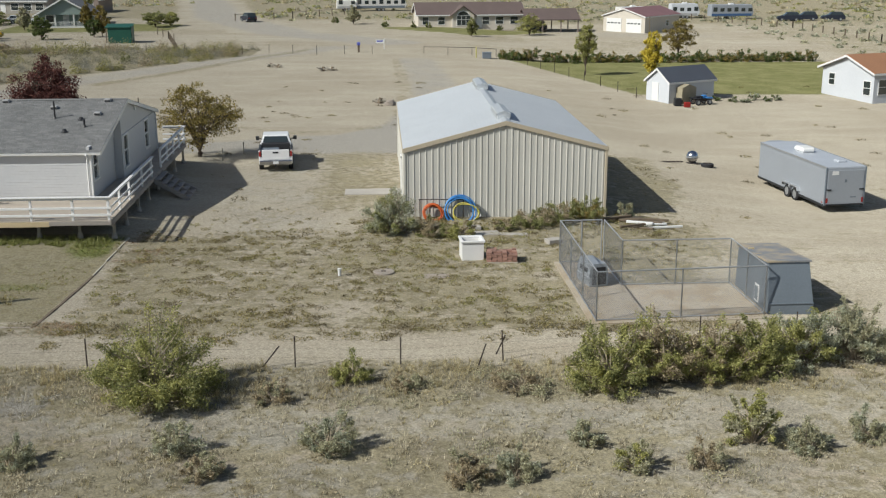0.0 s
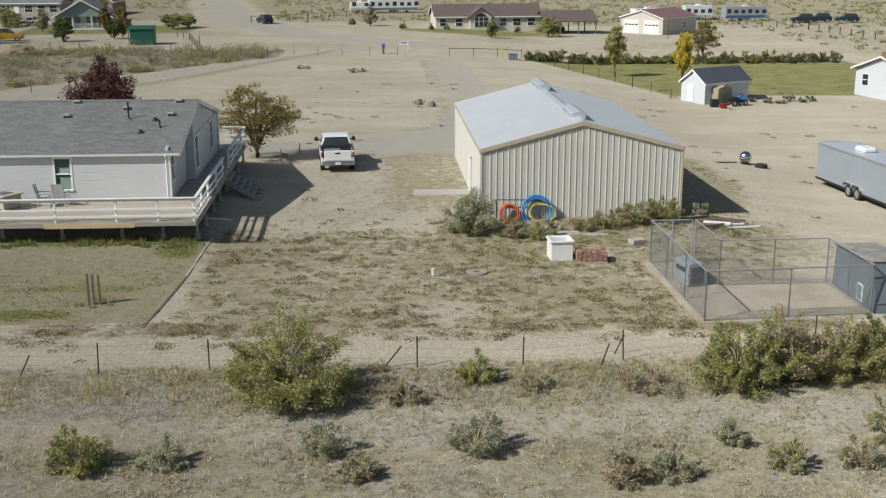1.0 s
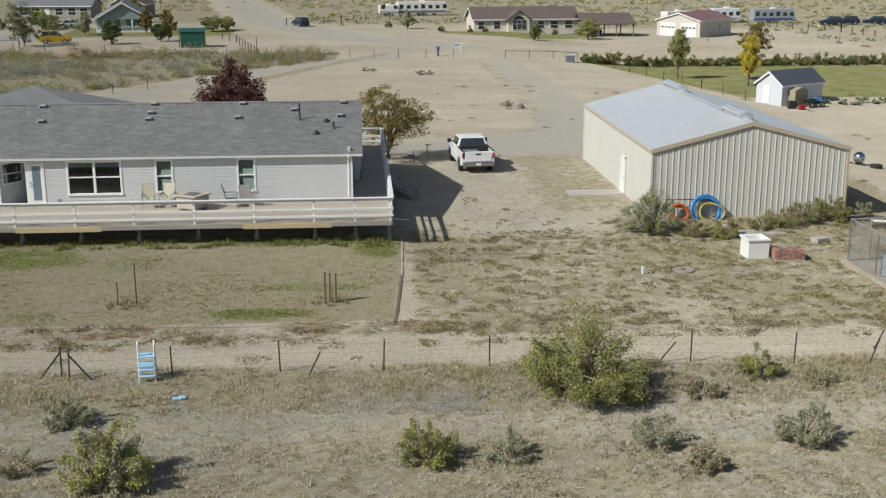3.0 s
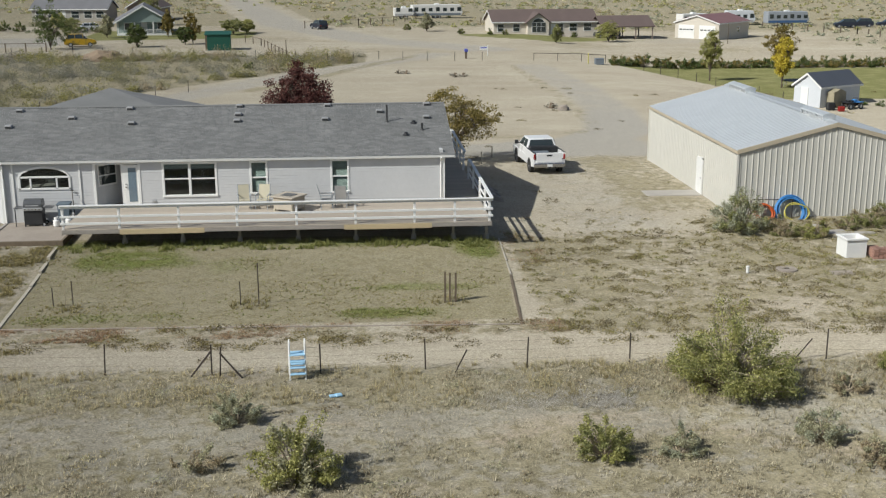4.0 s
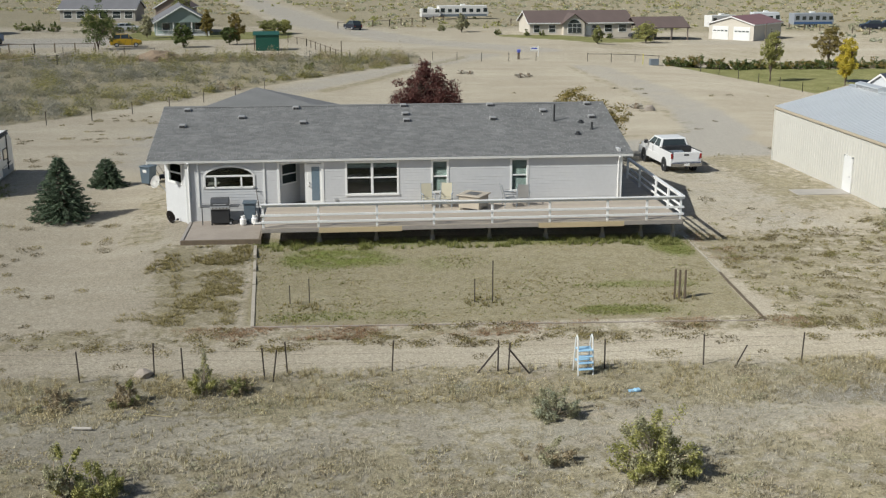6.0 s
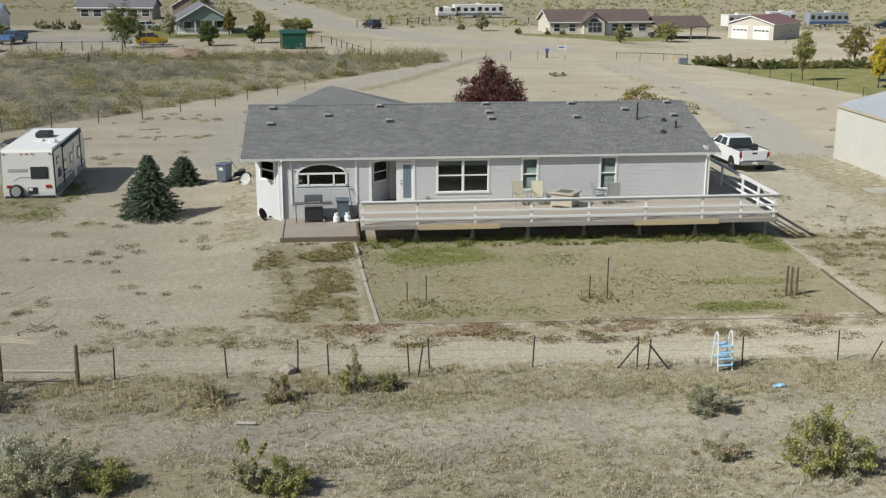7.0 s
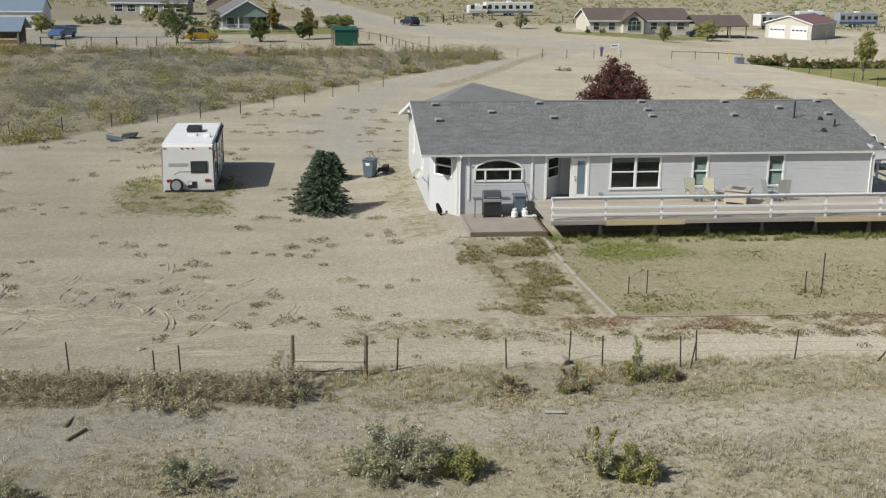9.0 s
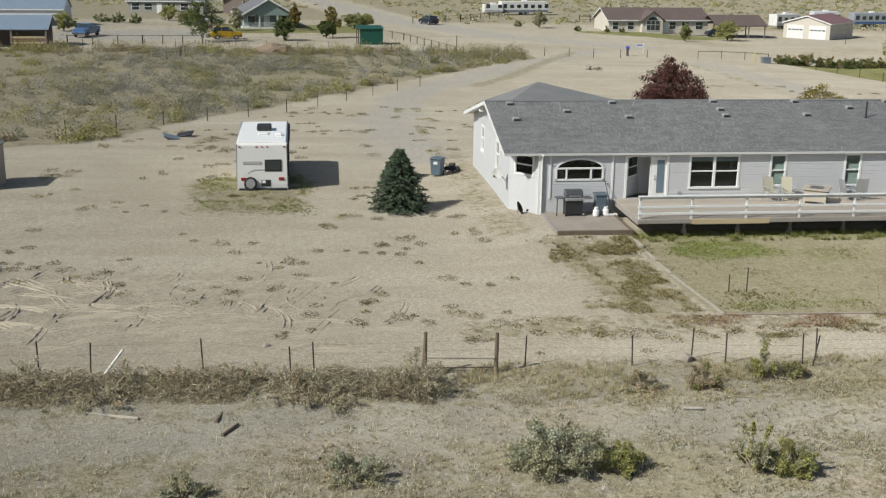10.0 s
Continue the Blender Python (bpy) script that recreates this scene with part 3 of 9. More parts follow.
        wpart("gable", prism(prof, x - 0.06, x + 0.02), M["siding"], house)
    for y, zt in ((ys, ZE), (yn, ZE - 0.05)):
        for x in (rx0 - 0.012, rx1 + 0.012):
            wpart("rake_board", slab(bmesh.new(), [(x - 0.025, y, zt - 0.0), (x + 0.025, y, zt - 0.0), (x + 0.025, HR, ZR - 0.0), (x - 0.025, HR, ZR - 0.0)], 0.19), M["white"], house)
    for x in (rx0 + 0.25, rx1 - 0.2):
        for y in (58.9, 62.3):
            zt = ZE + (ZR - ZE) * (1 - abs(y - HR) / 7) - 0.42
            wpart("eave_return", boxed(x - 0.2, y - 0.14, zt + 0.06, x + 0.12, y + 0.14, zt + 0.26, bevel=0.02), M["white"], house, "white boxed end of an eave")
    # corner posts and downpipes
    for x, y in ((HX1 + 0.03, HS - 0.03), (HX0 + 1.2, HS - 0.03)):
        wpart("corner_post", boxed(x - 0.07, y - 0.05, 0.6, x + 0.06, y + 0.06, ZE - 0.1, bevel=0.006), M["white"], house)
    for x, y, z0 in ((HX1 - 0.1, HS - 0.09, ZF), (-34.0, HS - 0.1, 0.62), (HX1 + 0.47, HN - 0.1, 0.6)):
        bm = tubed((x, y, z0), (x, y, ZE - 0.28), 0.04)
        tube(bm, (x, y, ZE - 0.3), (x, y - 0.22, ZE - 0.12), 0.04)
        wpart("downpipe", bm, M["white"], house, "white downpipe at the house corner")
    # the clipped west corner with its own window
    bm = bmesh.new()
    d = Vector((HX0 - -34.1, 55.0 - HS)).normalized()
    lap_wall(bm, "x", 0, 0, 1.88, 0.55 - ZE, -0.1, [(0.35, 1.5, 2.6 - ZE, 3.55 - ZE)], out=-1)
    turn = math.degrees(math.atan2(55.0 - HS, HX0 + 34.1))
    mt = pose(-34.1, HS, ZE, 0, 0, turn + 180) @ pose(-1.88, 0, 0)
    bmesh.ops.transform(bm, matrix=mt, verts=bm.verts)
    wpart("corner_wall", bm, M["siding"], house, "pale clipped corner wall with a window")
    for a, c, v, w in ((0.30, 1.55, 3.50, 3.60), (0.30, 1.55, 2.55, 2.64), (0.30, 0.40, 2.6, 3.55), (1.45, 1.55, 2.6, 3.55), (0.4, 1.45, 3.05, 3.11)):
        wpart("window_frame", boxed(a, -0.04, v - ZE, c, 0.06, w - ZE, m=mt), M["white"], house)
    wpart("pane", boxed(0.36, 0.03, 2.62 - ZE, 1.5, 0.036, 3.52 - ZE, m=mt), M["pane"], house).visible_shadow = False
    wpart("blind", boxed(0.38, 0.065, 2.64 - ZE, 1.47, 0.075, 3.5 - ZE, m=mt), M["blindcloth"], house, "pale pull-down window blind")
    # windows
    sash_window(house, "x", HS, -26.68, -24.2, 1.97, 3.58, units=2, blind=0.16)
    sash_window(house, "x", HS, -22.6, -21.82, 2.03, 3.59, bar=0.5, blind=0.98)
    sash_window(house, "x", HS, -18.79, -17.97, 2.02, 3.6, bar=0.5, blind=0.98)
    sash_window(house, "y", HX1, 54.1, 55.1, 2.25, 3.62, out=1)
    sash_window(house, "y", HX1 + 0.42, 58.98, 59.98, 1.94, 3.66, out=1)
    sash_window(house, "y", HX1 + 0.42, 64.4, 65.5, 1.98, 3.62, out=1)
    sash_window(house, "y", HX0, 58.2, 59.2, 2.0, 3.5)
    sash_window(house, "y", HX0, 63.5, 64.5, 2.0, 3.5)
    # the arched window: three lights below, a segment above
    x0, x1, z0, zs, zt = -33.3, -30.98, 2.43, 3.0, 3.47
    n = 14
    arc = [(x0 + (x1 - x0) * i / n, zs + (zt - zs) * math.sqrt(max(0, 1 - (2 * i / n - 1) ** 2)) ** 1.15) for i in range(n + 1)]
    bm = bmesh.new()
    hoops = [[bm.verts.new((x, HS + dy, z + dz)) for dy, dz in ((-0.05, 0.05), (0.05, 0.05), (0.05, -0.05), (-0.05, -0.05))] for x, z in arc]
    for a, c in zip(hoops, hoops[1:]):
        for i in range(4):
            bm.faces.new((a[i], a[(i + 1) % 4], c[(i + 1) % 4], c[i]))
    bm.faces.new(hoops[0]), bm.faces.new(hoops[-1])
    bmesh.ops.recalc_face_normals(bm, faces=bm.faces)
    arched = wpart("arched_window", bm, M["white"], house, "white arched window with three lights below")
    for a, c, v, w in ((x0 - 0.04, x1 + 0.04, z0 - 0.03, z0 + 0.06), (x0, x1, zs - 0.04, zs + 0.04), (x0 - 0.04, x0 + 0.06, z0, zs + 0.05), (x1 - 0.06, x1 + 0.04, z0, zs + 0.05), (-32.82, -32.74, z0, zs), (-31.62, -31.54, z0, zs)):
        wpart("bar", boxed(a, HS - 0.045, v, c, HS + 0.05, w, bevel=0.005), M["white"], arched)
    for a, c in ((x0 + 0.06, -32.82), (-32.74, -31.62), (-31.54, x1 - 0.06)):
        wpart("pane", boxed(a, HS + 0.02, z0 + 0.06, c, HS + 0.026, zs - 0.04), M["pane"], arched).visible_shadow = False
    wpart("pane", prism(arc, HS + 0.02, HS + 0.026, "y"), M["pane"], arched).visible_shadow = False
    # siding that fills the corners above the arch
    for side in (arc[:n // 2 + 1] + [(x0 + (x1 - x0) / 2, 3.48), (x0, 3.48)], arc[n // 2:] + [(x1, 3.48), (x0 + (x1 - x0) / 2, 3.48)]):
        wpart("spandrel", prism(side, HS - 0.008, HS + 0.1, "y"), M["siding"], house)
    # raised trim round the arched window's bay
    for a, c, v, w in ((-33.62, -33.54, 1.55, 3.66), (-30.56, -30.48, 1.55, 3.66)):
        wpart("trim", boxed(a, HS - 0.05, v, c, HS, w), M["white"], house)
    # entry recess: angled side wall with a window, back wall and the glazed door
    wpart("recess_wall", boxed(-29.85, HS + 1.15, ZF, -27.75, HS + 1.25, 3.6), M["siding"], house)
    mt2 = pose(-29.83, HS + 0.1, 0, 0, 0, 48)
    wpart("recess_wall", boxed(0, 0, ZF, 1.5, 0.1, 3.6, m=mt2), M["siding"], house)
    wpart("window_frame", boxed(0.12, -0.03, 2.45, 1.2, 0.0, 3.5, m=mt2), M["white"], house)
    for v, w in ((2.53, 2.93), (2.99, 3.42)):
        wpart("pane", boxed(0.2, -0.04, v, 1.12, -0.032, w, m=mt2), M["glass"], house)
    wpart("soffit", boxed(-29.85, HS - 0.1, 3.56, -27.75, HS + 1.2, 3.62), M["white"], house)
    for x in (-29.85, -27.78):
        wpart("casing", boxed(x - 0.06, HS - 0.03, ZF, x + 0.06, HS + 0.06, 3.6, bevel=0.005), M["white"], house)
    wpart("casing", boxed(-28.62, HS + 0.06, ZF, -28.5, HS + 0.2, 3.56), M["white"], house)
    door = wpart("door", boxed(-28.5, HS + 0.05, ZF + 0.02, -27.84, HS + 0.11, 3.5, bevel=0.006), M["white"], house, "white house door with a tall glass light")
    bm = prism([(-28.3, 1.75), (-27.93, 1.75), (-27.93, 3.36), (-28.3, 3.36)], HS + 0.035, HS + 0.048, "y")
    wpart("door_light", bm, M["doorglass"], door, "tall door glass coloured with a bluish reflection")
    wpart("door_handle", tubed((-28.42, HS + 0.05, 2.45), (-28.42, HS - 0.02, 2.45), 0.035), M["chrome"], door)
    wpart("door_handle", tubed((-28.42, HS + 0.05, 2.6), (-28.42, HS - 0.01, 2.6), 0.03), M["chrome"], door)
    wpart("outlet_box", boxed(-27.25, HS - 0.06, 1.72, -27.08, HS, 1.82, bevel=0.01), M["steel"], house)
    # inside: added floor and partition; the partition's dark colour stands for the room's dimness
    wpart("inner_floor", boxed(HX0 + 0.2, HS + 1.3, ZF - 0.2, HX1 - 0.2, HN - 0.2, ZF - 0.02), M["rim"], house)
    wpart("inner_wall", boxed(HX0 + 0.3, HR - 0.1, ZF, HX1 - 0.2, HR, ZE - 0.15), M["room"], house)
    # skirting under the floor
    wpart("skirting", boxed(-34.0, HS + 0.05, 0.2, HX1 - 0.05, HS + 0.12, 0.6), M["skirt"], house)
    wpart("skirting", boxed(HX1 - 0.1, HS + 0.1, 0.1, HX1, HN, 0.6), M["skirt"], house)
    wpart("skirting", boxed(HX0, 55.0, 0.2, HX0 + 0.08, HN, 0.6), M["skirt"], house)
    # roof fittings
    slope = (ZR - ZE) / (HR - 53.2)
    for x, y in ((-23.55, 59.75), (-23.53, 58.59), (-23.52, 57.73), (-28.73, 57.59), (-29.12, 59.6), (-31.81, 58.39), (-34.62, 59.46), (-34.64, 57.33), (-19.0, 59.7), (-16.33, 58.77), (-13.82, 59.7), (-13.96, 57.9), (-19.1, 57.81)):
        z = ZE + slope * (y - 53.2)
        v = wpart("roof_vent", boxed(x - 0.17, y - 0.16, z - 0.02, x + 0.17, y + 0.16, z + 0.14, bevel=0.025), M["vent"], roof, "square grey roof vent")
        wpart("louvre", boxed(x - 0.14, y - 0.172, z + 0.0, x + 0.14, y - 0.155, z + 0.075), M["black"], v)
    for x, y, h, r in ((-15.98, 57.47, 0.85, 0.045), (-14.64, 57.27, 0.12, 0.09), (-14.27, 56.34, 0.35, 0.05), (-15.1, 55.75, 0.12, 0.09)):
        z = ZE + slope * (y - 53.2)
        bm = tubed((x, y, z - 0.05), (x, y, z + h), r)
        tube(bm, (x, y, z - 0.02), (x, y, z + 0.07), r * 2.2, r)
        wpart("vent_pipe", bm, M["black"], roof, "dark roof vent pipe")


build_house()


# ---- deck ----
DY, DX0, DX1, DZ = 49.13, -30.42, -11.62, 1.5


def railing(deck, pts, posts, name="railing"):
    """A white rail of a flat cap and two lower boards along pts, with posts at the places given."""
    for (x0, y0), (x1, y1) in zip(pts, pts[1:]):
        along_x = abs(x1 - x0) > abs(y1 - y0)
        for z0, z1, w in ((2.52, 2.57, 0.075), (2.42, 2.52, 0.022), (2.01, 2.11, 0.022), (1.70, 1.80, 0.022)):
            if along_x:
                bm = boxed(min(x0, x1) - 0.05, y0 - w, z0, max(x0, x1) + 0.05, y0 + w, z1, bevel=0.006)
            else:
                bm = boxed(x0 - w, min(y0, y1) - 0.05, z0, x0 + w, max(y0, y1) + 0.05, z1, bevel=0.006)
            wpart("rail", bm, M["rail"], deck)
    for x, y in posts:
        wpart("post", boxed(x - 0.05, y + 0.025, 1.28, x + 0.05, y + 0.125, 2.515, bevel=0.008), M["rail"], deck)


def build_deck():
    deck = thing("deck", -21, 50, 0.5, "raised timber deck with white painted railings round the house", "deck")
    railing(deck, [(DX0, DY), (DX1, DY)], [(x, DY) for x in (-30.36, -27.96, -25.4, -22.88, -20.28, -17.69, -15.07, -13.27, -11.72)])
    railing(deck, [(DX1, DY + 0.1), (DX1, 58.9)], [(DX1 - 0.06, y) for y in (51.2, 53.3, 56.3, 58.75)])
    railing(deck, [(DX1, 61.4), (DX1, 69.3)], [(DX1 - 0.06, y) for y in (61.4, 63.4, 65.4, 67.4, 69.15)])
    railing(deck, [(-12.9, 69.3), (DX1, 69.3)], [])
    y = DY + 0.02
    while y < HS - 0.05:
        bm = boxed(DX0, y, DZ - 0.035, DX1, y + 0.135, DZ, bevel=0.005)
        wpart("plank", bm, M["deck"], deck)
        y += 0.1405
    y = HS + 0.02
    while y < 69.3:
        bm = boxed(HX1 + 0.06 if y < 58.4 else HX1 + 0.5, y, DZ - 0.035, DX1, y + 0.135, DZ, bevel=0.005)
        wpart("plank", bm, M["deck"], deck)
        y += 0.1405
    for a, c, m in ((DX0, -27.95, "rim"), (-27.95, -24.3, "newrim"), (-24.3, -18.2, "rim"), (-18.2, -14.3, "newrim"), (-14.3, DX1, "rim")):
        wpart("rim_board", boxed(a, DY - 0.03, 1.24 if m == "newrim" else 1.29, c - 0.006, DY + 0.018, DZ - 0.04, bevel=0.006), M[m], deck, "pale new timber rim board" if m == "newrim" else "")
    wpart("rim_board", boxed(DX1 - 0.02, DY + 0.02, 1.24, DX1 + 0.03, 69.4, DZ - 0.04, bevel=0.006), M["rim"], deck)
    wpart("rim_board", boxed(DX0 - 0.03, DY + 0.02, 1.24, DX0 + 0.02, HS - 0.05, DZ - 0.04, bevel=0.006), M["rim"], deck)
    for y in (50.2, 52.0, 53.3):
        wpart("joist", boxed(DX0, y, 1.26, DX1, y + 0.06, DZ - 0.04), M["rim"], deck)
    for x in (-27.96, -25.4, -22.88, -20.28, -17.69, -15.07, -13.27, -11.75):
        for y in (50.1, 52.6):
            g = ground_z(x, y)
            wpart("support_post", boxed(x - 0.06, y - 0.06, g + 0.2, x + 0.06, y + 0.06, 1.28, bevel=0.008), M["greywood"], deck)
            bm = tubed((x, y, g - 0.1), (x, y, g + 0.24), 0.16, 0.1, 10)
            wpart("footing", bm, M["concrete"], deck, "pale concrete pier footing")
    for y in (55.5, 58, 60.5, 63, 66, 69):
        g = ground_z(-11.75, y)
        wpart("support_post", boxed(-11.81, y - 0.06, g + 0.15, -11.69, y + 0.06, 1.28, bevel=0.008), M["greywood"], deck)
        wpart("footing", tubed((-11.75, y, g - 0.1), (-11.75, y, g + 0.2), 0.16, 0.1, 10), M["concrete"], deck, "pale concrete pier footing")
    # stair down to the east between the two runs of rail
    stair = thing("deck_stair", -10.8, 60.2, ground_z(-10.2, 60.2), "weathered wooden stair leaning against the raised deck", "stair")
    g = ground_z(-9.9, 60.2)
    for i in range(6):
        z = DZ - 0.12 - (DZ - g) * (i + 0.3) / 6.2
        wpart("tread", boxed(-11.55 + 0.29 * i, 58.95, z - 0.05, -11.26 + 0.29 * i, 61.3, z, bevel=0.006), M["rim"], stair)
    for y in (58.9, 60.1, 61.3):
        bm = bmesh.new()
        slab(bm, [(-11.6, y - 0.03, DZ - 0.1), (-11.6, y + 0.03, DZ - 0.1), (-9.78, y + 0.03, g + 0.1), (-9.78, y - 0.03, g + 0.1)], 0.26)
        wpart("stringer", bm, M["rim"], stair)


build_deck()


# ---- barn ----
BX0, BX1, BY0, BY1, BE, BA = 1.42, 11.40, 54.65, 71.75, 3.52, 4.80


def rib_sheet(u0, u1, low, top, pitch=0.305, rise=0.026):
    """A ribbed steel sheet from u0 to u1: a list of (u, depth) for its folded section."""
    pts, u = [(u0, 0.0)], u0
    while u < u1 - 0.05:
        c = u + pitch / 2
        for du, d in ((-0.035, 0.0), (-0.018, rise), (0.018, rise), (0.035, 0.0)):
            if c + du < u1:
                pts.append((c + du, d))
        u += pitch
    pts.append((u1, 0.0))
    return pts


def sheet_mesh(pts, low, top, place):
    """place(u, depth, v) gives the world place; low and top are functions of u."""
    bm = bmesh.new()
    a = [bm.verts.new(place(u, d, low(u))) for u, d in pts]
    b = [bm.verts.new(place(u, d, top(u))) for u, d in pts]
    c = [bm.verts.new(place(u, -0.012, low(u))) for u, d in (pts[0], pts[-1])]
    e = [bm.verts.new(place(u, -0.012, top(u))) for u, d in (pts[0], pts[-1])]
    for i in range(len(pts) - 1):
        bm.faces.new((a[i], a[i + 1], b[i + 1], b[i]))
    bm.faces.new((c[0], c[1], e[1], e[0]))
    bm.faces.new((a[0], c[0], e[0], b[0])), bm.faces.new((a[-1], c[1], e[1], b[-1]))
    bmesh.ops.recalc_face_normals(bm, faces=bm.faces)
    return bm


def build_barn():
    barn = thing("barn", 6.4, 62.9, 0, "cream ribbed-steel barn with a galvanised gable roof", "barn")
    xm = (BX0 + BX1) / 2
    roof_z = lambda x: BE + (BA - BE) * (1 - abs(x - xm) / (xm - BX0))
    base = -0.25
    # core behind the sheets
    prof = [(BX0 + 0.03, base), (BX1 - 0.03, base), (BX1 - 0.03, BE - 0.06), (xm, BA - 0.08), (BX0 + 0.03, BE - 0.06)]
    wpart("frame", prism(prof, BY0 + 0.03, BY1 - 0.03, "y"), M["barnwall"], barn)
    w = 0.907
    for i in range(11):
        u0, u1 = BX0 + i * w, BX0 + (i + 1) * w - 0.006
        cuts = rib_sheet(u0, min(u1, BX1), 0, 0)
        if u0 < xm < u1:
            cuts = sorted(cuts + [(xm, 0.0)])
        wpart("panel", sheet_mesh(cuts, lambda u: base, lambda u: roof_z(u) - 0.05, lambda u, d, v: (u, BY0 - d, v)), M["barnwall"], barn)
    n = 18
    w = (BY1 - BY0) / n
    for x, s in ((BX0, -1), (BX1, 1)):
        for i in range(n):
            u0, u1 = BY0 + i * w, BY0 + (i + 1) * w - 0.005
            wpart("panel", sheet_mesh(rib_sheet(u0, u1, 0, 0), lambda u: base, lambda u: BE - 0.02, lambda u, d, v, x=x, s=s: (x + s * d * 0.7, u, v)), M["barnwall"], barn)
    for side in (-1, 1):
        xe = xm + side * (xm - BX0 + 0.07)
        ze = BE - 0.02
        for i in range(n):
            u0, u1 = BY0 - 0.05 + i * (w + 0.006), BY0 - 0.05 + (i + 1) * (w + 0.006) - 0.004
            place = lambda u, d, v, side=side, xe=xe, ze=ze: (xe + (xm - xe) * v, u, ze + (BA - ze) * v + 0.03 + d * 0.8)
            wpart("roof_sheet", sheet_mesh(rib_sheet(u0, u1, 0, 0), lambda u: 0.0, lambda u: 1.0, place), M["barnroof"], barn)
        # eave and gable trims
        wpart("eave_trim", boxed(xe - 0.035, BY0 - 0.07, ze - 0.14, xe + 0.035, BY1 + 0.07, ze + 0.02, bevel=0.01), M["barntrim"], barn)
        for y in (BY0 - 0.075, BY1 + 0.075):
            bm = bmesh.new()
            slab(bm, [(xe, y - 0.03, ze + 0.06), (xe, y + 0.03, ze + 0.06), (xm, y + 0.03, BA + 0.07), (xm, y - 0.03, BA + 0.07)], 0.21)
            bmesh.ops.recalc_face_normals(bm, faces=bm.faces)
            wpart("gable_trim", bm, M["barntrim"], barn)
    for x in (BX0, BX1):
        for y in (BY0, BY1):
            wpart("corner_trim", boxed(x - 0.06, y - 0.06, base, x + 0.06, y + 0.06, BE - 0.06, bevel=0.01), M["barntrim"] if x == BX1 else M["barnwall"], barn)
    wpart("ridge_cap", prism([(xm - 0.22, BA + 0.03), (xm, BA + 0.10), (xm + 0.22, BA + 0.03), (xm, BA + 0.05)], BY0 - 0.08, BY1 + 0.08, "y"), M["barnroof"], barn)
    for y0, y1 in ((55.7, 58.7), (67.4, 70.6)):
        bm = prism([(xm - 0.36, BA + 0.22), (xm - 0.33, BA + 0.30), (xm, BA + 0.40), (xm + 0.33, BA + 0.30), (xm + 0.36, BA + 0.22), (xm, BA + 0.33)], y0, y1, "y")
        for y in (y0 + 0.02, y1 - 0.05):
            wpart("vent_end", prism([(xm - 0.30, BA + 0.0), (xm + 0.30, BA + 0.0), (xm + 0.33, BA + 0.26), (xm, BA + 0.36), (xm - 0.33, BA + 0.26)], y, y + 0.03, "y"), M["barnroof"], barn)
        vent = wpart("ridge_vent", bm, M["barnroof"], barn, "long galvanised ridge vent hood")
        for s in (-1, 1):
            wpart("vent_side", boxed(xm + s * 0.22 - 0.02, y0 + 0.03, BA - 0.04, xm + s * 0.22 + 0.02, y1 - 0.03, BA + 0.31), M["steel"], vent)
            k = y0 + 0.15
            while k < y1 - 0.1:
                wpart("bracket", boxed(xm + s * 0.36 - 0.012, k, BA - 0.02, xm + s * 0.36 + 0.012, k + 0.03, BA + 0.24), M["steel"], vent)
                k += 0.45
    door = wpart("door", boxed(BX0 - 0.075, 60.12, 0.05, BX0 - 0.03, 61.05, 2.1, bevel=0.008), M["white"], barn, "white steel walk door")
    wpart("door_handle", tubed((BX0 - 0.13, 60.24, 1.05), (BX0 - 0.07, 60.24, 1.05), 0.03), M["steel"], door)
    for a, c, v, z in ((60.05, 60.12, 0.0, 2.17), (61.05, 61.12, 0.0, 2.17), (60.05, 61.12, 2.1, 2.17)):
        wpart("door_frame", boxed(BX0 - 0.085, a, v, BX0 - 0.02, c, z), M["white"], barn)
    g = ground_z(0, 60.6)
    st = thing("door_slab", 0.1, 60.6, g, "concrete slab in the dirt before the barn door", "slab")
    wpart("slab", boxed(-1.7, 59.9, g - 0.05, 1.33, 61.3, g + 0.07, bevel=0.015), M["concrete"], st)


build_barn()


# ---- hose coils and clutter south of the barn ----
def coil(name, x, y, z, r, turns, colour, label, tilt=70, spread=0.14, thick=0.022, seed=1):
    """A hose wound into a slack ring, leaning on the wall."""
    rng = random.Random(seed)
    cu = bpy.data.curves.new(name, "CURVE")
    cu.dimensions, cu.bevel_depth, cu.bevel_resolution, cu.use_fill_caps = "3D", thick, 1, True
    sp = cu.splines.new("POLY")
    n = turns * 28
    sp.points.add(n)
    ph = [rng.uniform(0, 6) for _ in range(4)]
    for i in range(n + 1):
        a = 2 * math.pi * i / 28
        k = i / n
        rr = r * (1 + 0.12 * math.sin(k * 23 + ph[0]) + 0.05 * math.sin(a * 2 + ph[1]))
        sp.points[i].co = (rr * math.cos(a), rr * math.sin(a) * (0.9 + 0.08 * math.sin(k * 9 + ph[2])), spread * math.sin(k * 15 + ph[3]), 1)
    tmp = new("tmp", cu)
    me = bpy.data.meshes.new_from_object(tmp.evaluated_get(bpy.context.evaluated_depsgraph_get()))
    bpy.data.objects.remove(tmp)
    me.materials.clear()
    me.materials.append(colour)
    ob = new(name, me)
    ob.matrix_world = pose(x, y, z, tilt, 0, 0)
    return tagged(ob, label, "hose")


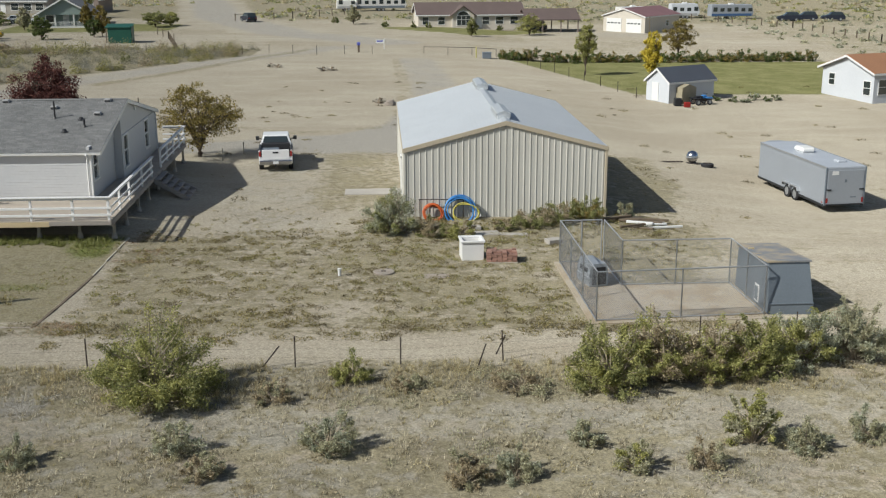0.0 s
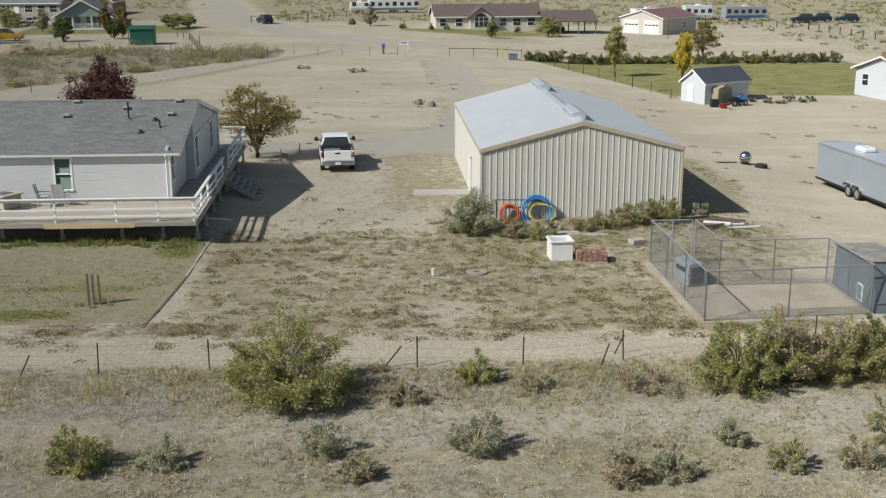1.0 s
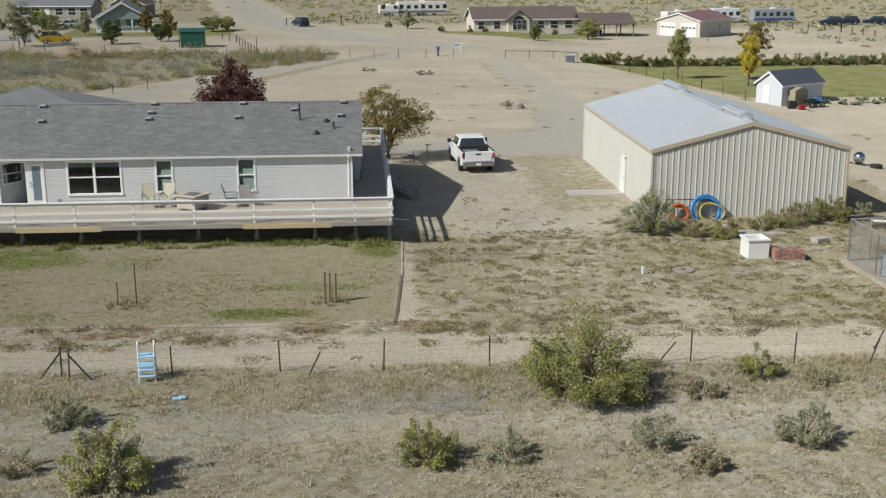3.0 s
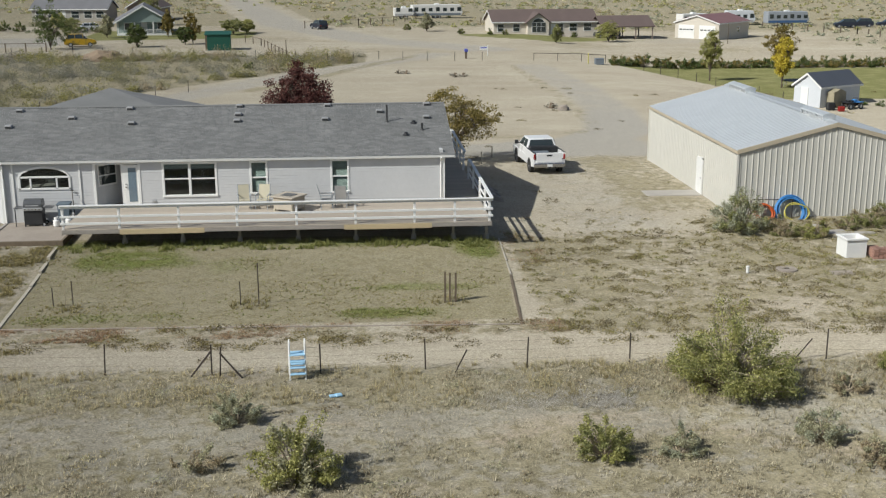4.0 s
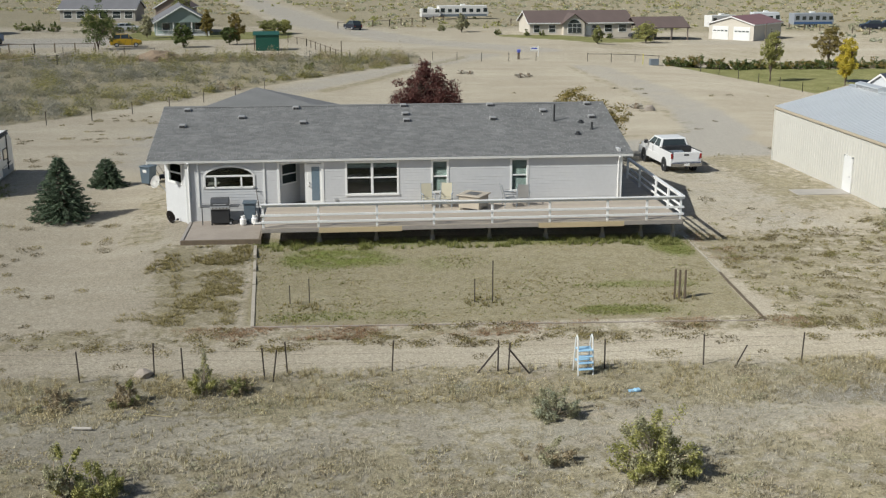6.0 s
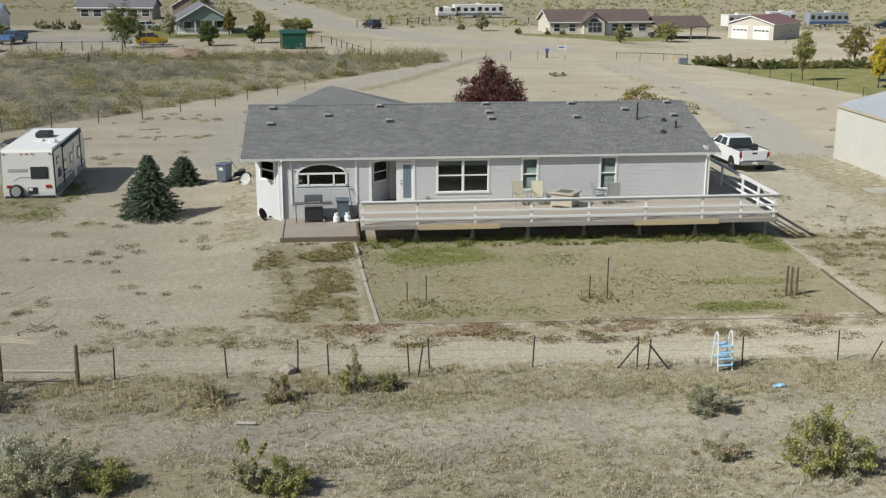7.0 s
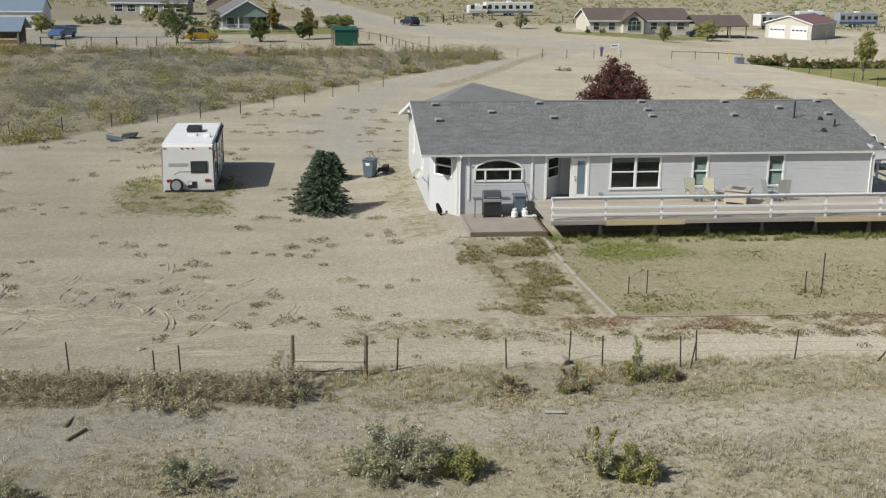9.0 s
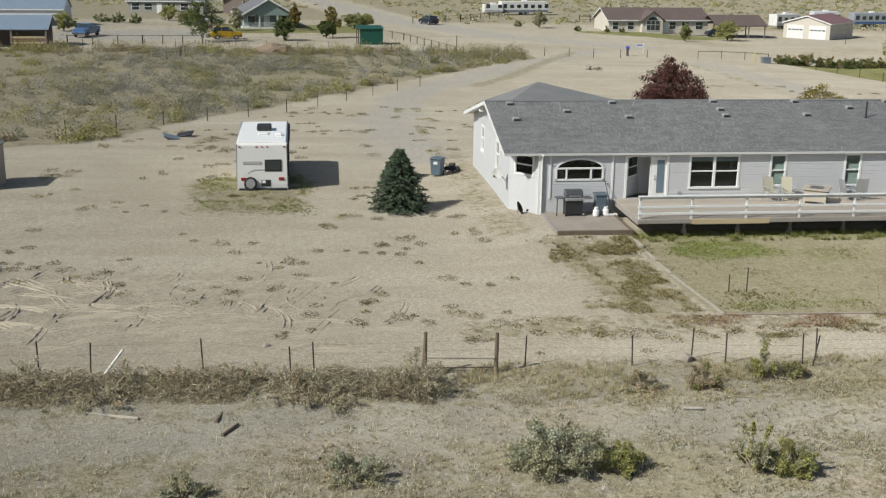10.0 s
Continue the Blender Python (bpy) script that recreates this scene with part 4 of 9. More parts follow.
M["blue"] = material("blue_hose", (0.05, 0.22, 0.52), 0.45, vary=0.15, size=0.3)
M["orange"] = material("orange_hose", (0.55, 0.11, 0.025), 0.45, vary=0.15, size=0.3)
M["yellow"] = material("yellow_hose", (0.62, 0.55, 0.12), 0.5, vary=0.15, size=0.3)
bpy.context.view_layer.update()
coil("hose_coil", 2.80, 54.2, 0.42, 0.45, 10, M["orange"], "coiled orange hose leaning on the barn wall", seed=3, spread=0.10, thick=0.028)
coil("hose_coil", 4.12, 54.2, 0.5, 0.74, 11, M["blue"], "large coiled blue hose leaning on the barn wall", seed=5, spread=0.13, thick=0.028)
coil("hose_coil", 4.42, 54.05, 0.42, 0.56, 2, M["yellow"], "coiled yellow hose leaning on the blue one", seed=9, spread=0.06, thick=0.026)
rack = thing("hose_rack", 3.2, 54.4, 0.1, "dark steel bar rack holding hoses by the barn", "rack")
wpart("bar", tubed((2.1, 54.4, 1.06), (4.35, 54.4, 1.03), 0.025), M["darksteel"], rack)
for x in (2.15, 4.3):
    wpart("upright", tubed((x, 54.4, 0.0), (x, 54.4, 1.05), 0.025), M["darksteel"], rack)

tub = thing("white_tub", 4.2, 48.4, ground_z(4.2, 48.4), "open white plastic tub standing in dry grass", "tub")
g = ground_z(4.2, 48.4)
bm = bmesh.new()
for a in ((3.68, 47.9, 4.72, 48.0), (3.68, 48.85, 4.72, 48.95), (3.68, 48.0, 3.78, 48.85), (4.62, 48.0, 4.72, 48.85)):
    box(bm, a[0], a[1], g - 0.02, a[2], a[3], g + 0.95, bevel=0.012)
wpart("wall", bm, M["white"], tub)
wpart("bottom", boxed(3.76, 47.98, g, 4.64, 48.87, g + 0.7), M["rim"], tub, "grey-brown block inside the tub")
for a in ((3.62, 47.84, 4.78, 47.96), (3.62, 48.88, 4.78, 49.0), (3.62, 47.96, 3.74, 48.88), (4.66, 47.96, 4.78, 48.88)):
    wpart("rim", boxed(a[0], a[1], g + 0.88, a[2], a[3], g + 0.98, bevel=0.015), M["white"], tub)

M["brick"] = material("red_paver", (0.30, 0.17, 0.13), 0.85, vary=0.18, size=0.2, per_piece=0.25, bump=0.004)
tub.matrix_world = pose(4.1, 46.9, ground_z(4.1, 46.9), 0, 0, 3) @ Matrix.Scale(0.9, 4)
pile = thing("brick_stack", 5.9, 48.3, ground_z(5.9, 48.3), "low stack of weathered red bricks on a pallet", "brick stack")
g = ground_z(5.9, 48.3)
rng = random.Random(4)
for i in range(3):
    wpart("pallet_board", boxed(5.15, 47.75 + i * 0.4, g, 6.65, 47.9 + i * 0.4, g + 0.1), M["greywood"], pile)
me = None
for k in range(5):
    for i in range(6):
        for j in range(4):
            if k == 4 and rng.random() < 0.55:
                continue
            if me is None:
                b = part("brick", boxed(-0.115, -0.12, 0, 0.115, 0.12, 0.09, bevel=0.006), M["brick"], pile)
                me = b.data
            else:
                b = new("brick", me)
                b.parent = pile
            b.matrix_basis = pose(-0.62 + 0.245 * i + rng.uniform(-0.02, 0.02), -0.37 + 0.25 * j + rng.uniform(-0.02, 0.02), 0.1 + 0.093 * k, 0, 0, rng.uniform(-5, 5))

pile.matrix_world = pose(5.35, 46.3, ground_z(5.35, 46.3), 0, 0, -4) @ Matrix.Scale(0.88, 4)
g = ground_z(0.3, 44.65)
lid = thing("septic_lid", 0.3, 44.65, g, "round brown septic lid flush with the dirt", "lid")
wpart("lid", tubed((0.3, 44.65, g - 0.05), (0.3, 44.65, g + 0.07), 0.47, 0.44, 20), M["pad"], lid)
wpart("handle", boxed(0.2, 44.62, g + 0.06, 0.4, 44.68, g + 0.1), M["darksteel"], lid)
g = ground_z(2.45, 44)
lid = thing("septic_lid", 2.45, 44.0, g, "half-buried square septic lid in dirt", "lid")
wpart("lid", boxed(1.95, 43.7, g - 0.05, 2.95, 44.3, g + 0.03, bevel=0.01), M["pad"], lid)
g = ground_z(-1.5, 44.3)
pp = thing("clean_out_pipe", -1.5, 44.3, g, "short white plastic pipe standing in weeds", "pipe")
wpart("pipe", tubed((-1.5, 44.3, g - 0.1), (-1.5, 44.3, g + 0.24), 0.06, n=12), M["white"], pp)
wpart("cap", tubed((-1.5, 44.3, g + 0.24), (-1.5, 44.3, g + 0.3), 0.075, n=12), M["white"], pp)


def slab_thing(x, y, w, d, h, turn, mat, label, name="paving_slab", category="slab", lift=0.0):
    g = ground_z(x, y)
    ob = mesh_ob(name, boxed(-w / 2, -d / 2, -0.05, w / 2, d / 2, h, bevel=min(0.015, h / 3)), mat)
    ob.matrix_world = pose(x, y, g + lift, 0, 0, turn)
    return tagged(ob, label, category)


slab_thing(4.9, 51.2, 1.7, 0.7, 0.06, 4, M["concrete"], "pale concrete slab lying in the weeds by the barn")
slab_thing(6.3, 51.0, 1.5, 0.4, 0.05, -6, M["concrete"], "pale concrete slab lying in the weeds by the barn")
slab_thing(4.6, 52.1, 0.7, 0.5, 0.16, 4, M["concrete"], "pale concrete block lying by the barn wall", "concrete_block", "block")
slab_thing(8.05, 49.4, 0.7, 0.5, 0.2, 20, M["concrete"], "grey concrete chunk lying in the weeds", "concrete_block", "block")
rng = random.Random(8)
for i in range(11):
    w = i in (2, 5, 9)
    slab_thing(12.6 + rng.uniform(-0.9, 1.5), 52.9 + rng.uniform(-0.9, 0.9), rng.uniform(1.1, 2.2), rng.uniform(0.1, 0.22), 0.05, rng.uniform(-28, 24), M["white"] if w else M["wood"], "loose white board on a heap of scrap lumber" if w else "dark weathered board on a heap of scrap lumber", "board", "board", 0.02 + 0.05 * (i % 4))


# ---- dog kennel ----
M["kslab"] = material("sandy_concrete", (0.47, 0.41, 0.325), 0.9, vary=0.15, size=1.2, second=(0.38, 0.31, 0.22), bump=0.004)
M["chain"] = material("chain_link", (0.22, 0.23, 0.24), 0.5, 0.5, vary=0.1, size=0.2)
M["slate"] = material("blue_grey_steel", (0.20, 0.235, 0.27), 0.5, 0.2, vary=0.1, size=1.0)
M["slateroof"] = material("worn_grey_roof", (0.24, 0.25, 0.26), 0.7, vary=0.15, size=0.8, second=(0.42, 0.35, 0.25))


def chain_panel(parent, x0, y0, x1, y1, z, h=1.83, rail=0.027):
    """A chain-link panel: a pipe frame and a woven wire mesh."""
    p, q = Vector((x0, y0, z)), Vector((x1, y1, z))
    up = Vector((0, 0, h))
    pan = wpart("top_rail", tubed(p + up, q + up, rail), M["steel"], parent)
    wpart("post", tubed(p, p + up, rail), M["steel"], pan)
    wpart("post", tubed(q, q + up, rail), M["steel"], pan)
    wpart("bottom_rail", tubed(p + up * 0.03, q + up * 0.03, rail * 0.8), M["steel"], pan)
    d = q - p
    L = d.length
    d.normalize()
    bm = bmesh.new()
    nrm = Vector((-d.y, d.x, 0))
    k = -h
    while k < L:
        for s in (1, -1):
            a0, b0 = (k, 0.0), (k + h, h)
            ta = max(0.0, -k) / h
            tb = min(1.0, (L - k) / h)
            if tb <= ta:
                continue
            u0, v0, u1, v1 = k + ta * h, ta * h, k + tb * h, tb * h
            if s < 0:
                v0, v1 = h - v0, h - v1
            A, B = p + d * u0 + Vector((0, 0, v0)), p + d * u1 + Vector((0, 0, v1))
            w = 0.0023
            off = Vector((0, 0, w))
            vs = [bm.verts.new(v) for v in (A + off, A - off + nrm * w, A - off - nrm * w, B + off, B - off + nrm * w, B - off - nrm * w)]
            for f in ((0, 1, 4, 3), (1, 2, 5, 4), (2, 0, 3, 5)):
                bm.faces.new([vs[i] for i in f])
        k += 0.075
    wpart("wire_mesh", bm, M["chain"], pan, "woven chain-link wire")


def build_kennel():
    g = 0.16
    ken = thing("dog_kennel", 11, 41.5, g, "chain-link dog run on a concrete slab", "dog kennel")
    bm = prism([(7.55, 37.55), (14.15, 37.75), (14.1, 42.2), (9.75, 42.3), (9.75, 45.75), (7.5, 45.7)], g - 0.16, g + 0.06, "z")
    wpart("slab", bm, M["kslab"], ken, "dusty concrete kennel slab")
    z = g + 0.06
    A, C, D, E, S1, S0 = (7.7, 45.5), (9.55, 45.5), (9.6, 42.1), (13.9, 42.1), (14.0, 38.2), (7.8, 37.8)
    def run(p, q, n):
        for i in range(n):
            a, c = i / n, (i + 1) / n
            chain_panel(ken, p[0] + (q[0] - p[0]) * a, p[1] + (q[1] - p[1]) * a, p[0] + (q[0] - p[0]) * c, p[1] + (q[1] - p[1]) * c, z)
    run(A, (8.6, 45.5), 1)
    run((8.62, 45.52), (9.45, 45.52), 1)
    run(C, D, 1), run(D, E, 2), run(E, S1, 2), run(S1, S0, 2), run(S0, A, 3)
    # shed at the east end: sides lean in towards the top
    gz = g - 0.05
    shed = thing("kennel_shed", 15.3, 39.9, gz, "blue-grey steel kennel shed with sloping sides", "shed")
    x0, x1, y0, y1, h = 14.15, 15.9, 38.3, 42.1, 1.95
    hb = h - 0.28
    low = [(x0, y0), (x1, y0), (x1, y1), (x0, y1)]
    mid = [(x0 + 0.01, y0 + 0.02), (x1 - 0.04, y0 + 0.02), (x1 - 0.04, y1 - 0.02), (x0 + 0.01, y1 - 0.02)]
    top = [(x0 + 0.03, y0 + 0.30), (x1 - 0.2, y0 + 0.30), (x1 - 0.2, y1 - 0.06), (x0 + 0.03, y1 - 0.06)]
    bm = bmesh.new()
    rings = [[bm.verts.new((x, y, gz + q)) for (x, y), q in zip(r, zs)] for r, zs in ((low, (0,) * 4), (mid, (0.45,) * 4), (top, (h, h, hb, hb)))]
    for a, c in zip(rings, rings[1:]):
        for i in range(4):
            bm.faces.new((a[i], a[(i + 1) % 4], c[(i + 1) % 4], c[i]))
    bm.faces.new(rings[-1]), bm.faces.new(rings[0][::-1])
    bmesh.ops.bevel(bm, geom=list(bm.edges), offset=0.02, segments=1, affect="EDGES", profile=0.5)
    wpart("body", bm, M["slate"], shed)
    bm = slab(bmesh.new(), [(x0 - 0.03, y0 + 0.24, gz + h + 0.06), (x1 - 0.14, y0 + 0.24, gz + h + 0.06), (x1 - 0.14, y1, gz + hb + 0.06), (x0 - 0.03, y1, gz + hb + 0.06)], 0.06)
    bmesh.ops.recalc_face_normals(bm, faces=bm.faces)
    wpart("roof", bm, M["slateroof"], shed, "worn grey roof with rusty patches")
    wpart("seam", boxed(x0 + 0.02, y0 - 0.012, gz + 0.44, x1 - 0.03, y0 + 0.03, gz + 0.475), M["slate"], shed)
    wpart("door_flap", boxed(x0 - 0.025, 39.3, gz + 0.2, x0 + 0.06, 39.75, gz + 0.85, bevel=0.01), M["white"], shed, "white framed dog door")
    wpart("flap", boxed(x0 - 0.035, 39.36, gz + 0.26, x0 - 0.02, 39.69, gz + 0.79), M["slate"], shed)
    wpart("door", boxed(x0 + 0.06, 40.0, gz + 0.1, x0 + 0.14, 40.9, gz + 1.85, bevel=0.01), M["slate"], shed)
    for y in (40.0, 40.88):
        wpart("trim", boxed(x0 + 0.03, y - 0.03, gz + 0.1, x0 + 0.25, y + 0.03, gz + 1.9), M["newrim"], shed)
    # plastic crate inside
    crate = thing("dog_crate", 8.55, 42.6, z, "grey plastic dog crate standing on the kennel slab", "dog crate")
    m = pose(8.55, 42.6, z, 0, 0, 12)
    M["crate"] = material("grey_plastic", (0.34, 0.37, 0.40), 0.5, vary=0.06, size=0.4)
    bm = boxed(-0.42, -0.65, 0.0, 0.42, 0.65, 0.42, bevel=0.06, m=m)
    wpart("base", bm, M["crate"], crate)
    bm = prism([(-0.41, 0.43), (0.41, 0.43), (0.33, 0.88), (0.22, 0.93), (-0.22, 0.93), (-0.33, 0.88)], -0.64, 0.64, "y")
    bmesh.ops.transform(bm, matrix=m, verts=bm.verts)
    wpart("top", bm, M["crate"], crate)
    bm = prism([(-0.3, 0.1), (0.3, 0.1), (0.26, 0.8), (-0.26, 0.8)], -0.68, -0.655, "y")
    bmesh.ops.transform(bm, matrix=m, verts=bm.verts)
    wpart("door", bm, M["black"], crate, "dark wire crate door")
    for s in (-1, 1):
        wpart("vent", boxed(s * 0.4 - 0.02, -0.4, 0.55, s * 0.4 + 0.02, 0.3, 0.72, m=m), M["black"], crate)


build_kennel()


# ---- vehicles ----
def wheel(parent, m, r=0.38, w=0.24, rim=None):
    """A tyre with its rim, its axle along the local x of m."""
    bm = bmesh.new()
    prof = [(-w / 2, r * 0.62), (-w / 2, r * 0.9), (-w * 0.36, r), (w * 0.36, r), (w / 2, r * 0.9), (w / 2, r * 0.62)]
    n = 20
    ring = [[bm.verts.new((x, q * math.cos(2 * math.pi * i / n), q * math.sin(2 * math.pi * i / n))) for x, q in prof] for i in range(n)]
    for i in range(n):
        a, b = ring[i], ring[(i + 1) % n]
        for k in range(len(prof) - 1):
            bm.faces.new((a[k], a[k + 1], b[k + 1], b[k]))
    bmesh.ops.recalc_face_normals(bm, faces=bm.faces)
    bmesh.ops.transform(bm, matrix=m, verts=bm.verts)
    tyre = part("tyre", bm, M["rubber"], parent)
    bm = tubed((-w * 0.42, 0, 0), (w * 0.42, 0, 0), r * 0.62, n=16)
    tube(bm, (-w * 0.48, 0, 0), (w * 0.48, 0, 0), r * 0.2, n=10)
    bmesh.ops.transform(bm, matrix=m, verts=bm.verts)
    part("rim", bm, rim or M["steel"], tyre)
    return tyre


def lp(name, bm, mat, parent, label="", smooth=False):
    return part(name, bm, mat, parent, label, smooth)


def loft(profile_low, rows):
    """Rings of the same count joined into one skin and closed at both ends: rows of lists of places."""
    bm = bmesh.new()
    rings = [[bm.verts.new(p) for p in r] for r in rows]
    n = len(rings[0])
    for a, b in zip(rings, rings[1:]):
        for i in range(n):
            bm.faces.new((a[i], a[(i + 1) % n], b[(i + 1) % n], b[i]))
    bm.faces.new(rings[0][::-1]), bm.faces.new(rings[-1])
    bmesh.ops.recalc_face_normals(bm, faces=bm.faces)
    return bm


def pickup_truck(x, y, turn, paint, label, crew=True, bed_box=True):
    """A crew-cab pickup; its nose points along local +y, the origin on the ground below its middle."""
    t = thing("pickup_truck", x, y, ground_z(x, y), label, "pickup truck", turn=turn)
    w = 0.99
    # lower body in side view, hollow bed behind
    hull = prism([(-2.92, 0.5), (-2.95, 0.95), (2.86, 0.98), (2.93, 0.55), (2.4, 0.45), (-2.4, 0.45)], -w, w, "x")
    bmesh.ops.bevel(hull, geom=list(hull.edges), offset=0.05, segments=2, affect="EDGES", profile=0.6)
    body = lp("body", hull, paint, t)
    for s in (-1, 1):
        bm = boxed(s * w - 0.10 if s > 0 else s * w, -2.95, 0.9, s * w if s > 0 else s * w + 0.10, -0.95, 1.36, bevel=0.03)
        lp("bed_side", bm, paint, body)
        lp("bed_rail_cap", boxed(s * 0.94 - 0.06, -2.94, 1.36, s * 0.94 + 0.06, -0.96, 1.385, bevel=0.01), M["black"], body)
    gate = lp("tailgate", boxed(-0.80, -2.99, 0.78, 0.80, -2.90, 1.37, bevel=0.025), paint, t)
    lp("handle", boxed(-0.16, -3.005, 1.16, 0.16, -2.985, 1.25, bevel=0.008), M["black"], gate)
    lp("bed_floor", boxed(-0.9, -2.9, 0.9, 0.9, -0.95, 0.96), M["black"], t, "dark bed liner")
    if bed_box:
        lp("tool_box", boxed(-0.86, -1.55, 1.0, 0.86, -1.02, 1.5, bevel=0.03), M["black"], t, "black tool box across the bed")
        lp("tonneau", boxed(-0.86, -2.1, 0.98, 0.2, -1.6, 1.28, bevel=0.03), M["slate"], t, "dark grey load in the bed")
    # cab
    lowr = [(-w + 0.02, -0.95), (w - 0.02, -0.95), (w - 0.02, 1.45), (-w + 0.02, 1.45)]
    beltr = [(-w + 0.03, -0.93), (w - 0.03, -0.93), (w - 0.03, 1.42), (-w + 0.03, 1.42)]
    roofr = [(-0.76, -0.72), (0.76, -0.72), (0.76, 0.62), (-0.76, 0.62)]
    rows = [[(a, b, z) for a, b in r] for r, z in ((lowr, 0.92), (beltr, 1.32), (roofr, 1.90))]
    bm = loft(None, rows)
    bmesh.ops.bevel(bm, geom=list(bm.edges), offset=0.05, segments=2, affect="EDGES", profile=0.6)
    cab = lp("cab", bm, paint, t)
    def lerp_face(i, j, a0, a1, z0, z1, out):
        """A pane on the slanted cab wall between belt corners i, j."""
        def at(a, k):
            b = Vector((*beltr[i], 1.32)).lerp(Vector((*beltr[j], 1.32)), a)
            r = Vector((*roofr[i], 1.90)).lerp(Vector((*roofr[j], 1.90)), a)
            return b.lerp(r, k) + Vector(out) * 0.012
        b2 = bmesh.new()
        vs = [at(a0, z0), at(a1, z0), at(a1, z1), at(a0, z1)]
        f = [b2.verts.new(v) for v in vs]
        g2 = [b2.verts.new(v - Vector(out) * 0.03) for v in vs]
        b2.faces.new(f), b2.faces.new(g2[::-1])
        for q in range(4):
            b2.faces.new((f[q], g2[q], g2[(q + 1) % 4], f[(q + 1) % 4]))
        bmesh.ops.recalc_face_normals(b2, faces=b2.faces)
        return b2
    lp("rear_window", lerp_face(0, 1, 0.07, 0.93, 0.12, 0.86, (0, -1, 0.3)), M["glass"], cab)
    lp("windscreen", lerp_face(2, 3, 0.05, 0.95, 0.06, 0.92, (0, 1, 0.6)), M["glass"], cab)
    for i, j, o in ((1, 2, (1, 0, 0.35)), (3, 0, (-1, 0, 0.35))):
        for a0, a1 in ((0.05, 0.44), (0.49, 0.90)):
            if i == 3:
                a0, a1 = 1 - a1, 1 - a0
            lp("side_window", lerp_face(i, j, a0, a1, 0.1, 0.86, o), M["glass"], cab)
    bm = loft(None, [[(-0.93, 1.3, 0.9), (0.93, 1.3, 0.9), (0.93, 1.3, 1.30), (-0.93, 1.3, 1.30)], [(-0.93, 2.5, 0.9), (0.93, 2.5, 0.9), (0.92, 2.5, 1.22), (-0.92, 2.5, 1.22)], [(-0.88, 2.88, 0.8), (0.88, 2.88, 0.8), (0.86, 2.86, 1.08), (-0.86, 2.86, 1.08)]])
    bmesh.ops.bevel(bm, geom=list(bm.edges), offset=0.04, segments=2, affect="EDGES", profile=0.6)
    lp("bonnet", bm, paint, t)
    lp("rear_bumper", boxed(-0.95, -3.13, 0.5, 0.95, -2.9, 0.74, bevel=0.03), M["chrome"], t, "chrome rear bumper")
    lp("number_plate", boxed(-0.16, -3.145, 0.55, 0.16, -3.125, 0.7), M["white"], t)
    lp("tow_hitch", boxed(-0.05, -3.2, 0.4, 0.05, -2.9, 0.5), M["black"], t)
    lp("front_bumper", boxed(-0.95, 2.85, 0.45, 0.95, 3.05, 0.72, bevel=0.03), M["chrome"], t)
    for s in (-1, 1):
        lp("tail_light", boxed(s * 0.92 - 0.06, -3.0, 0.98, s * 0.92 + 0.06, -2.93, 1.28, bevel=0.015), M["red"], t, "red tail light")
        bm = boxed(s * 1.16 - 0.11, 0.95, 1.32, s * 1.16 + 0.11, 1.12, 1.56, bevel=0.03)
        box(bm, min(s * 0.93, s * 1.1), 1.0, 1.36, max(s * 0.93, s * 1.1), 1.06, 1.42)
        lp("wing_mirror", bm, M["black"], t)
        for yy in (-1.85, 1.85):
            lp("wheel_arch", tubed((s * 0.78, yy, 0.45), (s * 1.0, yy, 0.45), 0.47, n=18), M["black"], t)
            wheel(t, pose(s * 0.88, yy, 0.39), 0.39, 0.26)
        lp("door_seam", boxed(s * 0.985 - 0.004, 0.22, 0.6, s * 0.985 + 0.008, 0.24, 1.3), M["black"], t)
    return t


pickup_truck(-6.15, 69.8, 4.0, M["carwhite"], "white crew-cab pickup truck parked on dirt beside the house")


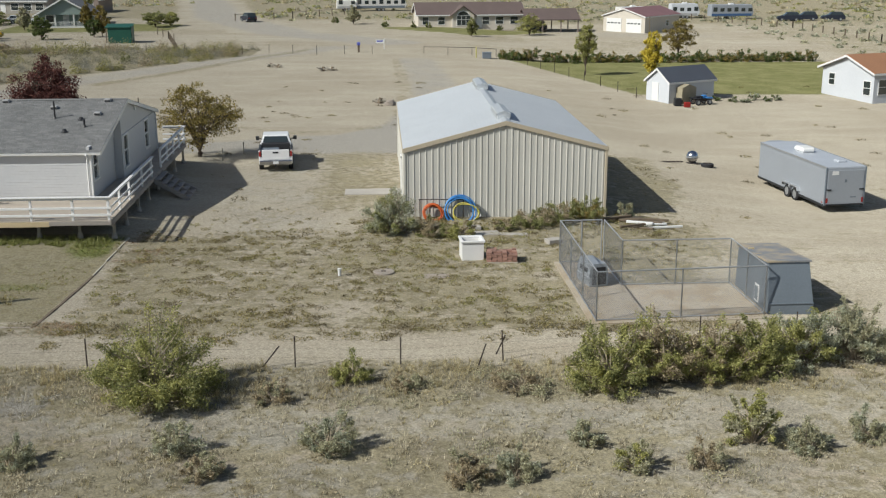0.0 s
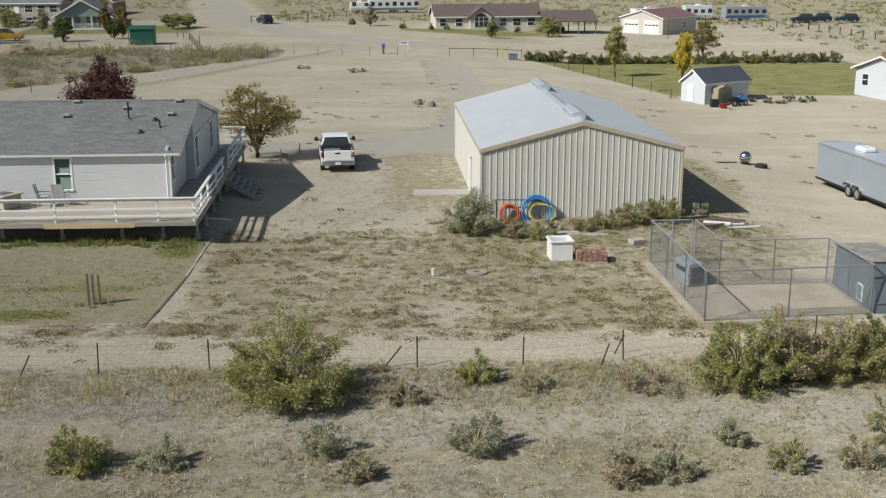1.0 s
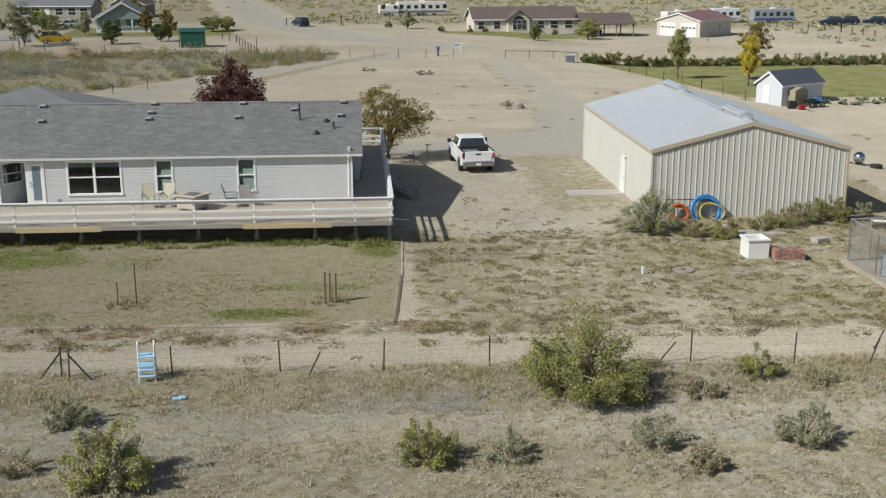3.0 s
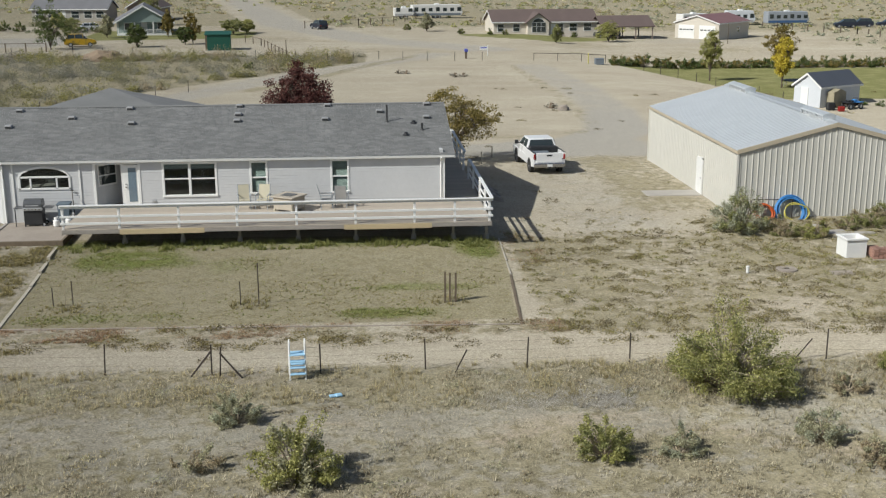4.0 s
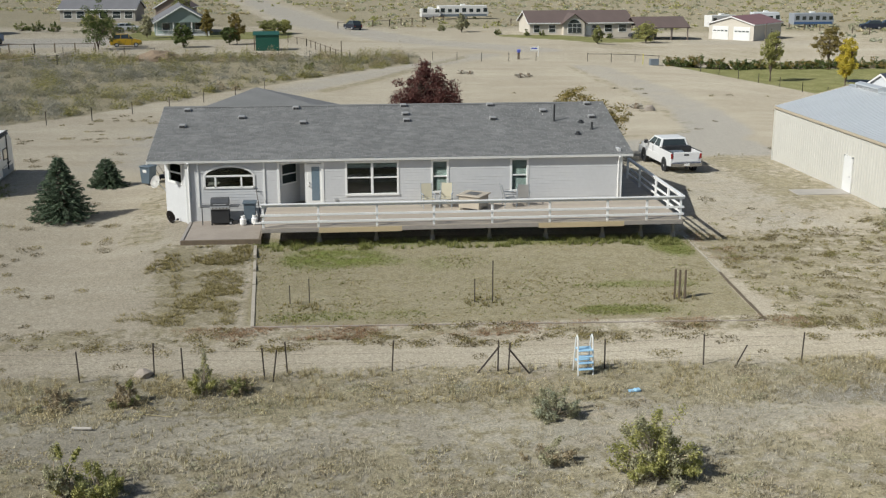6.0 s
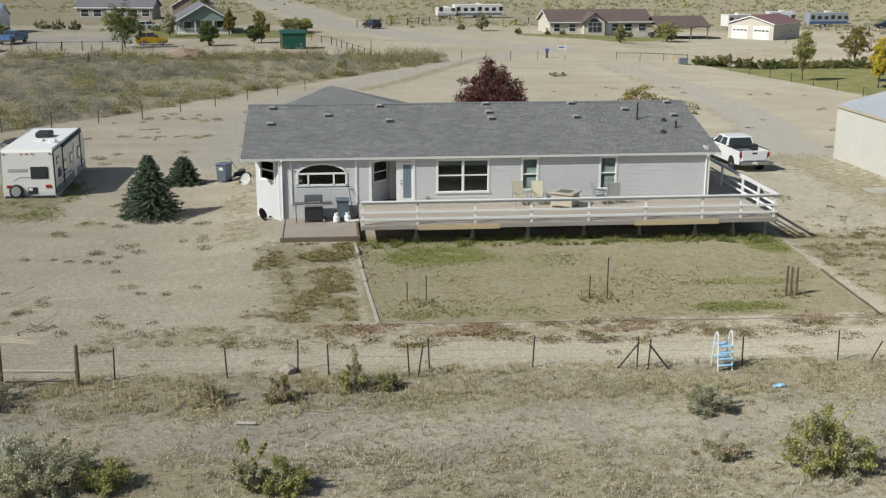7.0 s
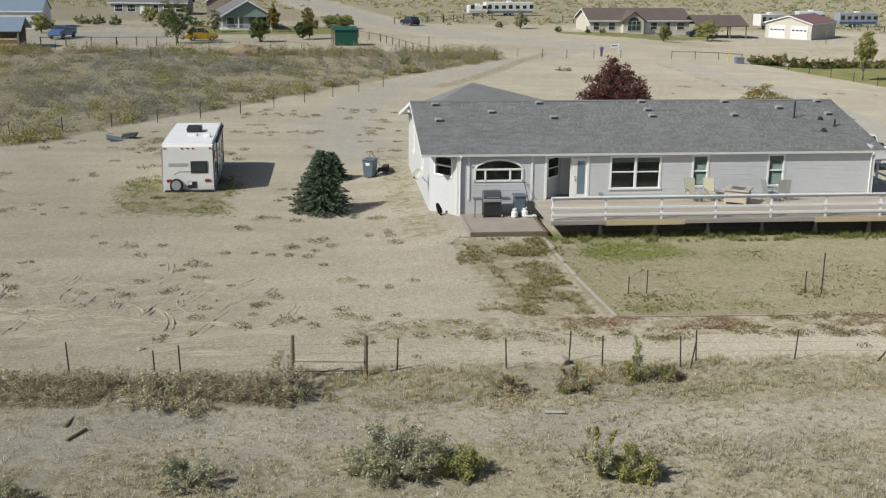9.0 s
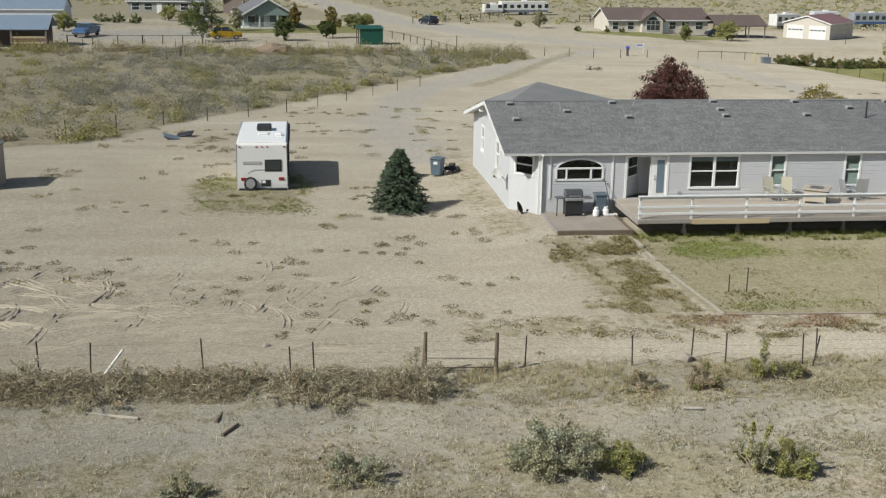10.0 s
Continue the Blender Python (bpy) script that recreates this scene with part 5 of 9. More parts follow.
def travel_trailer():
    """The caravan west of the house: rear wall to the south."""
    x0, x1, y0, y1 = -48.86, -46.22, 62.45, 70.9
    g = ground_z(-47.5, 66)
    rv = thing("travel_trailer", -47.5, 66.5, g, "white travel trailer with a dark rear window parked on dirt", "travel trailer")
    M["rvskin"] = material("rv_skin", (0.74, 0.73, 0.70), 0.4, vary=0.05, size=1.5)
    M["swoosh"] = material("grey_swoosh", (0.42, 0.42, 0.42), 0.5, vary=0.05, size=0.5)
    prof = [(y0, 0.36), (y0 - 0.03, 0.8), (y0, 2.70), (y0 + 0.12, 2.80), (y1 - 0.9, 2.84), (y1 - 0.2, 2.3), (y1, 1.2), (y1, 0.6)]
    bm = prism(prof, x0, x1)
    bmesh.ops.bevel(bm, geom=list(bm.edges), offset=0.05, segments=2, affect="EDGES", profile=0.6)
    body = wpart("body", bm, M["rvskin"], rv)
    for x in (x0, x1):
        wpart("corner_moulding", boxed(x - 0.03, y0 - 0.02, 0.7, x + 0.03, y0 + 0.06, 2.72, bevel=0.01), M["black"] if x == x1 else M["steel"], rv)
        bm = bmesh.new()
        slab(bm, [(x - 0.03, y0, 2.76), (x + 0.03, y0, 2.76), (x + 0.03, y1 - 0.9, 2.86), (x - 0.03, y1 - 0.9, 2.86)], 0.07)
        wpart("roof_moulding", bm, M["black"] if x == x1 else M["steel"], rv)
    wpart("roof", boxed(x0 + 0.06, y0 + 0.15, 2.78, x1 - 0.06, y1 - 1.0, 2.85, bevel=0.02), M["white"], rv)
    ac = wpart("air_conditioner", boxed(-47.9, 66.2, 2.85, -47.1, 67.2, 3.13, bevel=0.06), M["black"], rv, "dark rooftop air conditioner")
    wpart("roof_hatch", boxed(-47.75, 65.0, 2.85, -47.25, 65.5, 2.93, bevel=0.02), M["white"], rv)
    wpart("roof_hatch", boxed(-46.85, 64.5, 2.85, -46.5, 64.9, 3.0, bevel=0.03), M["white"], rv)
    wpart("bumper", boxed(x0 + 0.1, y0 - 0.18, 0.48, x1 - 0.05, y0 - 0.02, 0.6, bevel=0.02), M["black"], rv)
    wx = (x0 + x1) / 2
    frame = wpart("rear_window", soft(boxed(wx + 0.13, y0 - 0.055, 1.42, wx + 1.0, y0 - 0.01, 2.0), 0.02), M["black"], rv, "dark rounded rear window")
    wpart("pane", boxed(wx + 0.2, y0 - 0.065, 1.49, wx + 0.93, y0 - 0.052, 1.93), M["glass"], frame)
    for s in (-1, 1):
        wpart("tail_light", boxed(wx + s * 0.98 - 0.14, y0 - 0.07, 0.98, wx + s * 0.98 + 0.14, y0 - 0.015, 1.12, bevel=0.015), M["red"], rv, "red tail light")
    for k in (-0.28, 0, 0.28):
        wpart("marker_light", boxed(wx + k - 0.05, y0 - 0.03, 2.60, wx + k + 0.05, y0 + 0.01, 2.65), M["red"], rv)
    for k in (-1.15, 1.15):
        wpart("marker_light", boxed(wx + k - 0.05, y0 - 0.035, 2.60, wx + k + 0.05, y0 + 0.01, 2.66), M["red"], rv)
    # spare wheel in a pale cover, plate and a service hatch
    bm = tubed((wx - 0.62, y0 - 0.26, 0.82), (wx - 0.62, y0 - 0.04, 0.82), 0.34, n=20)
    sp = wpart("spare_wheel", bm, M["rubber"], rv)
    wpart("cover", tubed((wx - 0.62, y0 - 0.29, 0.86), (wx - 0.62, y0 - 0.24, 0.86), 0.24, n=18), M["steel"], sp, "grey spare wheel cover")
    wpart("service_hatch", boxed(wx - 0.06, y0 - 0.05, 0.68, wx + 0.42, y0 - 0.02, 1.0, bevel=0.01), M["black"], rv)
    wpart("number_plate", boxed(wx - 0.02, y0 - 0.065, 0.84, wx + 0.16, y0 - 0.045, 0.98), M["white"], rv)
    wpart("lettering_bar", boxed(wx - 1.0, y0 - 0.042, 1.78, wx - 0.05, y0 - 0.025, 1.92, bevel=0.003), M["swoosh"], rv)
    cu = [(wx - 0.75 + 0.06 * i, 1.30 + 0.18 * math.sin(min(1, i / 7) * math.pi / 2)) for i in range(16)]
    bm = bmesh.new()
    for (a, za), (c, zc) in zip(cu, cu[1:]):
        vs = [bm.verts.new(v) for v in ((a, y0 - 0.035, za), (c, y0 - 0.035, zc), (c, y0 - 0.035, zc + 0.05), (a, y0 - 0.035, za + 0.05))]
        bm.faces.new(vs)
    r = bmesh.ops.extrude_face_region(bm, geom=list(bm.faces))
    bmesh.ops.translate(bm, verts=[v for v in r["geom"] if isinstance(v, bmesh.types.BMVert)], vec=(0, 0.02, 0))
    wpart("swoosh", bm, M["swoosh"], rv, "grey curved stripe on the rear wall")
    # east side: dark lower band, windows, door, awning arm
    wpart("side_band", boxed(x1 - 0.01, y0 + 0.1, 0.55, x1 + 0.015, y1 - 0.3, 0.95), M["slate"], rv)
    for a, c, v, z in ((63.3, 64.1, 1.3, 1.75), (64.7, 65.4, 1.35, 1.9), (68.6, 69.6, 1.4, 2.0), (66.5, 67.1, 1.5, 2.0), (63.1, 63.7, 2.0, 2.35)):
        f = wpart("side_window", boxed(x1 - 0.01, a, v, x1 + 0.03, c, z, bevel=0.01), M["black"], rv)
        wpart("pane", boxed(x1 + 0.028, a + 0.06, v + 0.06, x1 + 0.036, c - 0.06, z - 0.06), M["glass"], f)
    d = wpart("door", boxed(x1 - 0.01, 67.4, 0.62, x1 + 0.025, 68.15, 2.4, bevel=0.01), M["rvskin"], rv)
    wpart("pane", boxed(x1 + 0.024, 67.5, 1.6, x1 + 0.034, 68.05, 2.2), M["glass"], d)
    wpart("awning", tubed((x1 + 0.07, 64.5, 2.66), (x1 + 0.07, 69.6, 2.72), 0.07), M["black"], rv, "rolled dark awning")
    for y in (64.6, 69.5):
        wpart("awning_arm", boxed(x1 + 0.01, y - 0.03, 0.8, x1 + 0.06, y + 0.03, 2.65), M["black"], rv)
    for k in range(8):
        y = 63.4 + 0.85 * k
        b = boxed(x1 + 0.012, y, 1.05 + 0.09 * math.sin(k), x1 + 0.018, y + 0.75, 1.13 + 0.09 * math.sin(k))
        wpart("stripe", b, M["black"] if k % 2 else M["swoosh"], rv)
    for y in (66.2, 67.05):
        for x in (x0 + 0.2, x1 - 0.16):
            wheel(rv, rv.matrix_basis.inverted() @ pose(x, y, g + 0.36), 0.36, 0.22)
    bm = bmesh.new()
    for s in (-1, 1):
        tube(bm, (wx + s * 0.8, y1 - 0.1, 0.62), (wx, y1 + 1.2, 0.6), 0.05)
    wpart("drawbar", bm, M["black"], rv)
    wpart("jack", tubed((wx, y1 + 1.0, g), (wx, y1 + 1.0, 0.75), 0.04), M["black"], rv)


travel_trailer()
bpy.data.objects["travel_trailer"].matrix_world = pose(-47.6, 65.5, ground_z(-47.5, 66) - 0.04, 0, 0, 0.8) @ Matrix.Diagonal((1.02, 1.0, 1.1, 1.0))


def cargo_trailer():
    x, y, turn = 26.15, 66.0, 6.5
    g = ground_z(26, 66)
    t = thing("cargo_trailer", x, y, g, "silver enclosed cargo trailer parked on sand", "cargo trailer", turn=turn)
    M["silver"] = material("silver_skin", (0.40, 0.43, 0.47), 0.4, 0.25, vary=0.05, size=1.5)
    M["silverroof"] = material("pale_trailer_roof", (0.55, 0.58, 0.62), 0.45, 0.2, vary=0.08, size=1.2)
    w, y0, y1, z0, z1 = 1.08, -3.7, 4.3, 0.42, 2.38
    bm = prism([(-w, y0), (w, y0), (w, y1 - 0.2), (0.3, y1 + 0.4), (-0.3, y1 + 0.4), (-w, y1 - 0.2)], z0, z1, "z")
    bmesh.ops.bevel(bm, geom=list(bm.edges), offset=0.03, segments=1, affect="EDGES", profile=0.6)
    part("body", bm, M["silver"], t)
    part("roof", boxed(-w + 0.05, y0 + 0.04, z1 - 0.01, w - 0.05, y1 - 0.2, z1 + 0.035, bevel=0.015), M["silverroof"], t, "pale trailer roof")
    for s in (-1, 1):
        part("roof_trim", boxed(s * w - 0.03, y0, z1 - 0.06, s * w + 0.03, y1 - 0.2, z1 + 0.045, bevel=0.01), M["steel"], t)
        part("corner_post", boxed(s * w - 0.035, y0 - 0.03, z0, s * w + 0.035, y0 + 0.05, z1, bevel=0.01), M["slate"], t)
        part("bottom_rail", boxed(s * w - 0.03, y0, z0 - 0.08, s * w + 0.02, y1 - 0.2, z0 + 0.04), M["black"], t)
        for yy in (-0.55, 0.35):
            wheel(t, pose(s * (w - 0.03), yy, 0.36), 0.36, 0.22)
            part("mudguard", prism([(yy - 0.48, 0.62), (yy - 0.36, 0.84), (yy + 0.36, 0.84), (yy + 0.48, 0.62), (yy + 0.44, 0.62), (yy + 0.34, 0.8), (yy - 0.34, 0.8), (yy - 0.44, 0.62)], s * w - 0.02 if s > 0 else s * w - 0.18, s * w + 0.18 if s > 0 else s * w + 0.02), M["steel"], t)
        part("marker_light", boxed(s * w - 0.02, y0 + 0.2, z0 + 0.1, s * w + 0.02, y0 + 0.3, z0 + 0.16), M["red"], t)
        part("tail_light", boxed(s * 0.98 - 0.05, y0 - 0.05, 0.55, s * 0.98 + 0.05, y0 - 0.02, 0.8), M["red"], t)
    ramp = part("ramp_door", boxed(-w + 0.09, y0 - 0.035, z0 + 0.06, w - 0.09, y0 + 0.01, z1 - 0.14, bevel=0.01), M["silver"], t)
    part("hinge", boxed(-w + 0.1, y0 - 0.06, z0 + 0.0, w - 0.1, y0 - 0.0, z0 + 0.06), M["black"], ramp)
    for s in (-1, 1):
        part("latch", boxed(s * 0.9 - 0.12, y0 - 0.07, 1.2, s * 0.9 + 0.12, y0 - 0.03, 1.27, bevel=0.008), M["black"], ramp)
    part("sticker", boxed(-0.78, y0 - 0.042, 2.0, -0.42, y0 - 0.03, 2.2), M["white"], ramp)
    part("lettering_bar", boxed(0.3, y0 - 0.042, 0.8, 0.62, y0 - 0.03, 0.86), M["slate"], ramp)
    part("lettering_bar", boxed(-0.06, y0 - 0.042, 1.6, 0.06, y0 - 0.03, 1.76), M["slate"], ramp)
    bm = boxed(-0.45, 0.3, z1 + 0.03, 0.35, 1.3, z1 + 0.32, bevel=0.1)
    part("roof_cover", bm, M["white"], t, "white cover on the trailer roof")
    part("roof_vent", boxed(0.1, -2.6, z1 + 0.03, 0.6, -2.1, z1 + 0.14, bevel=0.04), M["silverroof"], t)
    bm = bmesh.new()
    for s in (-1, 1):
        tube(bm, (s * 0.7, y1 - 0.3, 0.42), (0, y1 + 1.6, 0.42), 0.05)
    part("drawbar", bm, M["black"], t)
    part("jack", tubed((0, y1 + 1.4, 0.0), (0, y1 + 1.4, 0.8), 0.04), M["black"], t)


cargo_trailer()
bpy.data.objects["cargo_trailer"].matrix_world = pose(25.95, 65.3, ground_z(26, 65.4), 0, 0, 6.5) @ Matrix.Scale(1.1, 4)

# round steel tank on a plate, a tyre beside it, and a pipe on the sand
g = ground_z(21.7, 75.9)
tank = thing("steel_tank", 21.7, 75.9, g, "round shiny steel tank on a dark plate", "tank")
bm = bmesh.new()
bmesh.ops.create_uvsphere(bm, u_segments=24, v_segments=14, radius=0.42)
bmesh.ops.translate(bm, verts=bm.verts, vec=(0, 0, 0.5))
part("shell", bm, M["chrome"], tank, smooth=True)
part("band", tubed((0, 0, 0.46), (0, 0, 0.53), 0.435, n=24), M["steel"], tank)
part("plate", boxed(-0.75, -0.35, 0.0, 0.35, 0.35, 0.07, bevel=0.01), M["darksteel"], tank)
g = ground_z(22.5, 74.9)
ty = thing("old_tyre", 22.5, 74.9, g, "old black tyre lying flat on sand", "tyre")
wheel(ty, pose(0, 0, 0.13, 0, 90, 0), 0.42, 0.26, M["darksteel"])
ob = mesh_ob("pipe", tubed((-1.2, 0, 0.05), (1.2, 0, 0.05), 0.05), M["darksteel"])
ob.matrix_world = pose(19.6, 75.0, ground_z(19.6, 75.0), 0, 0, -4)
tagged(ob, "dark steel pipe lying on the sand", "pipe")


# ---- things beside the house ----
gp = 0.62
patio = thing("patio", -32.6, 51.5, 0.45, "dusty red-brown patio slab edged with dark timber", "patio")
PX0, PX1, PY0 = -34.0, -30.6, 49.45
wpart("slab", boxed(PX0 + 0.1, PY0 + 0.12, 0.3, PX1, HS + 0.02, 0.86), M["pad"], patio)
wpart("edge_timber", boxed(PX0, PY0, 0.3, PX1 + 0.1, PY0 + 0.13, 0.93, bevel=0.012), M["wood"], patio, "dark edging timber")
wpart("edge_timber", boxed(PX0 - 0.05, PY0 + 0.13, 0.3, PX0 + 0.1, HS - 0.3, 0.90, bevel=0.012), M["rim"], patio)
wpart("edge_timber", boxed(PX1 - 0.02, PY0 + 0.13, 0.3, PX1 + 0.1, HS - 0.1, 0.93, bevel=0.012), M["wood"], patio)


def gas_grill(x, y, z):
    m = pose(x, y, z)
    gr = thing("gas_grill", x, y, z, "black gas grill with a grey hood on the patio", "grill")
    M["hood"] = material("grill_hood", (0.13, 0.135, 0.14), 0.35, 0.5, vary=0.15, size=0.4)
    part("cabinet", boxed(-0.42, -0.28, 0.08, 0.42, 0.28, 0.82, bevel=0.02), M["black"], gr)
    bm = prism([(-0.30, 0.88), (-0.28, 1.08), (-0.12, 1.24), (0.14, 1.26), (0.28, 1.14), (0.30, 0.88)], -0.42, 0.42, "x")
    hood = part("hood", soft(bm, 0.02, 1), M["hood"], gr, "grey rounded grill hood")
    part("handle", tubed((-0.3, -0.36, 1.0), (0.3, -0.36, 1.0), 0.018), M["steel"], hood)
    part("control_panel", boxed(-0.45, -0.34, 0.76, 0.45, -0.26, 0.9, bevel=0.01), M["steel"], gr)
    for i in range(5):
        part("knob", tubed((-0.32 + 0.16 * i, -0.39, 0.83), (-0.32 + 0.16 * i, -0.34, 0.83), 0.03), M["chrome"], gr)
    for s in (-1, 1):
        part("side_shelf", boxed(s * 0.66 - 0.22, -0.26, 0.84, s * 0.66 + 0.22, 0.26, 0.88, bevel=0.01), M["hood"], gr)
    part("leg", boxed(-0.84, -0.22, 0.0, -0.80, -0.18, 0.84), M["black"], gr)
    for yy in (-0.24, 0.24):
        wheel(gr, pose(0.46, yy, 0.09, 0, 0, 90), 0.09, 0.05)
        part("foot", boxed(-0.42, yy - 0.03, 0.0, -0.36, yy + 0.03, 0.1), M["black"], gr)


gas_grill(-32.55, 52.9, 0.86)
M["bluegrey"] = material("blue_grey_plastic", (0.10, 0.135, 0.165), 0.5, vary=0.1, size=0.5)
cart = thing("storage_cart", -31.2, 53.0, 0.86, "blue-grey plastic cart with a lid on the patio", "cart")
part("body", soft(prism([(-0.24, 0.1), (0.24, 0.1), (0.28, 0.95), (-0.28, 0.95)], -0.24, 0.26, "y"), 0.02, 1), M["bluegrey"], cart)
part("lid", boxed(-0.32, -0.30, 0.95, 0.32, 0.32, 1.02, bevel=0.02), M["bluegrey"], cart)
for s in (-1, 1):
    wheel(cart, pose(s * 0.25, 0.18, 0.1), 0.1, 0.05)
part("foot", boxed(-0.2, -0.22, 0.0, 0.2, -0.12, 0.12), M["bluegrey"], cart)


def propane(x, y, z):
    p = thing("propane_bottle", x, y, z, "small white propane bottle standing on the patio", "gas bottle", "gas bottles on the patio")
    bm = tubed((0, 0, 0.05), (0, 0, 0.28), 0.155, n=16)
    tube(bm, (0, 0, 0.28), (0, 0, 0.36), 0.155, 0.07, 16)
    part("tank", bm, M["white"], p, smooth=False)
    part("collar", tubed((0, 0, 0.36), (0, 0, 0.45), 0.1, n=12, caps=False), M["white"], p)
    part("valve", tubed((0, 0, 0.35), (0, 0, 0.42), 0.03), M["steel"], p)
    part("foot_ring", tubed((0, 0, 0.0), (0, 0, 0.06), 0.11, n=12), M["white"], p)


propane(-31.5, 52.55, 0.86), propane(-30.98, 52.7, 0.86)
sh = thing("snow_shovel", -30.75, 53.1, 0.86, "snow shovel leaning on the house wall", "shovel")
part("shaft", tubed((0.08, -0.45, 0.1), (-0.15, 0.35, 1.5), 0.018), M["darksteel"], sh)
part("blade", boxed(-0.24, -0.62, 0.03, 0.32, -0.32, 0.10, bevel=0.01), M["rvskin"], sh, "pale shovel blade")
part("grip", tubed((-0.24, 0.36, 1.52), (-0.06, 0.36, 1.52), 0.02), M["black"], sh)

# satellite dishes
def dish(x, y, z, turn, mat, label, mast=None, r=0.28):
    d = thing("satellite_dish", x, y, z, label, "satellite dish", turn=turn)
    bm = bmesh.new()
    n = 18
    rings = []
    for k in range(5):
        q = r * k / 4
        rings.append([bm.verts.new((q * math.cos(2 * math.pi * i / n), 0.10 - 0.9 * q * q / r * 0.35 + 0.0, q * 1.15 * math.sin(2 * math.pi * i / n))) for i in range(n)] if k else [bm.verts.new((0, 0.1, 0))])
    for i in range(n):
        bm.faces.new((rings[0][0], rings[1][i], rings[1][(i + 1) % n]))
        for k in range(1, 4):
            bm.faces.new((rings[k][i], rings[k + 1][i], rings[k + 1][(i + 1) % n], rings[k][(i + 1) % n]))
    bmesh.ops.solidify(bm, geom=list(bm.faces), thickness=0.012)
    bmesh.ops.transform(bm, matrix=pose(0, 0, 0, -25), verts=bm.verts)
    part("reflector", bm, mat, d)
    part("feed_arm", tubed((0, 0.05, -r), (0, -0.35, -0.1), 0.014), M["steel"], d)
    part("receiver", boxed(-0.04, -0.42, -0.13, 0.04, -0.32, -0.05, bevel=0.01), M["black"], d)
    if mast:
        part("mast", tubed((0, 0.1, 0), mast, 0.022), M["steel"], d)
    return d


dish(-35.85, 55.35, 2.45, -35, M["rvskin"], "pale satellite dish on the house wall", (0.45, 0.25, -0.45))
dish(-34.95, 53.75, ground_z(-34.9, 53.7) + 0.3, 60, M["darksteel"], "dark satellite dish lying on the ground by the house", (0.1, 0.2, -0.3))

# wheelie bin and a lawn mower
g = ground_z(-37.8, 65.2)
b = thing("wheelie_bin", -37.75, 65.2, g, "dark blue-grey wheelie bin beside the drive", "bin", turn=-25)
part("body", soft(prism([(-0.27, 0.05), (0.27, 0.05), (0.34, 0.98), (-0.34, 0.98)], -0.32, 0.36, "y"), 0.03, 1), M["bluegrey"], b)
part("lid", boxed(-0.37, -0.38, 0.98, 0.37, 0.42, 1.06, bevel=0.03), M["bluegrey"], b)
part("label_plate", boxed(-0.12, -0.345, 0.7, 0.12, -0.325, 0.86), M["rvskin"], b)
part("handle_bar", tubed((-0.3, 0.43, 0.96), (0.3, 0.43, 0.96), 0.02), M["bluegrey"], b)
for s in (-1, 1):
    wheel(b, pose(s * 0.3, 0.3, 0.13), 0.13, 0.06)
g = ground_z(-36.9, 66)
mw = thing("lawn_mower", -36.8, 66.0, g, "black push mower with a folded handle on dirt", "lawn mower", turn=60)
part("deck", soft(prism([(-0.3, 0.1), (0.3, 0.1), (0.24, 0.3), (-0.24, 0.3)], -0.4, 0.4, "y"), 0.03, 1), M["black"], mw)
part("engine", boxed(-0.16, -0.18, 0.3, 0.16, 0.16, 0.5, bevel=0.04), M["darksteel"], mw)
bm = bmesh.new()
for s in (-1, 1):
    tube(bm, (s * 0.22, 0.38, 0.25), (s * 0.22, 0.95, 1.0), 0.014)
tube(bm, (-0.22, 0.95, 1.0), (0.22, 0.95, 1.0), 0.014)
part("handle", bm, M["darksteel"], mw)
for s in (-1, 1):
    for yy in (-0.32, 0.34):
        wheel(mw, pose(s * 0.3, yy, 0.1), 0.1, 0.06)


# deck furniture
M["sling"] = material("beige_sling", (0.52, 0.48, 0.36), 0.7, vary=0.06, size=0.3)
M["stone"] = material("fire_table_stone", (0.44, 0.39, 0.32), 0.8, vary=0.12, size=0.5)


def patio_chair(x, y, turn, mat, label):
    c = thing("patio_chair", x, y, DZ, label, "chair", "chairs on the deck", turn)
    r = 0.018
    part("seat", slab(bmesh.new(), [(-0.25, -0.26, 0.45), (0.25, -0.26, 0.45), (0.25, 0.24, 0.42), (-0.25, 0.24, 0.42)], 0.025), mat, c)
    part("backrest", slab(bmesh.new(), [(-0.25, 0.26, 0.46), (0.25, 0.26, 0.46), (0.25, 0.44, 1.08), (-0.25, 0.44, 1.08)], 0.03), mat, c)
    for s in (-1, 1):
        part("front_leg", tubed((s * 0.28, -0.26, 0), (s * 0.28, -0.24, 0.66), r), M["crate"], c)
        part("rear_leg", tubed((s * 0.28, 0.3, 0), (s * 0.27, 0.26, 0.5), r), M["crate"], c)
        part("back_post", tubed((s * 0.27, 0.26, 0.44), (s * 0.27, 0.45, 1.1), r), M["crate"], c)
        part("armrest", boxed(s * 0.29 - 0.03, -0.28, 0.65, s * 0.29 + 0.03, 0.32, 0.685, bevel=0.01), M["crate"], c)
    return c


patio_chair(-22.85, 52.6, 8, M["sling"], "beige sling patio chair facing out on the deck")
patio_chair(-22.0, 52.65, -10, M["sling"], "beige sling patio chair facing out on the deck")
patio_chair(-19.0, 52.45, 95, M["steel"], "grey sling patio chair turned to the table")
patio_chair(-18.3, 52.75, 170, M["steel"], "grey sling patio chair turned to the table")
ft = thing("fire_table", -20.75, 52.2, DZ, "square stone-clad fire table standing on the deck", "table", turn=-32)
for (x, y, w, d) in ((0, -0.5, 0.5, 0.03), (0, 0.5, 0.5, 0.03), (-0.5, 0, 0.03, 0.5), (0.5, 0, 0.03, 0.5)):
    part("side_panel", boxed(x - w, y - d, 0.1, x + w, y + d, 0.66, bevel=0.01), M["stone"], ft)
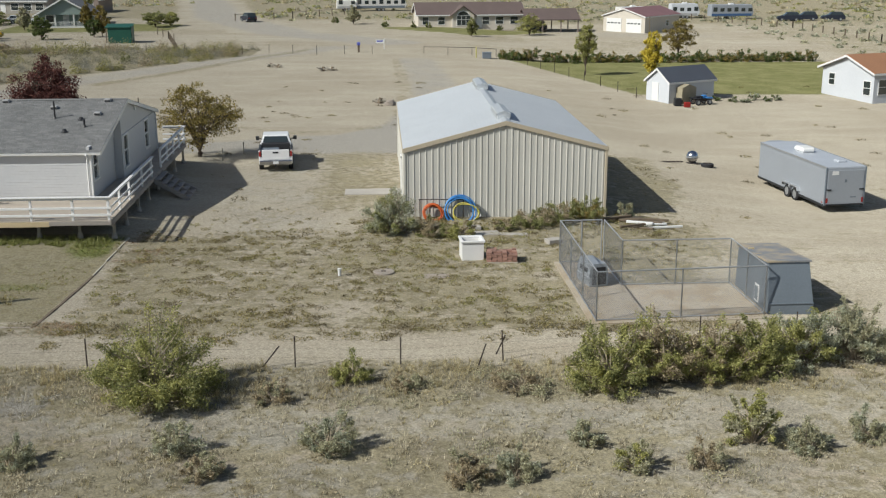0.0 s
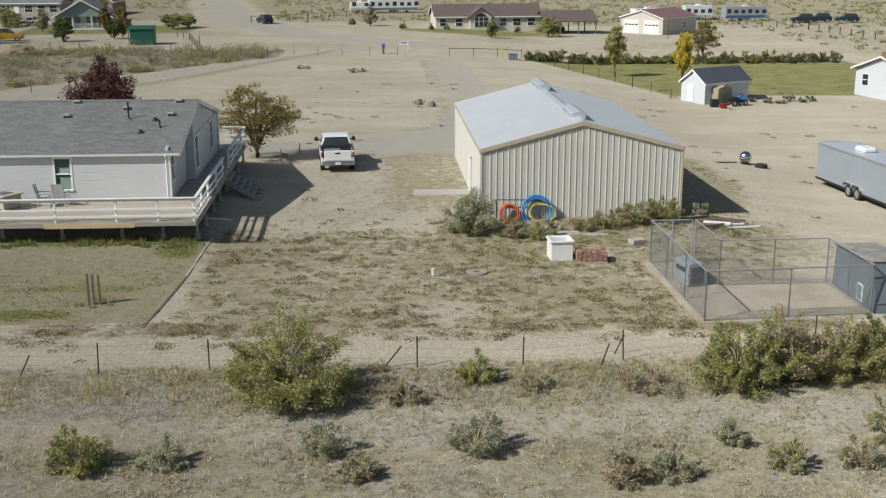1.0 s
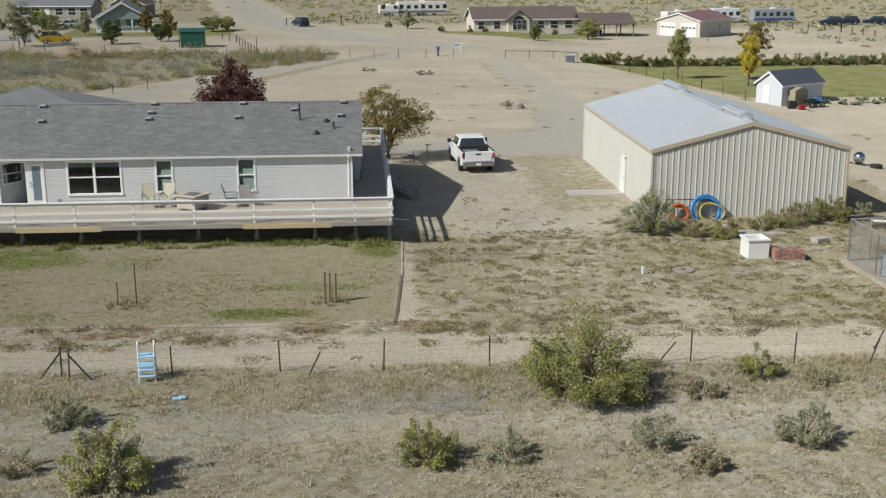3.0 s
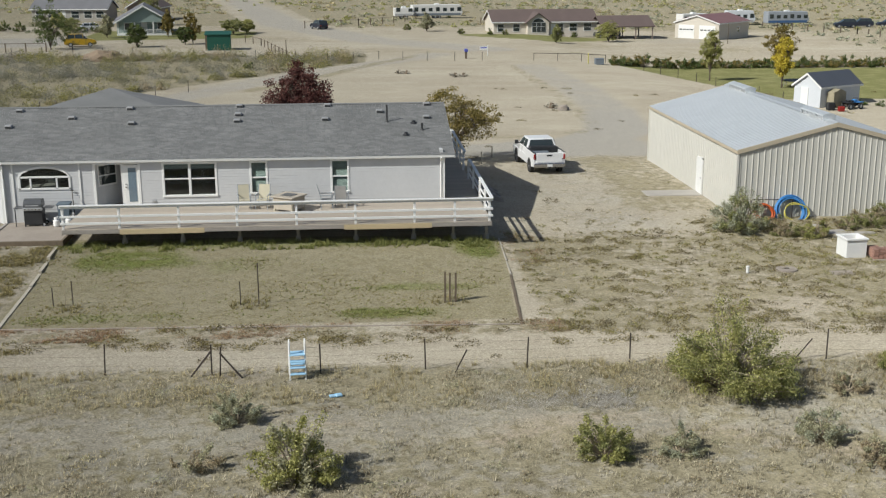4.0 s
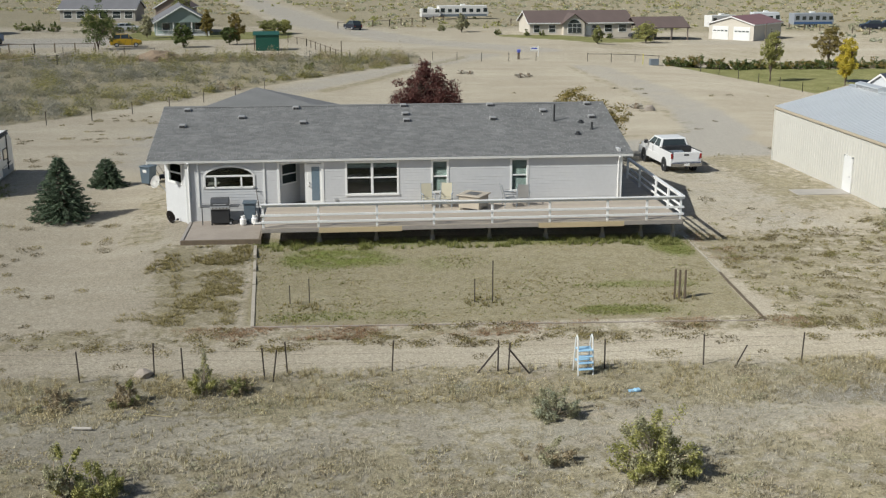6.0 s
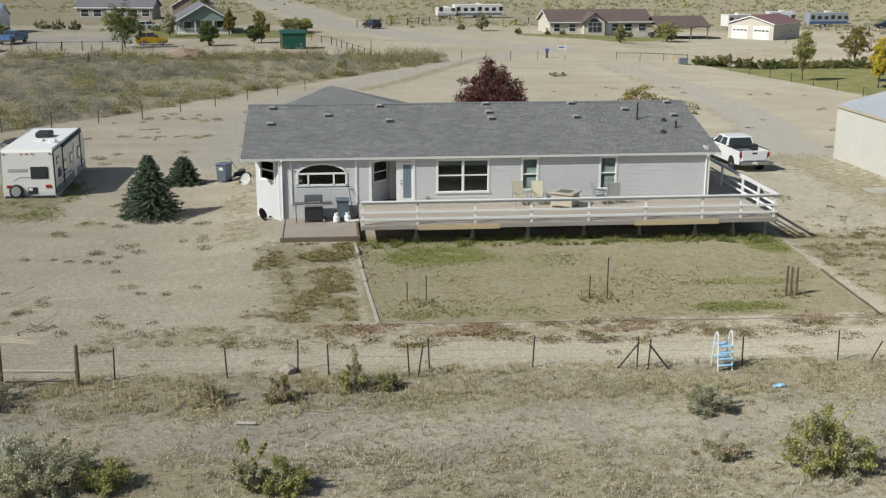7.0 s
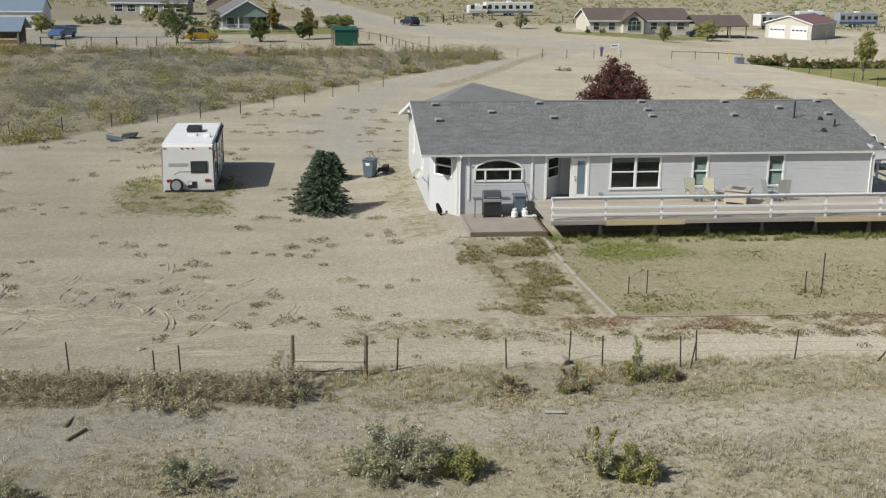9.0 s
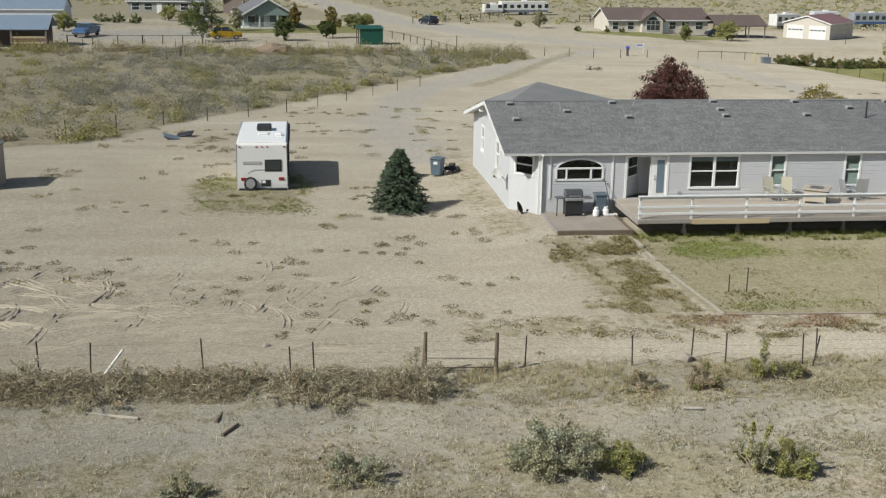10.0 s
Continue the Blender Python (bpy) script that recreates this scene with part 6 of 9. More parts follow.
part("tabletop", boxed(-0.62, -0.62, 0.66, 0.62, 0.62, 0.72, bevel=0.015), M["stone"], ft)
part("burner", boxed(-0.3, -0.3, 0.72, 0.3, 0.3, 0.74, bevel=0.005), M["hood"], ft)
for s in (-1, 1):
    for q in (-1, 1):
        part("leg", boxed(s * 0.48 - 0.04, q * 0.48 - 0.04, 0.0, s * 0.48 + 0.04, q * 0.48 + 0.04, 0.68), M["sling"], ft)


# ---- plants ----
M["leaf_bush"] = foliage("bush_leaf", (0.335, 0.34, 0.115), (0.49, 0.465, 0.19), 0.4)
M["leaf_deep"] = foliage("deep_bush_leaf", (0.225, 0.24, 0.09), (0.34, 0.335, 0.145), 0.3)
M["leaf_sage"] = foliage("sage_leaf", (0.385, 0.37, 0.235), (0.52, 0.50, 0.335), 0.4)
M["leaf_silver"] = foliage("silver_leaf", (0.36, 0.375, 0.255), (0.52, 0.525, 0.40), 0.4)
M["leaf_dead"] = foliage("dead_leaf", (0.31, 0.25, 0.155), (0.44, 0.37, 0.24))
M["leaf_tree"] = foliage("bronze_green_leaf", (0.21, 0.175, 0.05), (0.32, 0.24, 0.08))
M["leaf_purple"] = foliage("purple_leaf", (0.11, 0.046, 0.04), (0.175, 0.075, 0.06))
M["leaf_yellow"] = foliage("yellow_leaf", (0.55, 0.44, 0.05), (0.68, 0.56, 0.10))
M["leaf_green"] = foliage("green_leaf", (0.085, 0.12, 0.035), (0.15, 0.18, 0.06))
M["needle"] = foliage("spruce_needle", (0.085, 0.125, 0.075), (0.155, 0.20, 0.13), 0.15)
M["straw"] = foliage("dry_grass", (0.42, 0.355, 0.20), (0.54, 0.47, 0.29))
M["hay"] = foliage("grey_dry_grass", (0.41, 0.36, 0.25), (0.55, 0.495, 0.36))
M["weed"] = foliage("olive_weed", (0.24, 0.205, 0.085), (0.36, 0.30, 0.14))
M["turf"] = foliage("turf_blade", (0.20, 0.225, 0.062), (0.32, 0.315, 0.12))
M["twig"] = material("dry_twig", (0.36, 0.30, 0.22), 0.9, vary=0.2, size=0.2, island=0.3)


def raw_mesh(name, verts, faces_per, mat):
    """A mesh of separate leaves: verts (n, k, 3), each row one face of k corners."""
    n, k = verts.shape[:2]
    me = bpy.data.meshes.new(name)
    me.vertices.add(n * k), me.loops.add(n * k), me.polygons.add(n)
    me.vertices.foreach_set("co", verts.astype(np.float32).ravel())
    me.loops.foreach_set("vertex_index", np.arange(n * k, dtype=np.int32))
    me.polygons.foreach_set("loop_start", np.arange(0, n * k, k, dtype=np.int32))
    me.update(calc_edges=True)
    me.materials.append(mat)
    return me


def leaf_quads(rng, centres, size, lift=0.3):
    """Diamond leaves of random turn at the centres."""
    n = len(centres)
    d = rng.normal(size=(n, 3))
    d[:, 2] += lift
    d /= np.linalg.norm(d, axis=1, keepdims=True)
    e = np.cross(d, rng.normal(size=(n, 3)))
    e /= np.linalg.norm(e, axis=1, keepdims=True) + 1e-9
    s = (size * rng.uniform(0.6, 1.4, n))[:, None]
    return np.stack([centres - d * s, centres + e * s * 0.45, centres + d * s, centres - e * s * 0.45], 1)


def sticks(rng, paths, r0, mat, name):
    """Three-sided tapering stems along lists of places."""
    bm = bmesh.new()
    for pts, r in paths:
        prev = None
        for i, p in enumerate(pts):
            q = r * (1 - 0.75 * i / max(1, len(pts) - 1))
            d = Vector(pts[min(i + 1, len(pts) - 1)]) - Vector(pts[max(i - 1, 0)])
            m = Matrix.Translation(p) @ d.to_track_quat("Z", "Y").to_matrix().to_4x4()
            ring = [bm.verts.new(m @ Vector((q * math.cos(a), q * math.sin(a), 0))) for a in (0, 1.571, 3.142, 4.712)]
            if prev:
                for k in range(4):
                    bm.faces.new((prev[k], prev[(k + 1) % 4], ring[(k + 1) % 4], ring[k]))
            prev = ring
    bmesh.ops.recalc_face_normals(bm, faces=bm.faces)
    return bm


def shrub(x, y, h, w, mats, label, seed, clumps=46, leaves=75, leaf=0.05, name="shrub", category="shrub", gap=0.0, bare=0, group="shrubs on the dry land", z0=None, spiky=0.35):
    """A shrub: stems that fan out from the root, and clumps of small leaves towards their ends, with gaps between."""
    rng = np.random.default_rng(seed)
    z = ground_z(x, y) if z0 is None else z0
    t = thing(name, x, y, z, label, category, group)
    paths, groups = [], [[] for _ in mats]
    lobes, peaks = rng.uniform(0.7, 1.15, 7), rng.uniform(0.8, 1.22, 7)
    for c in range(clumps + bare):
        a = rng.uniform(0, 2 * math.pi)
        rad = lobes[int(a / 2 / math.pi * 7) % 7] * math.sqrt(rng.uniform(0.02, 1.0))
        hz = h * rng.uniform(0.18, 1.0) * (peaks[int(a / 2 / math.pi * 7) % 7] if rad > 0.3 else 1.0) * (1 - 0.42 * rad ** 2) * (1 + spiky * rng.uniform(-0.25, 0.3))
        if c % 3 == 0:
            rad, hz = 0.7 + 0.35 * rng.random(), h * rng.uniform(0.08, 0.5)
        tip = np.array([w / 2 * rad * math.cos(a), w / 2 * rad * math.sin(a), hz])
        mid = tip * np.array([0.45, 0.45, 0.6]) + rng.normal(size=3) * 0.05 * w
        paths.append(([(rng.normal() * 0.05, rng.normal() * 0.05, -0.05), tuple(mid), tuple(tip)], 0.012 + 0.012 * h))
        if c >= clumps:
            continue
        k = int(leaves * rng.uniform(0.5, 1.4))
        # leaves clothe the last stretch of the stem like a plume
        u = rng.uniform(0.35, 1.12, k)[:, None] ** 0.8
        thin = (0.026 * w + 0.026) * rng.uniform(0.6, 1.4)
        cen = mid + (tip - mid) * u + rng.normal(size=(k, 3)) * thin * (1.25 - 0.6 * u)
        cen[:, 2] = np.maximum(cen[:, 2], 0.03)
        groups[min(len(mats) - 1, int(rng.random() ** 1.4 * len(mats)))].append(cen)
    part("stem", sticks(rng, paths, 0.02, M["twig"], "stem"), M["twig"], t)
    for g, m in zip(groups, mats):
        if g:
            cen = np.concatenate(g)
            ob = new("foliage", raw_mesh("foliage", leaf_quads(rng, cen, leaf), 4, m))
            ob.parent = t
    return t


GREEN, SAGE, DEAD = ("leaf_bush", "leaf_deep"), ("leaf_sage", "leaf_silver"), ("leaf_dead", "leaf_sage")
mm = lambda names: [M[n] for n in names]
SHRUBS = [
    # place, height, width, leaves, look
    (-6.5, 31.4, 2.3, 3.7, GREEN, 1, 190, "large rounded yellow-green shrub in dry grass"),
    (-0.8, 32.5, 0.95, 1.25, GREEN, 2, 40, "small yellow-green shrub beside the wire fence"),
    (7.1, 31.6, 2.05, 2.6, GREEN, 3, 105, "yellow-green shrub in a thicket by the fence"),
    (8.8, 32.2, 2.2, 2.7, ("leaf_dead", "leaf_bush"), 4, 105, "half-dead brown and green shrub in the thicket"),
    (10.4, 32.3, 2.0, 2.6, ("leaf_bush", "leaf_dead"), 5, 95, "half-dead brown and green shrub in the thicket"),
    (11.9, 32.6, 1.8, 2.4, GREEN, 6, 85, "yellow-green shrub in a thicket by the fence"),
    (13.6, 33.4, 2.1, 2.6, ("leaf_bush", "leaf_silver"), 7, 100, "grey-green shrub at the end of the thicket"),
    (15.4, 33.7, 1.9, 2.3, SAGE, 8, 80, "grey-green shrub at the end of the thicket"),
    (17.3, 34.0, 1.6, 1.8, SAGE, 9, 45, "grey-green shrub at the end of the thicket"),
    (-1.3, 27.5, 1.15, 1.5, SAGE, 10, 52, "pale grey-green sagebrush in dry grass"),
    (-5.2, 27.6, 0.95, 1.5, SAGE, 11, 34, "pale grey-green sagebrush in dry grass"),
    (-4.4, 26.2, 0.6, 1.1, DEAD, 12, 24, "low dry brown shrub in dry grass"),
    (-11.4, 27.0, 1.15, 1.6, GREEN, 13, 56, "yellow-green shrub on bare soil"),
    (-9.3, 27.0, 0.75, 1.25, SAGE, 14, 36, "pale grey-green sagebrush in dry grass"),
    (5.6, 27.6, 0.85, 0.95, SAGE, 15, 30, "pale grey-green sagebrush in dry grass"),
    (6.6, 26.1, 0.9, 1.0, ("leaf_sage", "leaf_bush"), 16, 30, "pale grey-green sagebrush in dry grass"),
    (8.5, 26.2, 0.7, 1.1, DEAD, 17, 28, "low dry brown shrub in dry grass"),
    (10.1, 27.5, 1.45, 1.5, ("leaf_bush", "leaf_sage"), 18, 46, "yellow-green and grey shrub in dry grass"),
    (11.4, 26.9, 0.95, 1.2, SAGE, 19, 36, "pale grey-green sagebrush in dry grass"),
    (13.3, 27.6, 0.8, 1.2, SAGE, 20, 30, "pale grey-green sagebrush in dry grass"),
    (2.2, 25.6, 0.8, 1.3, DEAD, 21, 34, "low dry brown shrub in dry grass"),
    (3.5, 25.8, 0.75, 1.3, SAGE, 22, 34, "pale grey-green sagebrush in dry grass"),
    (0.9, 31.8, 0.5, 1.0, DEAD, 23, 22, "low dry brown shrub in dry grass"),
    (4.4, 31.7, 0.6, 2.0, DEAD, 24, 40, "low dry brown shrub in dry grass"),
    (-3.0, 31.0, 0.7, 1.3, DEAD, 25, 26, "low dry brown shrub in dry grass"),
    (-19.3, 26.1, 1.7, 2.1, ("leaf_bush", "leaf_sage"), 26, 80, "tall yellow-green shrub on bare soil"),
    (-22.0, 27.1, 0.75, 1.5, DEAD, 27, 14, "nearly leafless brown shrub on dry soil"),
    (-21.2, 29.9, 0.9, 1.4, SAGE, 28, 44, "rounded grey-green sagebrush in dry grass"),
    (-31.2, 32.4, 1.15, 0.9, ("leaf_bush", "leaf_sage"), 29, 34, "upright yellow-green shrub beside the fence"),
    (-30.2, 32.4, 0.5, 0.8, ("leaf_deep", "leaf_dead"), 30, 20, "low dark green shrub beside the fence"),
    (-33.3, 31.7, 0.7, 1.0, ("leaf_dead", "leaf_deep"), 31, 26, "low dark brown shrub beside the fence"),
    (-35.3, 31.6, 0.5, 1.2, DEAD, 32, 22, "low dry brown shrub in dry grass"),
    (-38.9, 26.6, 1.3, 2.5, SAGE, 33, 90, "wide grey-green sagebrush on dry soil"),
    (-37.4, 26.3, 0.9, 1.1, GREEN, 34, 36, "small bright green shrub beside sagebrush"),
    (-33.9, 26.1, 1.3, 1.2, ("leaf_sage", "leaf_bush"), 35, 22, "thin upright grey-green shrub on dry soil"),
    (-33.0, 25.9, 0.85, 1.2, GREEN, 36, 38, "small bright green shrub on dry soil"),
    (-44.0, 26.2, 0.9, 1.3, SAGE, 37, 34, "pale grey-green sagebrush on dry soil"),
    (-48.0, 25.6, 0.7, 1.1, SAGE, 38, 26, "pale grey-green sagebrush on dry soil"),
    (0.7, 51.8, 2.1, 2.7, ("leaf_silver", "leaf_deep"), 39, 90, "silvery green shrub at the barn corner"),
    (2.6, 50.9, 0.85, 1.5, ("leaf_dead", "leaf_deep"), 40, 40, "low brown-green shrub beside the barn"),
    (3.9, 50.6, 0.95, 1.5, ("leaf_bush", "leaf_dead"), 41, 44, "low brown-green shrub beside the barn"),
    (7.5, 52.6, 0.95, 1.8, ("leaf_deep", "leaf_dead"), 42, 50, "low dark green shrub beside the barn"),
    (8.9, 53.4, 1.2, 1.8, ("leaf_deep", "leaf_dead"), 43, 56, "dark green shrub against the barn wall"),
    (10.2, 53.6, 1.35, 1.9, ("leaf_deep", "leaf_tree"), 44, 60, "dark green shrub against the barn wall"),
    (12.4, 54.5, 0.95, 0.9, SAGE, 45, 22, "pale spiky weed beside the barn"),
    (6.1, 51.9, 0.6, 1.2, ("leaf_deep", "leaf_dead"), 46, 28, "low dark green shrub beside the barn"),
]
for x, y, h, w, kinds, seed, clumps, label in SHRUBS:
    shrub(x, y, h, w, mm(kinds), label, 100 + seed, clumps=clumps, leaves=200 if h > 1.5 else 190, leaf=0.036 if h > 1.2 else 0.029)


def tree(x, y, h, w, crown_low, mat, label, seed, trunk=0.16, clumps=90, leaves=60, leaf=0.09, limbs=6, narrow=1.0, group="", z0=None):
    """A tree: tapering trunk, limbs, twigs to each clump, and a crown of separate leaves with an uneven edge."""
    rng = np.random.default_rng(seed)
    z = ground_z(x, y) if z0 is None else z0
    t = thing("tree", x, y, z, label, "tree", group)
    fork = crown_low * 0.75
    paths = [([(0, 0, -0.1), (0.03, 0.02, fork * 0.5), (0.0, 0.05, fork), (0.05, 0.0, h * 0.75)], trunk)]
    ends = []
    for i in range(limbs):
        a = 2 * math.pi * i / limbs + rng.uniform(-0.4, 0.4)
        r = w * 0.27 * rng.uniform(0.7, 1.2)
        top = np.array([r * math.cos(a), r * math.sin(a), crown_low + (h - crown_low) * rng.uniform(0.3, 0.75)])
        paths.append(([(0, 0, fork * rng.uniform(0.7, 1.0)), tuple(top * np.array([0.45, 0.45, 0.75])), tuple(top)], trunk * 0.5))
        ends.append(top)
    cen = []
    lobes = rng.uniform(0.78, 1.15, (5, 8))
    mid, half = (crown_low + h) / 2, (h - crown_low) / 2
    for c in range(clumps):
        v = rng.normal(size=3)
        v /= np.linalg.norm(v)
        k = rng.uniform(0.15, 1.0) ** 0.5
        lob = lobes[int((v[2] + 1) * 2.49), int((math.atan2(v[1], v[0]) / math.pi + 1) * 3.99)]
        shape = narrow * (1 - 0.25 * max(0, v[2]))
        p = np.array([v[0] * w / 2 * k * lob * shape, v[1] * w / 2 * k * lob * shape, mid + v[2] * half * k * lob])
        near = min(ends, key=lambda e: np.linalg.norm(e - p))
        paths.append(([tuple(near * 0.75 + np.array([0, 0, near[2] * 0.1])), tuple((near + p) / 2 + rng.normal(size=3) * 0.05), tuple(p)], trunk * 0.13))
        n = int(leaves * rng.uniform(0.5, 1.5))
        q = rng.normal(size=(n, 3))
        q *= (rng.random(n) ** 0.5 / np.linalg.norm(q, axis=1))[:, None]
        cen.append(p + q * np.array([0.105 * w, 0.105 * w, 0.06 * h]) * rng.uniform(0.6, 1.25))
    part("trunk", sticks(rng, paths[:1 + limbs], trunk, M["bark"], "trunk"), M["bark"], t)
    part("twig", sticks(rng, paths[1 + limbs:], 0.02, M["bark"], "twigs"), M["bark"], t)
    ob = new("crown", raw_mesh("crown", leaf_quads(rng, np.concatenate(cen), leaf, 0.0), 4, mat))
    ob.parent = t
    return t


tree(-11.2, 72.0, 4.6, 5.9, 0.75, M["leaf_tree"], "spreading bronze-green tree beside the deck", 201, 0.2, 135, 85, 0.066, 15)
tree(-21.1, 74.6, 5.85, 5.1, 0.5, M["leaf_purple"], "rounded tree with dark purple leaves behind the house", 202, 0.2, 270, 120, 0.074, 12)
tree(24.1, 130.8, 6.0, 2.9, 1.5, M["leaf_bush"], "young yellow-green tree on the lawn", 203, 0.12, 110, 60, 0.09, 6, 0.9)
tree(30.2, 124.0, 5.9, 2.7, 1.0, M["leaf_yellow"], "narrow bright yellow autumn tree on the lawn", 204, 0.13, 120, 70, 0.09, 6, 0.85)
tree(40.5, 152.0, 5.0, 4.6, 0.8, M["leaf_tree"], "olive-brown tree beside the yellow one", 205, 0.14, 100, 60, 0.10, 6)
for i, (x, y, h, w, low, m, lab) in enumerate((
        (-60.3, 168.2, 6.6, 5.2, 0.8, "leaf_green", "full green tree at the edge of the horse pen"),
        (-48.8, 171.6, 3.6, 3.2, 0.7, "leaf_green", "small green tree before the green house"),
        (-41.6, 178.2, 4.7, 2.6, 0.9, "leaf_tree", "small tree turning yellow on the green lawn"),
        (-42.6, 177.0, 2.8, 2.4, 0.6, "leaf_green", "small green tree on the green lawn"),
        (-56.9, 190.5, 4.0, 2.2, 0.5, "leaf_sage", "narrow grey-green tree beside the green house"),
        (-47.6, 193.5, 4.4, 2.0, 0.5, "leaf_tree", "narrow olive tree beside the green house"),
        (-37.5, 199.0, 2.9, 4.0, 0.3, "leaf_deep", "broad low tree beside the road"),
        (-35.5, 202.0, 2.6, 3.0, 0.3, "leaf_bush", "yellowish low tree beside the road"),
        (-83.5, 188.0, 3.2, 3.4, 0.5, "leaf_bush", "yellow-green tree beside the blue barn"),
        (-55.0, 222.0, 6.4, 4.0, 0.8, "leaf_deep", "green tree behind the green house"),
        (-66.0, 205.0, 2.6, 4.2, 0.2, "leaf_deep", "dark low tree beside the gravel yard"),
        (-70.5, 215.0, 3.0, 3.0, 0.3, "leaf_bush", "yellow-green tree beside the gravel yard"),
        (25.4, 190.2, 3.6, 4.6, 0.5, "leaf_bush", "low willow-like green tree before the brown house"),
        (15.1, 181.5, 2.8, 1.9, 0.4, "leaf_deep", "small green tree before the brown house"),
        (-4.0, 206.0, 3.2, 2.4, 0.5, "leaf_sage", "small grey-green tree on the sand"))):
    tree(x, y, h, w * 1.1, low * 0.6, M[m], lab, 210 + i, 0.12, 90, 60, 0.11, 6)


def spruce(x, y, h, w, seed, label):
    """A spruce: whorls of drooping boughs, each clothed with short needled twigs."""
    rng = np.random.default_rng(seed)
    t = thing("spruce_tree", x, y, ground_z(x, y), label, "spruce tree")
    part("trunk", tubed((0, 0, -0.1), (0, 0, h * 0.97), 0.09, 0.012), M["bark"], t)
    part("leader", tubed((0, 0, h * 0.95), (0, 0, h * 1.09), 0.014, 0.004), M["twig"], t)
    quads, paths = [], []
    lv = int(h * 8)
    for k in range(lv):
        f = k / lv
        z = h * (0.05 + 0.93 * f)
        r = w / 2 * min(1.0, 0.9 + 1.2 * f) * (1 - f) ** 0.82 * (0.85 + 0.3 * rng.random()) + 0.04
        n = int(7 + 9 * (1 - f))
        for i in range(n):
            a = 2 * math.pi * (i + rng.random() * 0.8) / n + k * 0.7
            rr = r * rng.uniform(0.82, 1.12)
            out = np.array([math.cos(a), math.sin(a), 0])
            tip = out * rr + np.array([0, 0, z - 0.06 * rr + 0.10 * f])
            root = np.array([0, 0, z + 0.02])
            paths.append(([tuple(root), tuple((root + tip) / 2 + np.array([0, 0, -0.03])), tuple(tip)], 0.018))
            m = int(78 * rr / (w / 2) + 26)
            u = rng.uniform(0.25, 1.05, m)[:, None]
            base = root + (tip - root) * u
            side = np.cross(out, [0, 0, 1.0])
            d = out * 0.55 + side * rng.uniform(-1, 1, m)[:, None] + np.array([0, 0, 1]) * rng.uniform(-0.45, 0.3, m)[:, None]
            d /= np.linalg.norm(d, axis=1, keepdims=True)
            L = 0.15 * rng.uniform(0.7, 1.3, m)[:, None]
            nn = np.cross(d, rng.normal(size=(m, 3)))
            nn /= np.linalg.norm(nn, axis=1, keepdims=True)
            wd = 0.019
            quads.append(np.stack([base - nn * wd * 0.4, base + d * L * 0.5 + nn * wd, base + d * L, base + d * L * 0.5 - nn * wd], 1))
    part("bough", sticks(rng, paths, 0.02, M["bark"], "bough"), M["bark"], t)
    ob = new("needles", raw_mesh("needles", np.concatenate(quads), 4, M["needle"]))
    ob.parent = t


spruce(-40.6, 56.5, 3.15, 2.85, 301, "dense dark green spruce tree standing on sand")
spruce(-40.0, 65.0, 1.6, 2.0, 302, "small dark green spruce tree beside the drive")


def hedge():
    rng = random.Random(12)
    for i in range(15):
        f = i / 14
        x, y = 17.2 + 39 * f, 145.4 + 2.6 * f
        shrub(x, y, rng.uniform(1.25, 1.55) * (1.1 if i < 4 else 0.95), rng.uniform(3.2, 3.7), mm(("leaf_green", "leaf_tree")), "dark green clipped shrub in a hedge row", 400 + i, clumps=60, leaves=45, leaf=0.10, name="hedge_shrub", category="hedge shrub", group="hedge across the lawn")


hedge()


# ---- loose cover of grass and weeds ----
def tufts(name, label, mat, seed, n, area, keep, h, spread, blades=9, wide=0.014, category="grass"):
    """Bunches of grass blades: n tries over the area (x0, x1, y0, y1), kept by chance keep(x, y)."""
    rng = np.random.default_rng(seed)
    xs, ys = rng.uniform(area[0], area[1], n), rng.uniform(area[2], area[3], n)
    roll = rng.random(n)
    ok = [i for i in range(n) if roll[i] < keep(xs[i], ys[i])]
    if not ok:
        return
    c = np.array([(xs[i], ys[i], ground_z(xs[i], ys[i]) - 0.02) for i in ok])
    size = rng.uniform(0.55, 1.45, len(ok)) * rng.uniform(0.7, 1.2, len(ok))
    base = np.repeat(c, blades, 0)
    s = np.repeat(size, blades)
    m = len(base)
    a = rng.uniform(0, 2 * math.pi, m)
    out = np.stack([np.cos(a), np.sin(a), np.zeros(m)], 1)
    root = base + out * (spread * 0.35 * s * rng.random(m))[:, None]
    tip = base + out * (spread * s * rng.uniform(0.3, 1.1, m))[:, None]
    tip[:, 2] += h * s * rng.uniform(0.5, 1.15, m)
    side = np.stack([-np.sin(a), np.cos(a), np.zeros(m)], 1) * (wide * rng.uniform(0.7, 1.4, m))[:, None]
    ob = new(name, raw_mesh(name, np.stack([root - side, root + side, tip], 1), 3, mat))
    tagged(ob, label, category, kind="stuff")


near_keep = lambda x, y: 0.18 + 0.75 * step(wobble(x, y, 2.2, 7.0) + 0.45 * wobble(x, y, 7.0, 1.0), -0.12, 0.5) * (1 - 0.85 * (1 - step(abs(y - 29.2), 0.5, 1.5)))
tufts("dry_grass", "pale straw-coloured bunch grass over dry soil", M["hay"], 501, 60000, (-62, 19, 21.5, 33.5), near_keep, 0.15, 0.14, 8, 0.0075)
tufts("dry_grass", "taller straw-coloured grass along the wire fence", M["straw"], 502, 9000, (-64, 20, 31.0, 34.0), lambda x, y: 0.75 * step(wobble(x, y, 1.6, 3.0), -0.25, 0.35) * (1 - 0.9 * (1 - step(abs(x + 48), 5.5, 8))), 0.24, 0.16, 16, 0.006)
